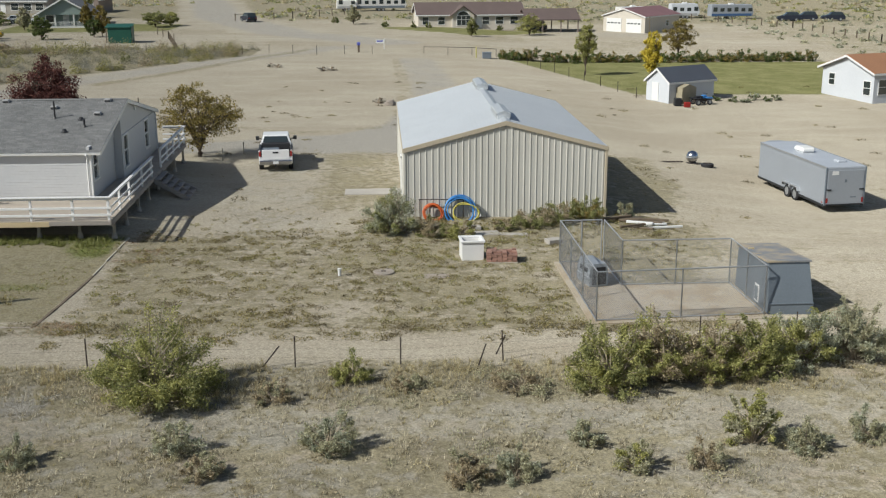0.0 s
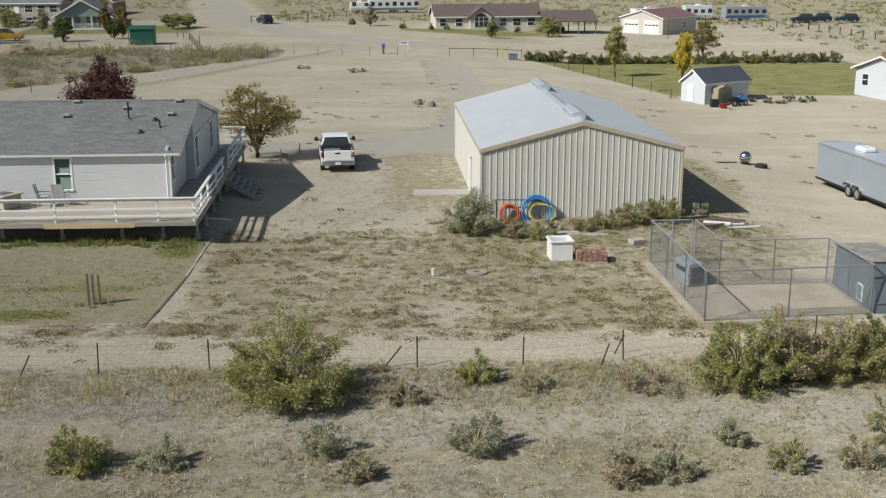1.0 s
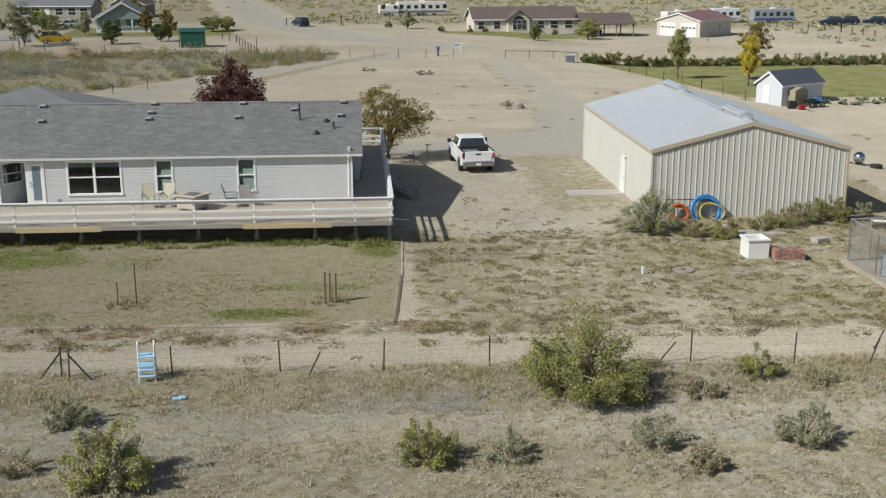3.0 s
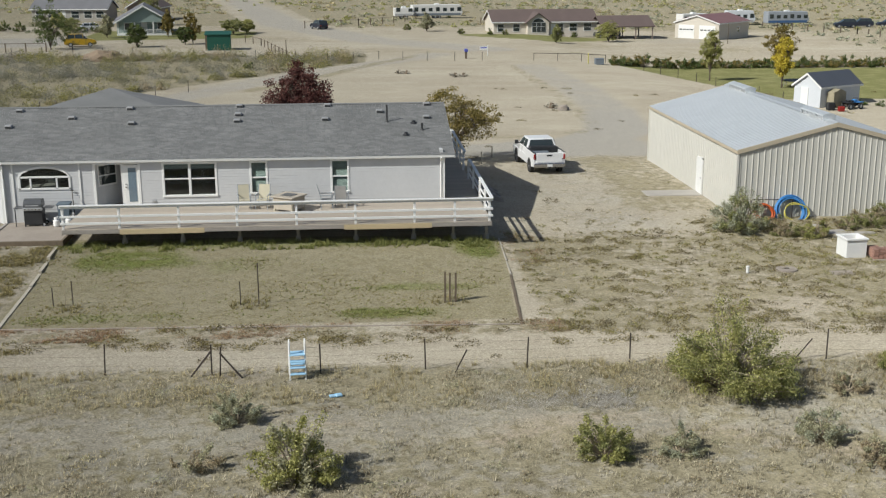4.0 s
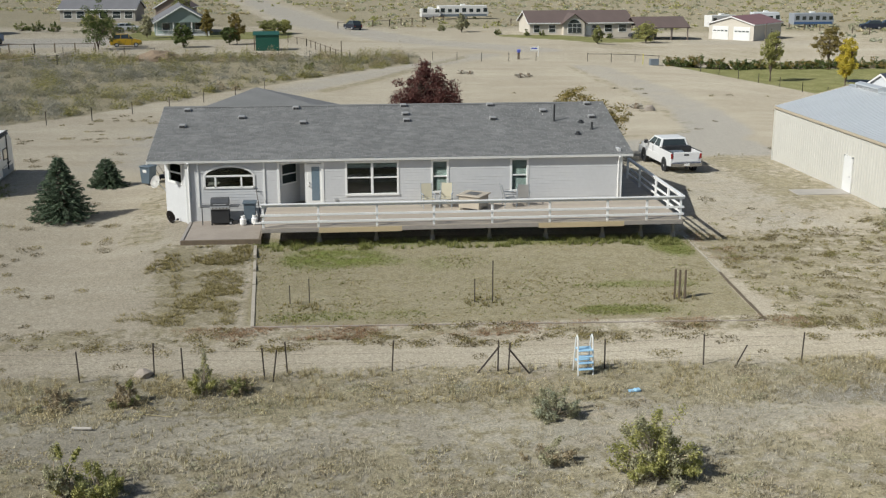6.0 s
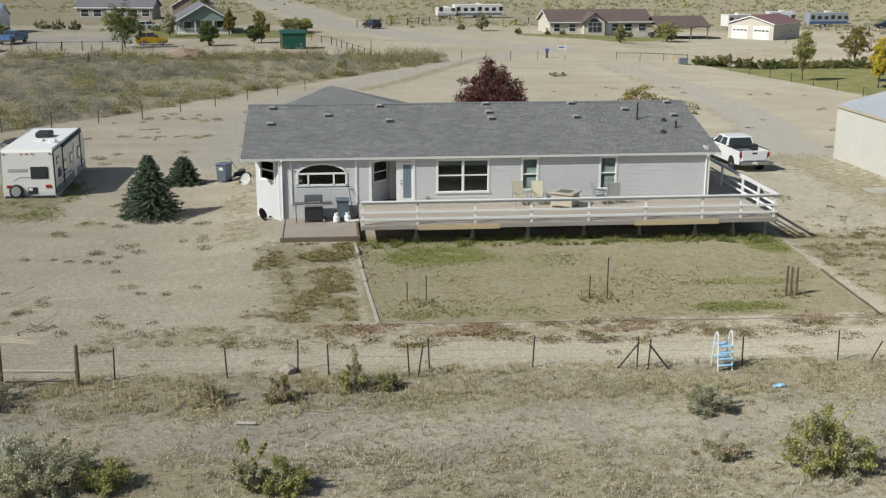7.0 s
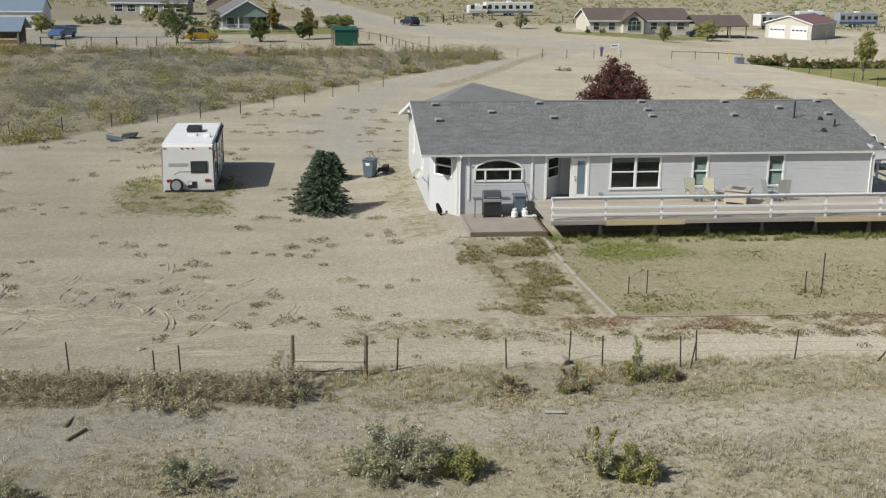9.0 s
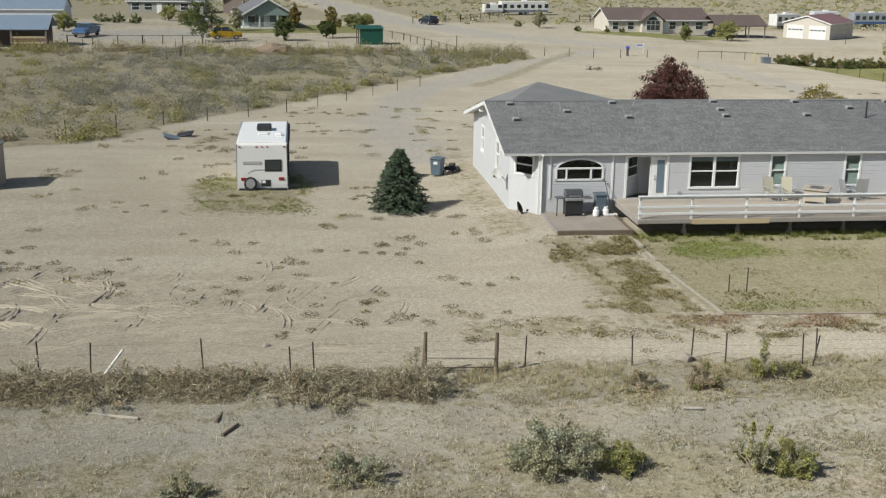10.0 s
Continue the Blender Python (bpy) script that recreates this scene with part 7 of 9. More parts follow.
tufts("low_weeds", "low olive weeds scattered in dry grass", M["weed"], 503, 9000, (-64, 20, 20.5, 34.6), lambda x, y: 0.85 * step(wobble(x, y, 1.3, 9.0), 0.0, 0.4), 0.11, 0.17, 12, 0.007)
yard_keep = lambda x, y: scrub_zone(x, y) * (0.12 + 0.9 * step(wobble(x, y, 0.9, 4.0) + 0.5 * wobble(x, y, 3.2, 8.0), -0.1, 0.42))
tufts("yard_weeds", "low dry olive weeds over the bare yard", M["weed"], 504, 11000, (-12, 15, 36.4, 57), yard_keep, 0.085, 0.17, 12, 0.009)
tufts("yard_weeds", "low straw-coloured weeds over the bare yard", M["hay"], 505, 8000, (-12, 15, 36.4, 57), yard_keep, 0.10, 0.13, 10, 0.007)
tufts("yard_weeds", "low weeds beside the barn and the lawn", M["weed"], 506, 16000, (-52, 18, 36.3, 76), lambda x, y: 0.0 if (-30.5 < x < -11.3 and 38.4 < y < 70) or (-36 < x < -12 and 50 < y < 72) or (1.3 < x < 11.5 and 54.5 < y < 71.4) or (7.4 < x < 14.2 and 37.5 < y < 45.8) else yard_keep(x, y) * 0.9, 0.09, 0.17, 10, 0.009)
lawn_keep = lambda x, y: lawn_zone(x, y)[0] * (0.35 + 0.9 * step(wobble(x, y, 1.5, 2.0), -0.3, 0.4))
tufts("lawn_grass", "short browning lawn grass before the deck", M["weed"], 510, 15000, (-31, -11, 38.6, 49.4), lawn_keep, 0.05, 0.09, 7, 0.012)
tufts("lawn_grass", "short green lawn grass before the deck", M["turf"], 511, 26000, (-31, -11, 38.6, 50.6), lambda x, y: (0.05 + 0.95 * step(lawn_zone(x, y)[0], 0.54, 0.8)) * min(1, 2 * lawn_zone(x, y)[0]), 0.06, 0.09, 8, 0.013)
tufts("deck_weeds", "taller green weeds along the deck's foot", M["turf"], 512, 2600, (-30.2, -11.3, 48.5, 49.9), lambda x, y: 0.8 * step(wobble(x, y, 0.8, 3.0), -0.2, 0.4), 0.22, 0.15, 16, 0.010)
tufts("trailer_weeds", "green-brown weeds under the travel trailer", M["turf"], 513, 6500, (-52, -44.5, 54.5, 67), lambda x, y: 0.9 * rect(x, y, -50.8, -45.2, 56, 65.5, 1.0) * step(wobble(x, y, 1.2, 3.0), -0.3, 0.2), 0.10, 0.17, 12, 0.010)


def brush_mass(name, label, seed, n, area, keep, h, w, mats, leaves, leaf, category="sagebrush"):
    """Many low shrubs grown together, too many to count."""
    rng = np.random.default_rng(seed)
    out = [[] for _ in mats]
    for _ in range(n):
        x, y = rng.uniform(area[0], area[1]), rng.uniform(area[2], area[3])
        if rng.random() > keep(x, y):
            continue
        s = rng.uniform(0.5, 1.3)
        k = int(leaves * s)
        u = rng.normal(size=(k, 3))
        u /= np.linalg.norm(u, axis=1, keepdims=True)
        u *= rng.uniform(0.15, 1.0, k)[:, None] ** 0.5
        u[:, 2] *= 0.8 + 0.5 * np.sin(u[:, 0] * 7 + x) * np.cos(u[:, 1] * 6 + y)
        p = np.array([x, y, ground_z(x, y)]) + np.stack([u[:, 0] * w * s * 0.5, u[:, 1] * w * s * 0.5, np.abs(u[:, 2]) * h * s * rng.uniform(0.7, 1.2)], 1)
        p += rng.normal(size=(k, 3)) * 0.04 * h
        out[int((0.5 + 0.9 * wobble(x, y, 9.0, 2.0) + 0.25 * rng.normal()) * len(mats)) % len(mats)].append(p)
    for i, (g, m) in enumerate(zip(out, mats)):
        if g:
            ob = new(name, raw_mesh(name, leaf_quads(rng, np.concatenate(g), leaf, 0.6), 4, m))
            tagged(ob, label, category, kind="stuff")


M["rust"] = foliage("rusty_weed", (0.30, 0.19, 0.11), (0.40, 0.28, 0.17))
tufts("rusty_weeds", "low rust-brown weeds along the lawn's edge", M["rust"], 530, 5200, (-33, -10.4, 37.0, 38.5), lambda x, y: 0.9 * step(wobble(x, y, 2.0, 3.0), -0.3, 0.3), 0.075, 0.15, 10, 0.009)
tufts("rusty_weeds", "low rust-brown weeds at the deck's corner", M["rust"], 531, 900, (-11.2, -9.4, 46.5, 51.5), lambda x, y: 0.8 * step(wobble(x, y, 1.2, 3.0), -0.3, 0.3), 0.075, 0.15, 10, 0.009)
tufts("yard_weeds", "dark olive and reddish weeds beside the lawn", M["weed"], 532, 3400, (-35.0, -30.9, 38.8, 49.2), lambda x, y: 0.95 * step(wobble(x, y, 1.3, 3.0) + 0.35 * (x + 33.5) / 3, -0.15, 0.35), 0.11, 0.2, 14, 0.010)
M["field_sage"] = foliage("field_sage", (0.205, 0.195, 0.125), (0.35, 0.33, 0.225), 0.28)
M["field_grey"] = foliage("field_grey_sage", (0.25, 0.245, 0.205), (0.37, 0.36, 0.305), 0.28)
M["field_olive"] = foliage("field_olive_brush", (0.235, 0.225, 0.08), (0.38, 0.35, 0.14), 0.28)
field_keep = lambda x, y: step(west_of_sage_edge(x, y), 0, 2.0) * (0.5 + 0.5 * step(wobble(x, y, 7, 5), -0.4, 0.15))
brush_mass("sagebrush", "grey-green and yellowish sagebrush covering the field", 601, 2900, (-120, -16, 72, 157), lambda x, y: field_keep(x, y) * (1 - 0.6 * step(-x, 58, 75)), 0.95, 1.5, [M["field_sage"], M["field_grey"], M["field_sage"], M["field_olive"]], 210, 0.055)
brush_mass("sagebrush", "taller grey sagebrush standing in the middle of the field", 606, 520, (-75, -22, 90, 150), lambda x, y: field_keep(x, y) * step(wobble(x, y, 14, 2), -0.2, 0.2), 1.35, 2.0, [M["field_grey"], M["field_sage"], M["field_grey"]], 400, 0.055)
brush_mass("sagebrush", "large yellow-green brush scattered in the field", 607, 260, (-120, -18, 72, 157), lambda x, y: step(west_of_sage_edge(x, y), 0.5, 3) * step(wobble(x, y, 11, 8), -0.1, 0.25), 1.55, 2.8, [M["field_olive"], M["field_olive"], M["leaf_dead"]], 650, 0.06)
brush_mass("sagebrush", "larger yellow-green brush along the field's edge", 602, 420, (-75, -16, 76, 157), lambda x, y: 1.0 if 0.2 < west_of_sage_edge(x, y) < 4.5 else 0.0, 1.35, 1.9, [M["field_olive"], M["leaf_dead"], M["field_olive"]], 300, 0.085)
brush_mass("sagebrush", "larger yellow-green brush along the field's far side", 605, 200, (-90, -18, 140, 157), lambda x, y: 1.0 if 0.2 < west_of_sage_edge(x, y) < 9 else 0.0, 1.5, 2.3, [M["field_olive"], M["leaf_dead"], M["field_olive"]], 380, 0.08)
# weed clumps on the sand
M["clump"] = foliage("dark_dry_weed", (0.165, 0.135, 0.07), (0.27, 0.22, 0.13))
clear = lambda x, y: not ((-36.5 < x < -11 and 38 < y < 72) or (1.2 < x < 11.6 and 54.4 < y < 71.6) or (7.3 < x < 16.8 and 37.4 < y < 46))
patchy = lambda x, y: step(wobble(x * 0.8, y * 1.3, 4.0, 2.0), -0.1, 0.3) if clear(x, y) else 0.0
brush_mass("sand_weeds", "flat dark weed clumps scattered over bare sand", 701, 760, (-66, -30.5, 36, 62), lambda x, y: 0.75 * patchy(x, y), 0.17, 0.75, [M["clump"], M["weed"], M["clump"]], 110, 0.032, "weeds")
brush_mass("sand_weeds", "flat dark weed clumps scattered over bare sand", 702, 560, (-60, -26, 62, 100), lambda x, y: 0.8 * patchy(x, y) * (0.0 if west_of_sage_edge(x, y) > -1 else 1.0), 0.17, 0.95, [M["clump"], M["weed"], M["clump"]], 90, 0.04, "weeds")
brush_mass("sand_weeds", "flat dark weed clumps scattered over bare sand", 703, 520, (-10, 50, 52, 122), lambda x, y: 0.7 * patchy(x, y), 0.17, 1.0, [M["clump"], M["weed"], M["clump"]], 80, 0.045, "weeds")
brush_mass("sand_weeds", "flat olive weed clumps over the yard", 704, 3000, (-11.2, 14, 36.6, 55), lambda x, y: (0.25 + 0.75 * step(wobble(x, y * 1.4, 1.8, 6.0), -0.15, 0.3)) * scrub_zone(x, y) if clear(x, y) else 0.0, 0.14, 0.55, [M["weed"], M["clump"], M["weed"], M["field_olive"]], 70, 0.03, "weeds")
brush_mass("sand_weeds", "low weed clumps between track and lawn", 705, 1700, (-40, 14, 34.6, 38.3), lambda x, y: 0.8 * step(wobble(x * 0.7, y * 1.6, 1.6, 8.0), -0.1, 0.3) * step(abs(y - 35.3), 0.3, 0.9), 0.14, 0.7, [M["weed"], M["clump"]], 90, 0.03, "weeds")
brush_mass("sand_weeds", "low dry clumps in the near grass", 706, 2300, (-62, 19, 21, 33.6), lambda x, y: (0.15 + 0.7 * step(wobble(x, y, 2.0, 8.0), 0.0, 0.35)) * step(abs(y - 29.3), 0.6, 1.6), 0.23, 0.65, [M["hay"], M["leaf_dead"], M["leaf_sage"], M["straw"]], 90, 0.028, "weeds")
brush_mass("sand_weeds", "soft tan mounds of dry weeds along the fence", 707, 300, (-40, 19, 30.6, 33.6), lambda x, y: 0.85 * step(wobble(x, y, 2.6, 4.0), -0.15, 0.25), 0.34, 1.1, [M["hay"], M["straw"], M["leaf_sage"], M["straw"]], 240, 0.026, "weeds")
M["dead_twig"] = foliage("pale_dead_twig", (0.46, 0.43, 0.37), (0.58, 0.55, 0.49))
tufts("dead_twigs", "grey matted dead twigs lying in the dry grass", M["dead_twig"], 540, 5200, (-16, -8.5, 30.0, 32.0), lambda x, y: 0.9 * (1 - step(math.hypot((x + 12) / 3.2, (y - 30.9) / 0.9) + 0.6 * wobble(x, y, 0.8), 0.5, 1.1)), 0.07, 0.28, 10, 0.007, "twigs")
far_keep = lambda x, y: scrub_zone(x, y) * 0.8 * (0.3 + 0.7 * step(wobble(x, y, 20, 5), -0.3, 0.3)) * (0.0 if (-100 < x < -34 and y < 262) or (36 < x < 60 and y < 225) else 1.0)
brush_mass("far_scrub", "distant low scrub over the dry plain", 603, 6800, (-170, 190, 216, 420), far_keep, 0.7, 1.8, [M["leaf_sage"], M["straw"], M["leaf_bush"], M["leaf_silver"]], 26, 0.26, "scrub")
brush_mass("far_scrub", "distant low scrub beside the sandy yard", 604, 700, (64, 130, 90, 240), lambda x, y: 0.7, 0.7, 1.5, [M["leaf_sage"], M["leaf_silver"]], 26, 0.24, "scrub")


def brush_berm():
    """The bank of cut dry brush piled along the fence at the west end."""
    rng = np.random.default_rng(77)
    for m, n, name in (("twig", 26000, "dry_brush"), ("leaf_dead", 22000, "dry_brush"), ("hay", 14000, "dry_brush"), ("leaf_sage", 14000, "dry_brush")):
        x = rng.uniform(-64, -41.6, n)
        hump = np.array([0.7 + 0.8 * wobble(v, 0, 1.3, 4.0) for v in x])
        f = rng.uniform(-1, 1, n)
        y = 31.9 + 1.15 * f
        z = np.array([ground_z(a, b) for a, b in zip(x, y)]) + 0.02 + rng.uniform(0.0, 1.0, n) * 1.0 * hump * (1 - f * f)
        c = np.stack([x, y, z], 1)
        d = rng.normal(size=(n, 3))
        d[:, 2] *= 0.6
        d /= np.linalg.norm(d, axis=1, keepdims=True)
        e = np.cross(d, rng.normal(size=(n, 3)))
        e /= np.linalg.norm(e, axis=1, keepdims=True)
        L = rng.uniform(0.05, 0.22, n)[:, None]
        w = 0.004 if m == "twig" else 0.008
        ob = new(name, raw_mesh(name, np.stack([c - d * L, c + e * w, c + d * L, c - e * w], 1), 4, M[m]))
        tagged(ob, "bank of tangled dry brush along the fence", "brush pile", kind="stuff")


brush_berm()
rng = random.Random(31)
for i in range(30):
    x = -64 + 0.76 * i
    shrub(x + rng.uniform(-0.3, 0.3), 31.7 + rng.uniform(-0.5, 0.6), rng.uniform(0.7, 1.25), rng.uniform(1.5, 2.2), mm(("hay", "leaf_dead", "leaf_sage")), "heap of cut dry brush piled along the fence", 800 + i, 34, 95, 0.030, "brush_heap", "brush heap", bare=22, group="brush heaps along the fence")


def wheel_ruts():
    """Low ridges of sand thrown up by turning wheels at the west end of the yard."""
    rng = random.Random(17)
    bm = bmesh.new()
    for k in range(130):
        x, y, a = rng.uniform(-62, -42.8), rng.uniform(35.4, 44.0), rng.choice((0.9, 0.7, 2.3, 1.2, 0.3)) + rng.uniform(-0.3, 0.3)
        bend, n = rng.uniform(-0.12, 0.12), rng.randint(6, 16)
        for off in (0.0, 0.24):
            prev, px, py, pa = None, x - off * math.sin(a), y + off * math.cos(a), a
            for i in range(n):
                f = math.sin(math.pi * (i + 0.5) / n)
                w, h = 0.05 * f + 0.02, (0.01 + 0.07 * rng.random()) * f
                z = ground_z(px, py) - 0.01
                nx, ny = -math.sin(pa), math.cos(pa)
                ring = [bm.verts.new(v) for v in ((px - nx * w, py - ny * w, z - 0.03), (px + rng.uniform(-0.02, 0.02), py, z + h + 0.02), (px + nx * w, py + ny * w, z - 0.03))]
                if prev:
                    bm.faces.new((prev[0], prev[1], ring[1], ring[0])), bm.faces.new((prev[1], prev[2], ring[2], ring[1]))
                prev = ring
                px, py, pa = px + 0.3 * math.cos(pa), py + 0.3 * math.sin(pa), pa + bend
    bmesh.ops.recalc_face_normals(bm, faces=bm.faces)
    ob = mesh_ob("wheel_ruts", bm, material("rut_sand", (0.40, 0.35, 0.267), 0.95, vary=0.15, size=1.0, bump=0.02, bump_size=0.1), smooth=True)
    tagged(ob, "ridges of sand left by turning wheels", "wheel ruts", kind="stuff")


wheel_ruts()


# ---- fence and small things on the near land ----
def t_post(x, y, h, lean=0.0, mat="darksteel", r=0.02, label="thin rusty steel fence post in dry grass"):
    g = ground_z(x, y)
    bm = boxed(-0.022, -0.005, -0.2, 0.022, 0.005, h, bevel=0.0)
    box(bm, -0.005, -0.022, -0.2, 0.005, 0.022, h)
    tube(bm, (0, 0, h - 0.02), (0, 0, h + 0.03), 0.024)
    ob = mesh_ob("fence_post", bm, M[mat])
    ob.matrix_world = pose(x, y, g, 0, lean, 0)
    return tagged(ob, label, "fence post", "posts of the wire fence")


POSTS = [(-63.0, 34.1), (-59.8, 34.1), (-56.4, 34.0), (-53.14, 34.0), (-51.6, 33.8), (-48.3, 34.0), (-45.63, 33.1), (-44.94, 33.5), (-38.4, 33.7), (-35.02, 33.5), (-31.95, 33.6), (-32.9, 34.1), (-29.48, 33.4), (-28.81, 33.9), (-25.56, 33.8), (-22.26, 33.56), (-21.98, 33.3), (-18.9, 33.4), (-15.62, 33.65), (-12.4, 33.6), (-9.04, 33.8), (-2.56, 33.74), (0.76, 33.5), (4.07, 34.05), (14.2, 35.5), (10.8, 35.2), (7.4, 34.6), (17.5, 35.6)]
for x, y in POSTS:
    t_post(x, y, 1.0, random.Random(int(x * 7)).uniform(-3, 3))
for x, y, h, a in ((-3.59, 33.79, 0.85, 38), (3.17, 33.3, 0.85, 18), (-14.72, 33.3, 0.82, 26), (-29.22, 33.2, 1.0, 8), (3.9, 34.6, 0.7, 24)):
    t_post(x, y, h, a, label="leaning rusty steel fence post in dry grass")
for x, a, q in ((-22.9, 38, 33.5), (-21.3, -38, 33.3)):
    ob = mesh_ob("brace_pipe", tubed((0, 0, -0.05), (0, 0, 1.08), 0.03), M["darksteel"])
    ob.matrix_world = pose(x, q, ground_z(x, q), 0, a, 0)
    tagged(ob, "slanting steel brace of a fence corner", "fence brace", "braces of the fence corner")
ob = mesh_ob("brace_pipe", tubed((0, 0, -0.05), (0, 0, 0.95), 0.04), M["rvskin"])
ob.matrix_world = pose(-51.2, 33.9, ground_z(-51.2, 33.9), 0, 37, 0)
tagged(ob, "slanting pale pipe leaning in dry brush", "pipe")
line = sorted(POSTS)
wire_fence = thing("wire_fence", *line[0], ground_z(*line[0]), "three thin steel wires strung between fence posts", "wire fence")
for k, z in enumerate((0.92, 0.62, 0.32)):
    for (x0, y0), (x1, y1) in zip(line, line[1:]):
        if x0 < -45.0 and x1 > -39:
            continue
        wpart("wire", tubed((x0, y0, ground_z(x0, y0) + z), (x1, y1, ground_z(x1, y1) + z), 0.0022, n=4, caps=False), M["darksteel"], wire_fence)
gate = thing("wooden_gate", -40.5, 33.25, ground_z(-40.5, 33.25), "old wooden gate posts with a low bar between", "gate")
for x, h in ((-41.6, 1.36), (-39.4, 1.3)):
    bm = tubed((x, 33.25, ground_z(x, 33.2) - 0.2), (x + 0.03, 33.25, ground_z(x, 33.2) + h), 0.075, 0.055, 9)
    wpart("post", bm, M["wood"], gate, "thick weathered wooden post")
wpart("bar", tubed((-41.5, 33.2, 1.13), (-39.45, 33.2, 1.05), 0.045), M["greywood"], gate)
wpart("bar", tubed((-41.5, 33.28, 0.75), (-39.45, 33.28, 0.72), 0.02), M["darksteel"], gate)

M["sky_plastic"] = material("pale_blue_plastic", (0.36, 0.60, 0.80), 0.45, vary=0.08, size=0.3)
lad = thing("pool_ladder", -19.6, 33.2, ground_z(-19.6, 33.2), "white pool ladder with pale blue treads in dry grass", "ladder", turn=6)
for s in (-1, 1):
    bm = tubed((s * 0.24, -0.18, -0.03), (s * 0.24, -0.06, 1.15), 0.024)
    tube(bm, (s * 0.24, -0.06, 1.15), (s * 0.24, 0.04, 1.25), 0.024)
    tube(bm, (s * 0.24, 0.04, 1.25), (s * 0.24, 0.14, 1.15), 0.024)
    tube(bm, (s * 0.24, 0.14, 1.15), (s * 0.24, 0.34, 0.0), 0.024)
    part("side_rail", bm, M["white"], lad)
for i in range(4):
    z = 0.18 + 0.2 * i
    part("tread", boxed(-0.24, -0.24 + 0.02 * i, z, 0.24, -0.06 + 0.02 * i, z + 0.035, bevel=0.012), M["sky_plastic"], lad)
    if i % 2:
        part("tread", boxed(-0.24, 0.12 - 0.02 * i, z, 0.24, 0.26 - 0.02 * i, z + 0.05, bevel=0.012), M["sky_plastic"], lad)
bm = boxed(-0.17, -0.08, 0.0, 0.1, 0.07, 0.06, bevel=0.02)
box(bm, 0.0, -0.14, 0.03, 0.2, 0.02, 0.11, bevel=0.02)
ob = mesh_ob("plastic_scrap", bm, M["sky_plastic"])
ob.matrix_world = pose(-18.45, 31.6, ground_z(-18.4, 31.6), 6, 4, 20)
tagged(ob, "pale blue plastic scrap lying in dry grass", "plastic scrap")
for x0, y0, x1, y1, r, m, lab in ((-51.23, 30.7, -49.7, 30.2, 0.06, "greywood", "pale bare log lying beside dry brush"), (-47.6, 29.9, -47.45, 30.6, 0.05, "wood", "short dark fence stake lying on soil"), (-47.37, 29.0, -47.0, 29.7, 0.05, "wood", "short dark fence stake lying on soil"), (-34.5, 30.0, -33.95, 29.9, 0.05, "concrete", "short pale piece of wood on soil"), (-33.0, 31.0, -31.9, 30.6, 0.015, "straw", "thin straw-coloured stalk lying on soil")):
    z = ground_z(x0, y0) + r
    tagged(mesh_ob("log", tubed((x0, y0, z), (x1, y1, z + 0.02), r, r * 0.75, 8), M[m]), lab, "log")
rng = random.Random(21)
for i, (x, y, s) in enumerate(((-44.9, 27.5, 0.12), (-46.5, 36.0, 0.16), (-50.2, 28.2, 0.1), (-40.0, 28.7, 0.08), (-33.2, 33.9, 0.32), (1.2, 100.7, 0.6))):
    bm = bmesh.new()
    bmesh.ops.create_icosphere(bm, subdivisions=2, radius=s)
    for v in bm.verts:
        v.co *= 0.8 + 0.4 * noise.noise(v.co * 4 / s * 0.3 + Vector((i, 0, 0)))
        v.co.z *= 0.65
    ob = mesh_ob("rock", bm, M["pad"])
    ob.matrix_world = pose(x, y, ground_z(x, y) + s * 0.3)
    tagged(ob, "brown rock lying on bare soil", "rock", "loose rocks on the land")

# lawn edging and the stakes round the saplings
edge = thing("lawn_edging", -21, 38.5, 0.4, "pale concrete strip edging along the lawn", "edging")
def strip(p, q, w, m, n):
    for i in range(n):
        a, c = Vector(p).lerp(Vector(q), i / n), Vector(p).lerp(Vector(q), (i + 0.985) / n)
        d = (c - a).normalized()
        s = Vector((-d.y, d.x)) * w / 2
        z = ground_z(*((a + c) / 2)) + 0.035
        wpart("edging_block", slab(bmesh.new(), [(*(a - s), z), (*(c - s), z), (*(c + s), z), (*(a + s), z)], 0.15), M[m], edge)
strip((-30.2, 38.55), (-11.95, 37.95), 0.09, "pad", 12)
strip((-30.2, 38.6), (-30.75, 49.3), 0.13, "greywood", 6)
strip((-11.9, 38.0), (-11.4, 44.5), 0.11, "wood", 3)
strip((-11.4, 44.5), (-11.15, 50.3), 0.07, "greywood", 3)
for x, y in ((-28.6, 41.4), (-21.7, 41.1), (-14.2, 40.9)):
    sap = thing("sapling", x, y, ground_z(x, y), "thin leafless sapling between two stakes on the lawn", "sapling", "staked saplings on the lawn")
    stakes = {-28.6: ((-0.38, 0.7, 0.018), (0.34, 0.95, 0.018)), -21.7: ((-0.36, 0.9, 0.018), (0.32, 1.6, 0.02)), -14.2: ((-0.2, 1.2, 0.035), (-0.02, 1.15, 0.035), (0.2, 1.15, 0.035))}[x]
    for s, h, r in stakes:
        part("stake", boxed(s - r, -r, -0.1, s + r, r, h, bevel=0.004), M["darksteel"] if x < -15 else M["wood"], sap)
    part("stem", tubed((0.05, 0.02, -0.02), (0.1, 0.0, 0.85), 0.014, 0.005), M["twig"], sap)
tufts("bed_weeds", "dark weeds round the sapling stakes", M["weed"], 520, 500, (-29.4, -13.2, 40.4, 41.7), lambda x, y: 1.0 if min(abs(x + 28.6), abs(x + 21.7), abs(x + 14.2)) < 0.7 else 0.0, 0.14, 0.14, 9)


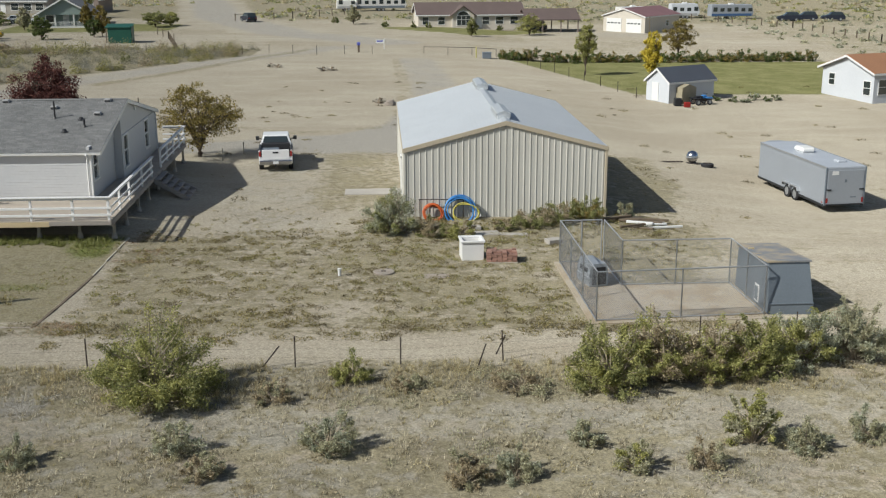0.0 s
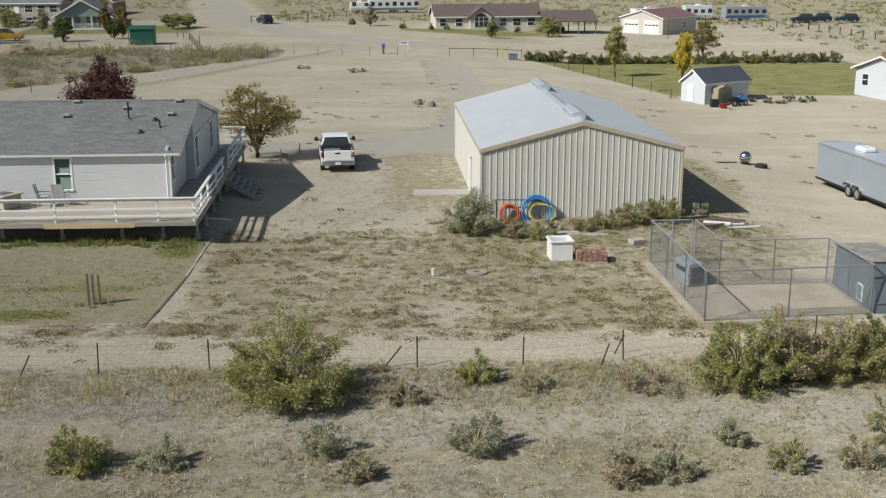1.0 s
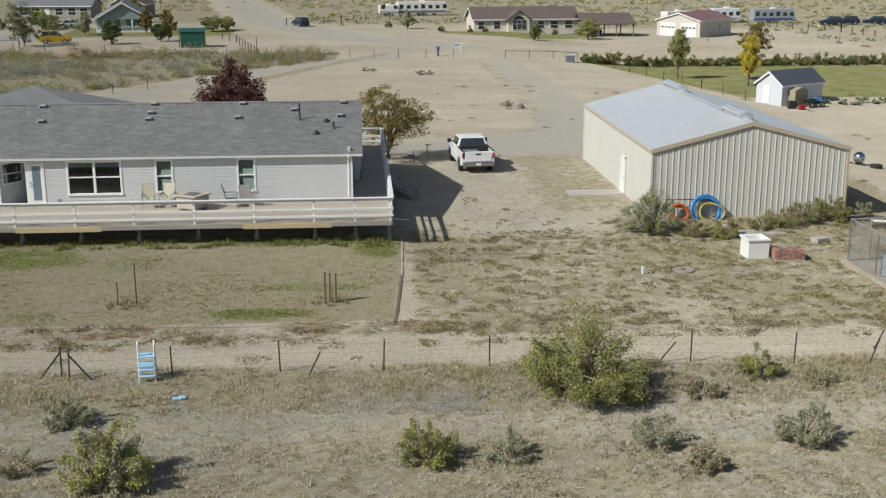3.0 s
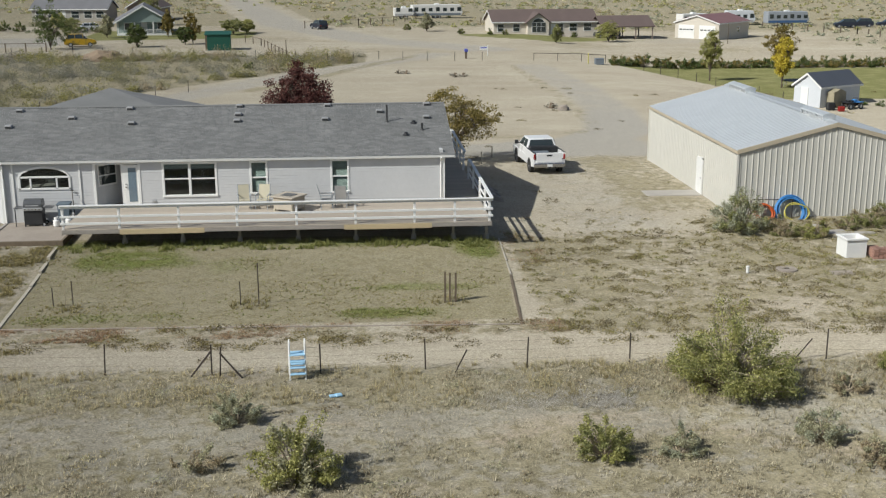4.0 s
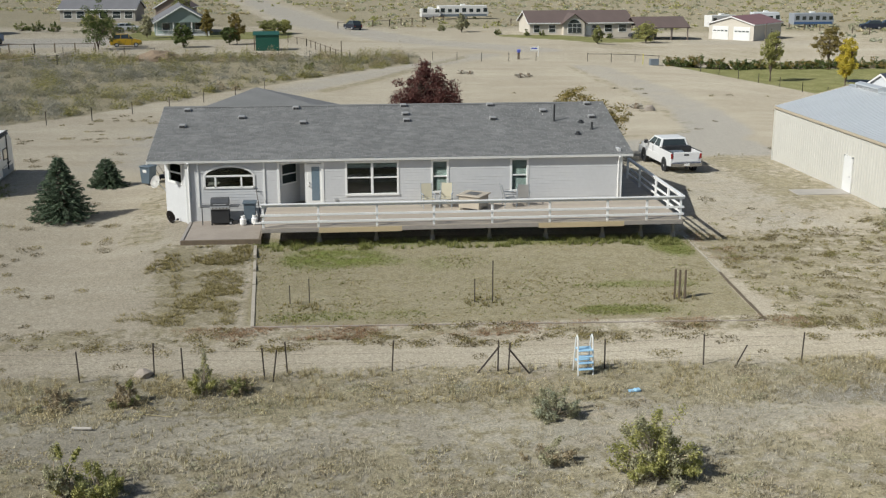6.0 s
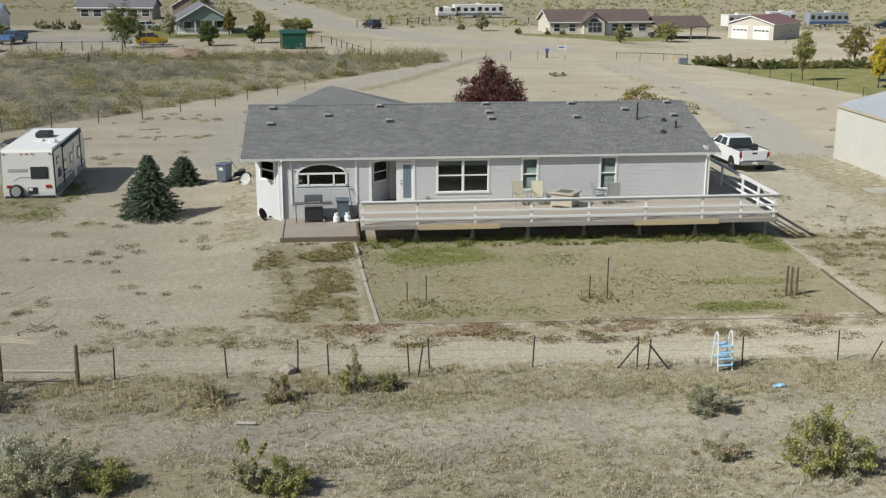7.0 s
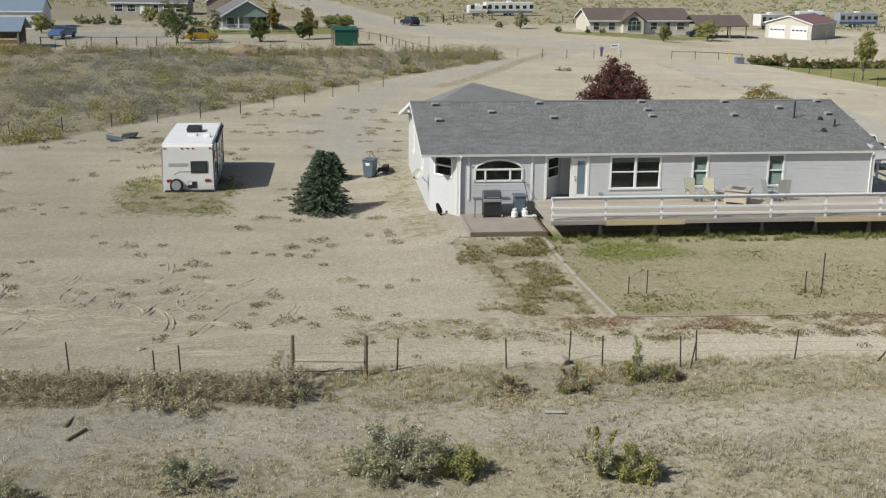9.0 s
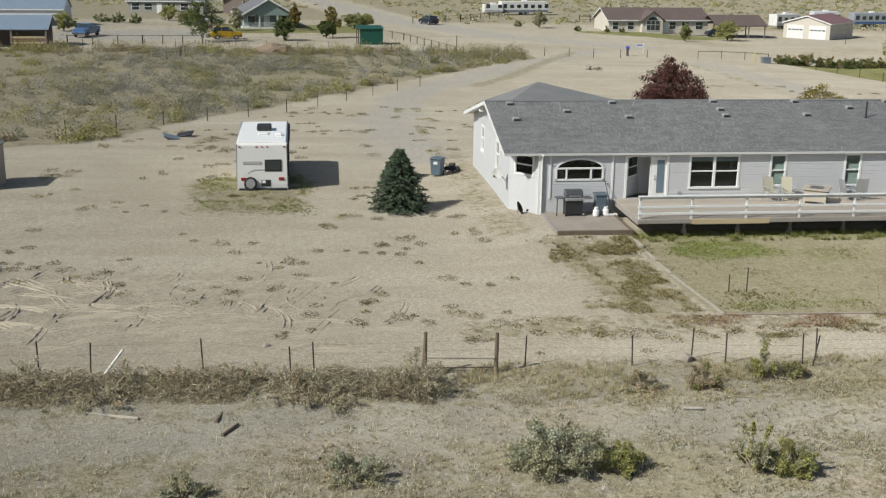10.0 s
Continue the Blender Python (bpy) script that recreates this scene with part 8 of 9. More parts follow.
# ---- across the road ----
M["roof_brown"] = material("brown_shingle", (0.135, 0.10, 0.09), 0.9, vary=0.15, size=2.0)
M["roof_grey"] = material("grey_shingle", (0.16, 0.16, 0.17), 0.9, vary=0.15, size=2.0)
M["roof_slate"] = material("dark_metal_roof", (0.10, 0.11, 0.13), 0.5, 0.2, vary=0.1, size=2.0)
M["roof_rust"] = material("rust_red_roof", (0.34, 0.17, 0.09), 0.85, vary=0.12, size=2.0)
M["roof_blue"] = material("blue_grey_metal_roof", (0.27, 0.34, 0.42), 0.45, 0.3, vary=0.08, size=2.0)
M["roof_red"] = material("dull_red_metal_roof", (0.24, 0.13, 0.13), 0.6, vary=0.1, size=2.0)
M["wall_cream"] = material("cream_stucco", (0.62, 0.57, 0.49), 0.8, vary=0.07, size=2.0)
M["wall_sage"] = material("sage_siding", (0.27, 0.34, 0.32), 0.7, vary=0.07, size=2.0)
M["wall_brown"] = material("brown_siding", (0.25, 0.20, 0.17), 0.8, vary=0.1, size=2.0)
M["wall_white"] = material("white_siding", (0.62, 0.645, 0.675), 0.6, vary=0.05, size=2.0)
M["wall_taupe"] = material("taupe_siding", (0.36, 0.34, 0.30), 0.75, vary=0.08, size=2.0)
M["green_steel"] = material("green_steel", (0.012, 0.085, 0.058), 0.5, vary=0.12, size=1.0)


def gable_house(name, x, y, turn, L, W, wall, rise, wmat, rmat, label, windows=(), doors=(), over=0.4, category="house"):
    """A gabled building, ridge along local x: south wall at -W/2. windows and doors: (side, u, z, w, h); side s, n, e or w."""
    g = ground_z(x, y)
    t = thing(name, x, y, g, label, category, turn=turn)
    part("wall", prism([(-W / 2, -0.4), (W / 2, -0.4), (W / 2, wall), (0, wall + rise), (-W / 2, wall)], -L / 2, L / 2), wmat, t)
    k = rise / (W / 2)
    bm = bmesh.new()
    for s in (-1, 1):
        slab(bm, [(-L / 2 - over, s * (W / 2 + over), wall - k * over + 0.16), (L / 2 + over, s * (W / 2 + over), wall - k * over + 0.16), (L / 2 + over, 0, wall + rise + 0.16), (-L / 2 - over, 0, wall + rise + 0.16)], 0.15)
    bmesh.ops.recalc_face_normals(bm, faces=bm.faces)
    roof = part("roof", bm, rmat, t)
    for s in (-1, 1):
        part("fascia", boxed(-L / 2 - over, s * (W / 2 + over) - 0.03, wall - k * over - 0.06, L / 2 + over, s * (W / 2 + over) + 0.03, wall - k * over + 0.13), M["white"], roof)
        for e in (-1, 1):
            xx = e * (L / 2 + over)
            b2 = slab(bmesh.new(), [(xx - 0.03, s * (W / 2 + over), wall - k * over + 0.12), (xx + 0.03, s * (W / 2 + over), wall - k * over + 0.12), (xx + 0.03, 0, wall + rise + 0.12), (xx - 0.03, 0, wall + rise + 0.12)], 0.2)
            bmesh.ops.recalc_face_normals(b2, faces=b2.faces)
            part("rake_board", b2, M["white"], roof)

    def face(side, u0, u1, z0, z1, d0, d1):
        if side in "sn":
            q = -1 if side == "s" else 1
            a, c = sorted((q * (W / 2 + d0), q * (W / 2 + d1)))
            return boxed(u0, a, z0, u1, c, z1)
        q = -1 if side == "w" else 1
        a, c = sorted((q * (L / 2 + d0), q * (L / 2 + d1)))
        return boxed(a, u0, z0, c, u1, z1)
    for side, u, z, w, h in windows:
        f = part("window", face(side, u - w / 2 - 0.08, u + w / 2 + 0.08, z - 0.08, z + h + 0.08, -0.02, 0.05), M["white"], t)
        part("pane", face(side, u - w / 2, u + w / 2, z, z + h / 2 - 0.03, 0.045, 0.06), M["glass"], f)
        part("pane", face(side, u - w / 2, u + w / 2, z + h / 2 + 0.03, z + h, 0.045, 0.06), M["glass"], f)
    for side, u, z, w, h in doors:
        part("door", face(side, u - w / 2, u + w / 2, z, z + h, -0.02, 0.06), M["white"], t)
    return t


# brown-roofed ranch house with a gabled porch bay and a carport
h = gable_house("house", 16.3, 205.2, 3.5, 18.5, 8.5, 2.35, 1.75, M["wall_cream"], M["roof_brown"], "cream ranch house with a brown roof behind a lawn",
                [("s", -8.0, 0.7, 1.0, 1.2), ("s", -5.2, 0.7, 1.1, 1.2), ("s", 2.6, 0.7, 1.1, 1.2), ("s", 5.0, 0.7, 1.3, 1.2), ("s", 7.6, 0.7, 1.3, 1.2)], [("s", 1.4, 0.1, 0.95, 2.0)])
b = bmesh.new()
bay = part("bay", prism([(-3.4, -0.3), (0.4, -0.3), (0.4, 2.35), (-1.5, 3.75), (-3.4, 2.35)], -5.3, -3.0, "y"), M["wall_cream"], h)
for s in (-1, 1):
    b2 = slab(bmesh.new(), [(-1.5 + s * 2.35, -5.7, 2.2), (-1.5 + s * 2.35, -1.5, 2.2), (-1.5, -1.5, 3.95), (-1.5, -5.7, 3.95)], 0.14)
    bmesh.ops.recalc_face_normals(b2, faces=b2.faces)
    part("bay_roof", b2, M["roof_brown"], bay)
win = part("arched_window", prism([(-2.7, 0.5), (-0.3, 0.5), (-0.3, 2.2), (-0.75, 2.85), (-1.5, 3.1), (-2.25, 2.85), (-2.7, 2.2)], -5.36, -5.29, "y"), M["white"], h, "tall white arched window")
for a in (-2.6, -1.8, -1.0):
    part("pane", boxed(a, -5.39, 0.6, a + 0.7, -5.35, 1.5), M["glass"], win)
    part("pane", boxed(a, -5.39, 1.58, a + 0.7, -5.35, 2.2), M["glass"], win)
part("pane", prism([(-2.5, 2.28), (-0.5, 2.28), (-0.8, 2.72), (-1.5, 2.95), (-2.2, 2.72)], -5.39, -5.35, "y"), M["glass"], win)
cp = thing("carport", 30.3, 200.8, ground_z(30, 200), "open carport with a brown roof beside the ranch house", "carport", turn=3.5)
for s in (-1, 1):
    b2 = slab(bmesh.new(), [(-5.0, s * 4.2, 2.25), (4.6, s * 4.2, 2.25), (4.6, 0, 3.9), (-5.0, 0, 3.9)], 0.16)
    bmesh.ops.recalc_face_normals(b2, faces=b2.faces)
    part("roof", b2, M["roof_brown"], cp)
part("gable", prism([(-4.0, 2.2), (4.0, 2.2), (0, 3.72)], 4.2, 4.3), M["wall_taupe"], cp)
for px in (-2.0, 1.2, 4.2):
    for py in (-3.9, 3.9):
        part("post", boxed(px - 0.09, py - 0.09, -0.2, px + 0.09, py + 0.09, 2.2), M["wall_brown"], cp)

# twin-door garage
g = gable_house("garage", 46.9, 202.2, 44, 11.0, 8.6, 2.75, 1.25, M["wall_cream"], M["roof_red"], "cream metal garage with two white roller doors", [("s", 1.5, 1.0, 0.8, 0.9)], [], 0.25, "garage")
for u in (-2.05, 2.05):
    d = part("garage_door", boxed(-5.56, u - 1.55, 0.0, -5.48, u + 1.55, 2.35), M["white"], g, "white sectional garage door")
    for k in range(1, 4):
        part("door_groove", boxed(-5.575, u - 1.55, 0.58 * k, -5.555, u + 1.55, 0.58 * k + 0.03), M["rvskin"], d)
    for k in range(4):
        part("pane", boxed(-5.58, u - 1.35 + 0.72 * k, 1.45, -5.56, u - 0.85 + 0.72 * k, 1.65), M["glass"], d)

# green house with a gabled porch
g = gable_house("house", -53.2, 204.5, 99, 11, 9.0, 2.3, 2.5, M["wall_sage"], M["roof_grey"], "sage-green house with a white-railed gabled porch", [("n", 3.0, 0.8, 1.0, 1.2), ("n", -2.0, 0.8, 1.0, 1.2)], (), 0.45)
part("porch_gable", prism([(-4.6, 2.2), (4.6, 2.2), (0, 4.75)], -8.3, -5.5), M["wall_sage"], g)
part("porch_floor", boxed(-8.3, -4.4, -0.3, -5.5, 4.4, 0.25), M["white"], g)
for s in (-1, 1):
    b2 = slab(bmesh.new(), [(-8.7, s * 5.0, 2.12), (-5.2, s * 5.0, 2.12), (-5.2, 0, 4.98), (-8.7, 0, 4.98)], 0.16)
    bmesh.ops.recalc_face_normals(b2, faces=b2.faces)
    part("porch_roof", b2, M["roof_grey"], g)
    b2 = slab(bmesh.new(), [(-8.76, s * 5.0, 2.14), (-8.69, s * 5.0, 2.14), (-8.69, 0, 5.0), (-8.76, 0, 5.0)], 0.26)
    bmesh.ops.recalc_face_normals(b2, faces=b2.faces)
    part("porch_rake", b2, M["white"], g)
for u in (-4.2, -1.5, 1.5, 4.2):
    part("porch_post", boxed(-8.3, u - 0.11, 0.2, -8.08, u + 0.11, 2.25), M["white"], g)
for a, c in ((-4.2, -1.5), (1.5, 4.2), (-1.5, 1.5)):
    part("porch_rail", boxed(-8.22, a, 0.95, -8.14, c, 1.03), M["white"], g)
    k = a
    while k < c:
        part("baluster", boxed(-8.2, k, 0.25, -8.16, k + 0.05, 0.97), M["white"], g)
        k += 0.2
for u in (-2.8, 2.6):
    f = part("window", boxed(-5.58, u - 0.7, 0.75, -5.48, u + 0.7, 2.05), M["white"], g)
    part("pane", boxed(-5.6, u - 0.6, 0.85, -5.57, u + 0.6, 1.95), M["glass"], f)
part("door", boxed(-5.58, -0.5, 0.25, -5.48, 0.5, 2.15), M["white"], g)

gable_house("house", -73.6, 242.5, -4, 15, 8, 2.5, 1.6, M["wall_taupe"], M["roof_grey"], "long taupe house with a grey roof and white windows", [("s", u, 0.7, 1.5, 1.3) for u in (-5.9, -3.4, 1.2, 3.8, 6.2)], [("s", -1.2, 0.0, 1.0, 2.0)])
gable_house("house", -58.8, 243.0, 85, 9, 6.5, 2.8, 1.9, M["wall_brown"], M["roof_brown"], "reddish-brown gabled house beyond the taupe one", [("n", 0, 0.9, 1.4, 1.6), ("w", -1.4, 1.0, 1.4, 1.5)], ())
gable_house("house", 54.4, 114.2, 17.7, 15, 7.6, 2.9, 1.35, M["wall_white"], M["roof_rust"], "white house with a rust-red roof beside the lawn", [("w", 2.3, 1.2, 0.8, 1.1), ("s", -6.3, 0.8, 1.2, 1.4), ("s", -2.0, 0.8, 1.2, 1.4), ("w", -2.9, 0.7, 0.9, 1.3)], ())
sh = gable_house("shed", 30.2, 111.7, 28, 5.9, 3.3, 2.0, 1.15, M["wall_white"], M["roof_slate"], "white garden shed with a dark roof beside the lawn", (), [("w", 0.3, 0.05, 0.9, 1.8)], 0.2, "shed")
part("wire_arbour", prism([(-2.1, 0.0), (-0.3, 0.0), (-0.3, 1.5), (-1.2, 1.8), (-2.1, 1.5)], -2.6, -1.75, "y"), M["hay"], sh, "straw-coloured arbour against the shed")
gable_house("barn", -92.0, 201.0, 3, 13, 9, 2.9, 1.9, M["wall_white"], M["roof_blue"], "pale metal barn with a blue-grey roof", (), (), 0.2, "barn")
ls = thing("open_stable", -86.5, 161.6, ground_z(-86, 161), "open stable with a blue-grey metal roof and plank walls", "stable", turn=3)
for s in (-1, 1):
    b2 = slab(bmesh.new(), [(-7, s * 4.0, 2.4), (7, s * 4.0, 2.4), (7, 0, 4.0), (-7, 0, 4.0)], 0.12)
    bmesh.ops.recalc_face_normals(b2, faces=b2.faces)
    part("roof", b2, M["roof_blue"], ls)
part("back_wall", boxed(-6.8, 1.5, -0.2, 6.6, 1.7, 2.8), M["wall_brown"], ls)
for px in (-6.6, -2.2, 2.2, 6.6):
    part("post", boxed(px - 0.1, -3.9, -0.2, px + 0.1, -3.7, 2.5), M["wall_brown"], ls)
for px in (-6.6, 2.2):
    for k in range(4):
        part("plank", boxed(px, -3.85, 0.15 + 0.35 * k, px + 4.4, -3.8, 0.40 + 0.35 * k), M["newrim"] if k % 2 else M["brick"], ls)

sd = thing("loafing_shed", -36.4, 167.1, ground_z(-36.4, 167), "green steel animal shelter open on one side", "animal shelter", turn=4)
part("back_wall", boxed(-1.65, -1.2, -0.1, 1.65, -1.1, 2.25), M["green_steel"], sd)
part("side_wall", boxed(1.55, -1.2, -0.1, 1.65, 1.6, 2.4), M["green_steel"], sd)
b2 = slab(bmesh.new(), [(-2.0, -1.35, 2.3), (1.75, -1.35, 2.3), (1.75, 1.8, 2.6), (-2.0, 1.8, 2.6)], 0.08)
part("roof", b2, M["green_steel"], sd)
for px in (-1.85, -1.6):
    part("post", boxed(px - 0.06, 1.4, -0.1, px + 0.06, 1.55, 2.5), M["wood"], sd)
part("post", boxed(-1.9, -1.25, -0.1, -1.78, -1.13, 2.3), M["wood"], sd)


def simple_car(x, y, turn, paint, label, name="car", tall=0.0, category="car"):
    """A small far-off car: body, cabin with glass all round, wheels and lamps. Nose along +y."""
    t = thing(name, x, y, ground_z(x, y), label, category, turn=turn)
    low = loft(None, [[(-0.85, yy, zl), (0.85, yy, zl), (0.82, yy, zh), (-0.82, yy, zh)] for yy, zl, zh in ((-2.25, 0.45, 0.85), (-2.1, 0.3, 0.98 + tall * 0.6), (-0.9, 0.28, 1.0 + tall * 0.6), (1.0, 0.28, 0.98 + tall * 0.5), (2.1, 0.3, 0.82 + tall * 0.4), (2.3, 0.45, 0.7))])
    part("body", low, paint, t)
    cab = loft(None, [[(-0.78, -1.9 + 0.5 * k, 0), (0.78, -1.9 + 0.5 * k, 0), (0.78, 1.1 - 0.45 * k, 0), (-0.78, 1.1 - 0.45 * k, 0)] for k in (0, 1)])
    cab.free()
    z0, z1 = 0.96 + tall * 0.55, 1.45 + tall
    b2 = loft(None, [[(-0.8, -2.0, z0), (0.8, -2.0, z0), (0.8, 1.1, z0), (-0.8, 1.1, z0)], [(-0.66, -1.6, z1 - 0.04), (0.66, -1.6, z1 - 0.04), (0.66, 0.3, z1 - 0.04), (-0.66, 0.3, z1 - 0.04)]])
    part("glasshouse", b2, M["glass"], t, "dark car windows")
    part("roof", boxed(-0.66, -1.62, z1 - 0.05, 0.66, 0.32, z1, bevel=0.02), paint, t)
    for s in (-1, 1):
        for yy in (-1.35, 1.4):
            wheel(t, pose(s * 0.78, yy, 0.33), 0.33, 0.2)
        part("tail_light", boxed(s * 0.68 - 0.12, -2.28, 0.62, s * 0.68 + 0.12, -2.18, 0.82), M["red"], t)
        part("headlight", boxed(s * 0.62 - 0.14, 2.2, 0.6, s * 0.62 + 0.14, 2.29, 0.74), M["chrome"], t)
        for yy in (-1.75, -0.7, 0.45):
            part("pillar", boxed(s * 0.73 - 0.05, yy - 0.04, z0 - 0.02, s * 0.73 + 0.05, yy + 0.04, z1 - 0.05), paint, t)
    return t


M["paint_black"] = material("dark_car_paint", (0.025, 0.03, 0.045), 0.25, vary=0.05, size=1.0)
M["paint_yellow"] = material("yellow_car_paint", (0.55, 0.34, 0.02), 0.4, vary=0.2, size=0.7, second=(0.12, 0.10, 0.03))
M["paint_blue"] = material("blue_car_paint", (0.06, 0.13, 0.27), 0.3, vary=0.05, size=1.0)
simple_car(-23.3, 213.6, 25, M["paint_black"], "dark blue hatchback standing on the dirt road", tall=0.15)
simple_car(-57.4, 173.8, -78, M["paint_yellow"], "yellow and black off-road wagon parked by the pen", "off_road_wagon", 0.4, "off-road wagon")
simple_car(-62.8, 208.5, -70, M["carwhite"], "white car parked before the taupe house")
pickup_truck(-78.2, 178.0, 168, M["paint_blue"], "blue pickup truck parked on the gravel yard", bed_box=False)


def long_trailer(x, y, turn, L, label, mat, band, name="travel_trailer", h=2.9):
    t = thing(name, x, y, ground_z(x, y), label, "travel trailer", turn=turn)
    b2 = prism([(-L / 2, 0.6), (L / 2 - 0.4, 0.6), (L / 2, 1.2), (L / 2 - 0.5, h), (-L / 2, h)], -1.2, 1.2, "y")
    bmesh.ops.bevel(b2, geom=list(b2.edges), offset=0.06, segments=1, affect="EDGES", profile=0.6)
    part("body", b2, mat, t)
    part("stripe", boxed(-L / 2 + 0.1, -1.215, 0.7, L / 2 - 0.5, -1.19, 1.15), band, t)
    n = int(L / 1.5)
    for i in range(n):
        u = -L / 2 + 0.8 + i * (L - 1.6) / max(1, n - 1)
        part("window", boxed(u - 0.42, -1.225, 1.55, u + 0.42, -1.19, 2.25 if i % 3 else 2.4), M["glass"], t)
    part("roof_unit", boxed(-0.5, -0.4, h, 0.5, 0.4, h + 0.3, bevel=0.05), M["white"], t)
    for s in (-1, 1):
        for yy in (-0.5, 0.4):
            wheel(t, pose(yy, s * 1.05, 0.36, 0, 0, 90), 0.36, 0.2)
    part("hitch", boxed(L / 2 - 0.2, -0.1, 0.5, L / 2 + 1.0, 0.1, 0.62), M["black"], t)
    return t


long_trailer(1.0, 248.6, 8, 11.0, "long white travel trailer with dark stripes by a fence", M["rvskin"], M["slate"])
long_trailer(-6.2, 246.5, 5, 4.2, "small white trailer parked behind a longer one", M["rvskin"], M["swoosh"], h=2.3)
long_trailer(72.5, 233.5, 4, 9.0, "blue and silver motor coach parked on sand", M["silver"], M["paint_blue"], "motor_coach")
long_trailer(63.5, 236.0, 0, 6.0, "pale box trailer parked behind a motor coach", M["wall_white"], M["swoosh"], "box_trailer", 3.0)
long_trailer(50.5, 226.0, 20, 6.5, "white camper parked behind the garage", M["rvskin"], M["swoosh"])
for x, y in ((82, 226), (86, 227.5), (91, 226)):
    simple_car(x, y, 80, M["paint_black"], "dark old vehicle parked on sand", tall=0.3)
simple_car(27.5, 200.6, 95, M["paint_black"], "dark car parked under the carport", tall=0.3)

# quad bike and a red fuel can by the shed
q = thing("quad_bike", 31.4, 108.3, ground_z(31.4, 108.3), "blue and black quad bike parked beside the shed", "quad bike", turn=-70)
part("seat", boxed(-0.2, -0.7, 0.7, 0.2, 0.1, 0.85, bevel=0.05), M["black"], q)
part("tank", boxed(-0.22, 0.05, 0.6, 0.22, 0.5, 0.92, bevel=0.06), M["blue"], q)
for yy in (-0.65, 0.65):
    part("mudguard", boxed(-0.55, yy - 0.35, 0.62, 0.55, yy + 0.35, 0.70, bevel=0.03), M["blue"] if yy > 0 else M["black"], q)
    for s in (-1, 1):
        wheel(q, pose(s * 0.48, yy, 0.28), 0.28, 0.22)
part("handlebar", tubed((-0.4, 0.45, 1.05), (0.4, 0.45, 1.05), 0.02), M["black"], q)
part("chassis", boxed(-0.15, -0.8, 0.3, 0.15, 0.8, 0.62), M["darksteel"], q)
fc = thing("fuel_can", 29.6, 106.6, ground_z(29.6, 106.6), "red plastic fuel can on the sand", "fuel can")
part("body", boxed(-0.3, -0.2, 0, 0.3, 0.2, 0.5, bevel=0.05), M["red"], fc)
part("spout", tubed((0.2, 0, 0.45), (0.32, 0, 0.65), 0.03), M["black"], fc)
bt = thing("engine_block", 28.9, 107.5, ground_z(28.9, 107.5), "black machine part standing beside the shed", "machine part")
part("block", boxed(-0.35, -0.3, 0, 0.35, 0.3, 0.75, bevel=0.06), M["black"], bt)
part("pulley", tubed((0.35, 0, 0.4), (0.45, 0, 0.4), 0.18, n=14), M["darksteel"], bt)
for i, (x, y, s) in enumerate(((35.0, 109.8, 0.7), (36.2, 109.5, 0.8), (37.4, 111.0, 1.0), (38.6, 110.2, 0.7), (39.6, 110.8, 0.8), (33.6, 110.6, 0.7))):
    shrub(x, y, s * 0.8, s * 1.3, mm(("leaf_silver", "leaf_green")), "low grey-green garden shrub on sand", 450 + i, 16, 24, 0.1, group="garden shrubs by the shed")
for i, (x, y, s) in enumerate(((-7.4, 209.5, 1.3), (1.5, 199.5, 1.1), (6.4, 198.0, 1.0), (9.0, 197.5, 0.9), (21.5, 199.6, 1.0), (-30.0, 139.5, 1.0))):
    shrub(x, y, s, s * 1.2, mm(("leaf_deep", "leaf_green")), "rounded dark green garden shrub", 470 + i, 30, 50, 0.08, group="garden shrubs across the road")
for i, (x, y, w) in enumerate(((-81.5, 210.5, 3.0), (-78.5, 209.0, 2.6), (-75.4, 207.5, 2.4), (-64.5, 201.5, 4.0), (-61.0, 203.5, 3.0))):
    shrub(x, y, 1.9, w, mm(("leaf_green", "leaf_deep")), "dark green garden shrub beside the gravel yard", 480 + i, 34, 50, 0.10, group="garden shrubs across the road")
tr = thing("trampoline", 32.3, 124.6, ground_z(32.3, 124.6), "dark trampoline standing on the lawn", "trampoline")
part("mat", tubed((0, 0, 0.72), (0, 0, 0.76), 1.7, n=28), M["black"], tr)
for k in range(6):
    a = k * math.pi / 3
    part("leg", tubed((1.6 * math.cos(a), 1.6 * math.sin(a), 0), (1.6 * math.cos(a), 1.6 * math.sin(a), 0.74), 0.03), M["steel"], tr)


# ---- fences, poles and litter far off ----
def post_row(pts, gap, h, label, name="fence", r=0.05, rails=(), mat="wood", wires=True):
    f = thing(name, *pts[0], ground_z(*pts[0]), label, "fence")
    prev = None
    for (x0, y0), (x1, y1) in zip(pts, pts[1:]):
        L = math.hypot(x1 - x0, y1 - y0)
        n = max(1, round(L / gap))
        for i in range(n + 1):
            x, y = x0 + (x1 - x0) * i / n, y0 + (y1 - y0) * i / n
            z = ground_z(x, y)
            wpart("post", boxed(x - r, y - r, z - 0.1, x + r, y + r, z + h), M[mat], f)
            if prev and prev != (x, y, z):
                for q in rails:
                    wpart("rail", tubed((prev[0], prev[1], prev[2] + q), (x, y, z + q), 0.035, n=4), M[mat], f)
            prev = (x, y, z)
    return f


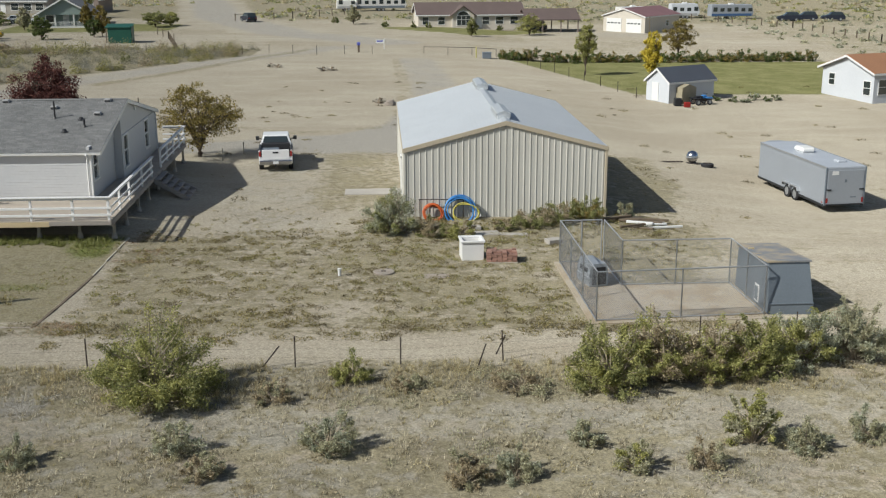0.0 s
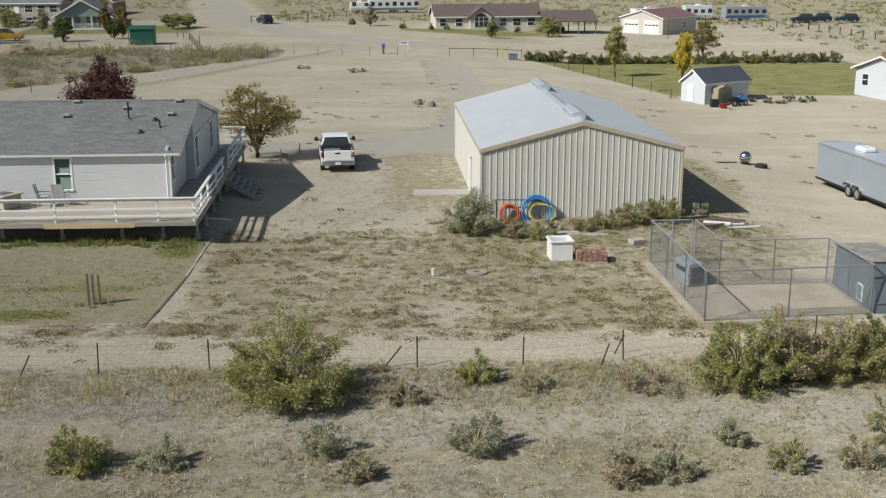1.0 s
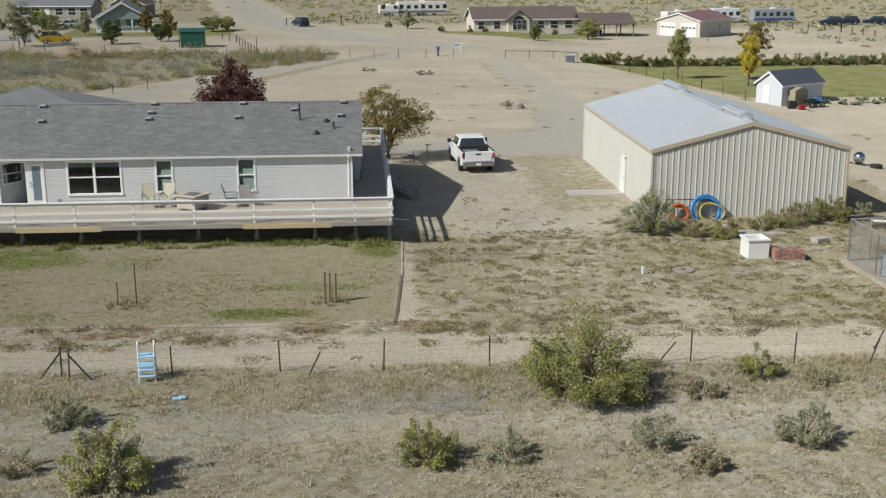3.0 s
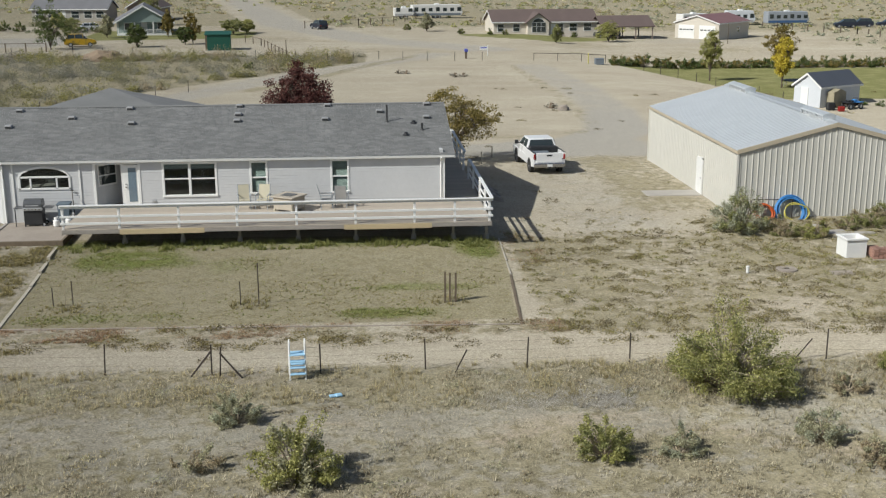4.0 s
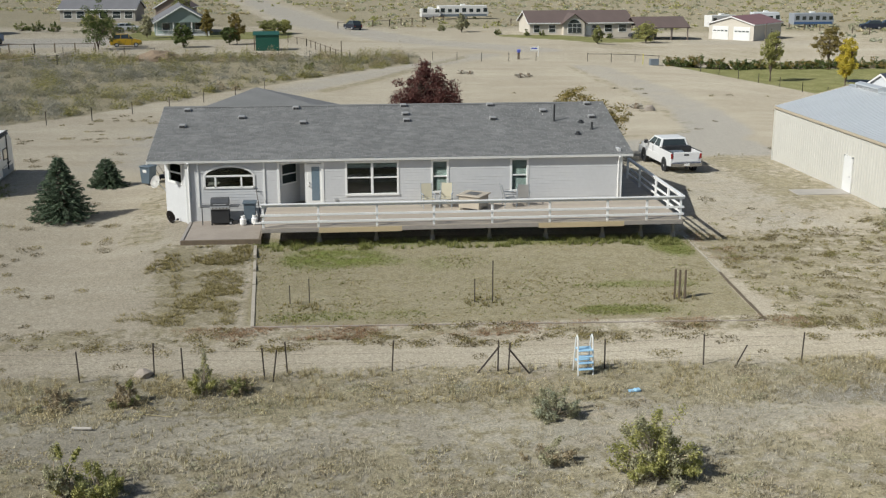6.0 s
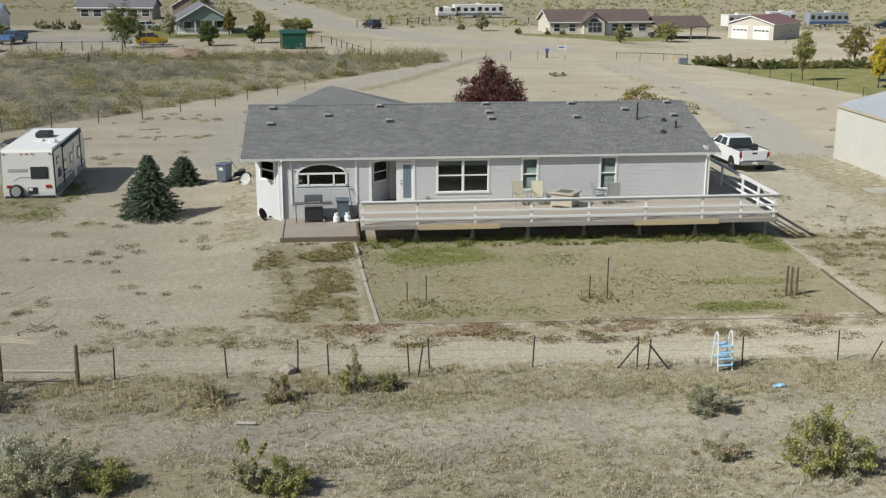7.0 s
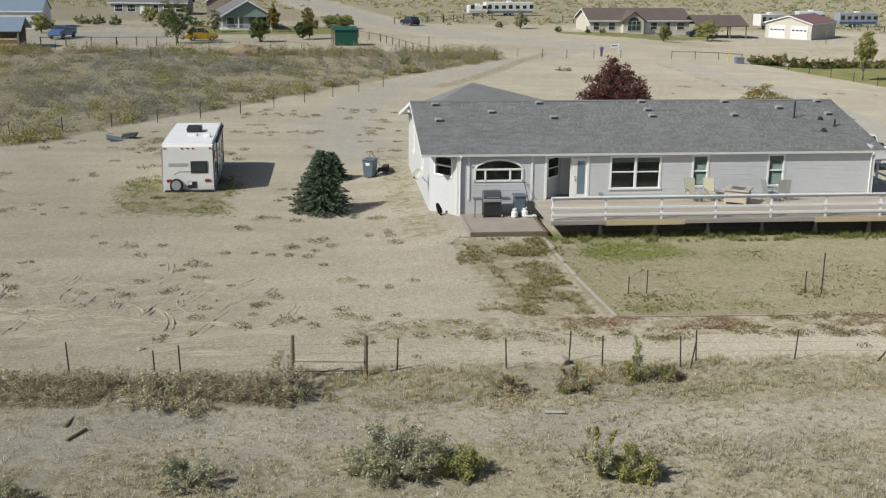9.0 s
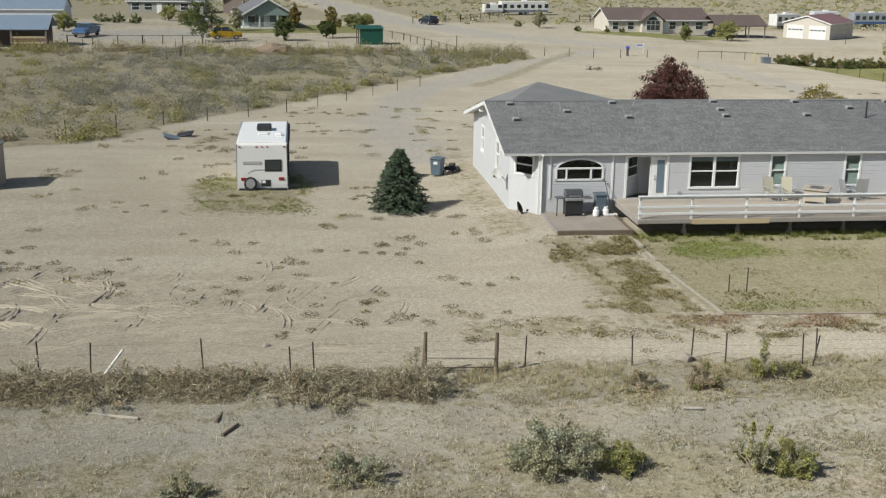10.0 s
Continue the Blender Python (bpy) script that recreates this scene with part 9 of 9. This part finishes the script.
post_row([(-24.0, 147.5), (-14, 151.5), (-7.7, 150), (-0.5, 149.6)], 3.2, 1.1, "thin wire fence of steel posts along the dirt road", r=0.03, mat="darksteel")
post_row([(6.2, 148.8), (15.5, 147.8)], 3.0, 1.1, "thin wire fence of steel posts along the dirt road", r=0.03, mat="darksteel", rails=(1.0,))
post_row([(-100, 157.5), (-75, 158), (-55, 158.5), (-26, 152)], 4.0, 1.15, "thin wire fence of steel posts round the horse pen", r=0.03, mat="darksteel")
post_row([(-26, 152), (-31, 174.5), (-34, 182)], 3.5, 1.15, "wooden rail fence at the horse pen's corner", r=0.06, rails=(1.05,))
post_row([(-66, 139), (-61, 146), (-60, 154)], 1.6, 1.25, "grey wooden rail fence round a small pen", r=0.05, rails=(0.4, 0.8, 1.15), mat="greywood")
post_row([(-78, 163), (-68, 163.5), (-60, 164.5)], 3.0, 1.3, "brown wooden rail fence beside the gravel yard", r=0.07, rails=(1.2,))
post_row([(64, 232), (76, 207), (79, 176), (92, 150), (105, 130)], 4.0, 1.2, "row of wooden fence posts along the sandy yard", r=0.08)
post_row([(-26, 216), (-16, 224), (-4, 240)], 4.0, 1.3, "row of wooden fence posts along the scrub", r=0.09, rails=(1.1,))
post_row([(8, 226), (34, 232)], 2.4, 1.4, "dark wooden fence behind the ranch house", r=0.09, rails=(0.5, 1.1))
post_row([(18.5, 139.5), (24, 121), (26, 112.5)], 4.0, 1.1, "thin wire fence along the lawn's edge", r=0.03, mat="darksteel")
post_row([(-62, 82), (-47, 96), (-34, 116)], 4.5, 1.1, "thin wire fence along the sagebrush field", r=0.03, mat="darksteel")
for x, y, h in ((-26.0, 150.3, 2.6), (-24.9, 151.4, 1.1), (13.0, 226.0, 5.0), (44.5, 186.0, 3.5)):
    ob = mesh_ob("pole", tubed((0, 0, -0.2), (0, 0, h), 0.07, 0.05), M["wood" if h < 4 else "greywood"])
    ob.matrix_world = pose(x, y, ground_z(x, y))
    tagged(ob, "slim wooden pole standing on the sand", "pole", "poles across the road")
M["sign_blue"] = material("blue_sign", (0.10, 0.12, 0.45), 0.5, vary=0.1, size=0.3)
sg = thing("yard_sign", 0.6, 157.0, ground_z(0.6, 157), "white and blue yard sign beside the road", "sign")
part("board", boxed(-0.6, -0.02, 0.8, 0.45, 0.02, 1.25), M["white"], sg)
part("lettering_bar", boxed(-0.5, -0.03, 0.98, 0.35, -0.018, 1.15), M["sign_blue"], sg)
for px in (0.5,):
    part("post", boxed(px - 0.04, -0.04, -0.1, px + 0.04, 0.04, 1.4), M["white"], sg)
mb = thing("mailbox", -2.3, 152.9, ground_z(-2.3, 152.9), "old mailbox on a thick wooden post", "mailbox")
part("post", boxed(-0.14, -0.14, -0.1, 0.14, 0.14, 0.85), M["wood"], mb)
part("box", boxed(-0.22, -0.3, 0.85, 0.22, 0.3, 1.25, bevel=0.06), M["sign_blue"], mb)
tb = thing("transformer_box", 14.0, 144.8, ground_z(14, 144.8), "green utility box on the ground by the drive", "utility box")
part("cabinet", boxed(-0.55, -0.4, 0, 0.55, 0.4, 0.75, bevel=0.04), M["slate"], tb)
part("lid", boxed(-0.58, -0.43, 0.73, 0.58, 0.43, 0.8, bevel=0.02), M["slate"], tb)
ob = mesh_ob("marker_post", tubed((0, 0, -0.1), (0, 0, 1.35), 0.06), M["yellow"])
ob.matrix_world = pose(12.7, 145.3, ground_z(12.7, 145.3))
tagged(ob, "yellow marker post beside the utility box", "marker post")


def stump(x, y, s, seed):
    """An uprooted stump: a short trunk among broken roots."""
    rng = np.random.default_rng(seed)
    t = thing("tree_stump", x, y, ground_z(x, y), "weathered uprooted tree stump on bare sand", "tree stump", "stumps on the sand")
    paths = []
    for i in range(14):
        a = rng.uniform(0, 6.28)
        paths.append(([(0, 0, 0.1 * s), (0.35 * s * math.cos(a), 0.35 * s * math.sin(a), s * rng.uniform(0.1, 0.5)), (0.75 * s * math.cos(a), 0.75 * s * math.sin(a), s * rng.uniform(0.0, 0.6))], 0.13 * s))
    part("root", sticks(rng, paths, 0.1, M["wood"], "root"), M["greywood"], t)
    part("trunk", tubed((0, 0, -0.05), (0.15 * s, 0.05, 0.55 * s), 0.32 * s, 0.2 * s, 10), M["wood"], t)


stump(0.3, 102.0, 0.9, 1), stump(-6.0, 129.0, 0.9, 2), stump(-5.0, 129.6, 0.8, 3), stump(-11.3, 133.0, 0.7, 4), stump(-12.2, 133.4, 0.8, 5)
bm = bmesh.new()
bmesh.ops.create_icosphere(bm, subdivisions=3, radius=1.0)
for v in bm.verts:
    v.co = Vector((v.co.x * 2.9, v.co.y * 2.2, v.co.z * 1.25)) * (1 + 0.25 * noise.noise(v.co * 2.2))
ob = mesh_ob("dirt_mound", bm, material("turned_earth", (0.24, 0.18, 0.125), 0.95, vary=0.2, size=0.8, bump=0.06, bump_size=0.3))
ob.matrix_world = pose(-49.6, 151.5, ground_z(-49.6, 151.5))
tagged(ob, "mound of brown earth at the pen's edge", "earth mound")
for x, y, a, tilt in ((-54.6, 80.2, 20, 16), (-53.8, 81.5, -10, -12)):
    ob = slab_thing(x, y, 1.15, 0.85, 0.07, a, M["slate"] if tilt > 0 else M["black"], "dark scrap sheet tilted on the sand by the sagebrush", "scrap_sheet", "scrap")
    ob.matrix_world = pose(x, y, ground_z(x, y) + 0.15, 10, tilt, a)
shed = thing("storage_shed", -62.7, 62.9, ground_z(-62.4, 63), "small taupe storage shed with a low gable roof on sand", "shed")
part("wall", prism([(-1.15, -0.1), (1.15, -0.1), (1.15, 2.15), (0, 2.5), (-1.15, 2.15)], -1.2, 1.2, "y"), M["pad"], shed)
for s in (-1, 1):
    bm = slab(bmesh.new(), [(0, -1.28, 2.56), (0, 1.28, 2.56), (s * 1.22, 1.28, 2.19), (s * 1.22, -1.28, 2.19)], 0.05)
    bmesh.ops.recalc_face_normals(bm, faces=bm.faces)
    part("roof_slope", bm, M["shingle"], shed)
for x, y in ((-13.6, 69.4), (-9.6, 70.8), (-8.6, 73.5)):
    ob = mesh_ob("garden_stake", tubed((0, 0, -0.1), (0, 0, 0.8), 0.035), M["greywood"])
    ob.matrix_world = pose(x, y, ground_z(x, y))
    tagged(ob, "short wooden stake near the tree", "stake", "stakes near the tree")
for x in (-19.2, -12.9):
    ob = mesh_ob("yard_post", tubed((0, 0, -0.1), (0, 0, 1.6), 0.04), M["darksteel"])
    ob.matrix_world = pose(x, 93.0, ground_z(x, 93.0) + 0.0)
    tagged(ob, "thin dark post standing on the sand", "post", "posts north of the house")
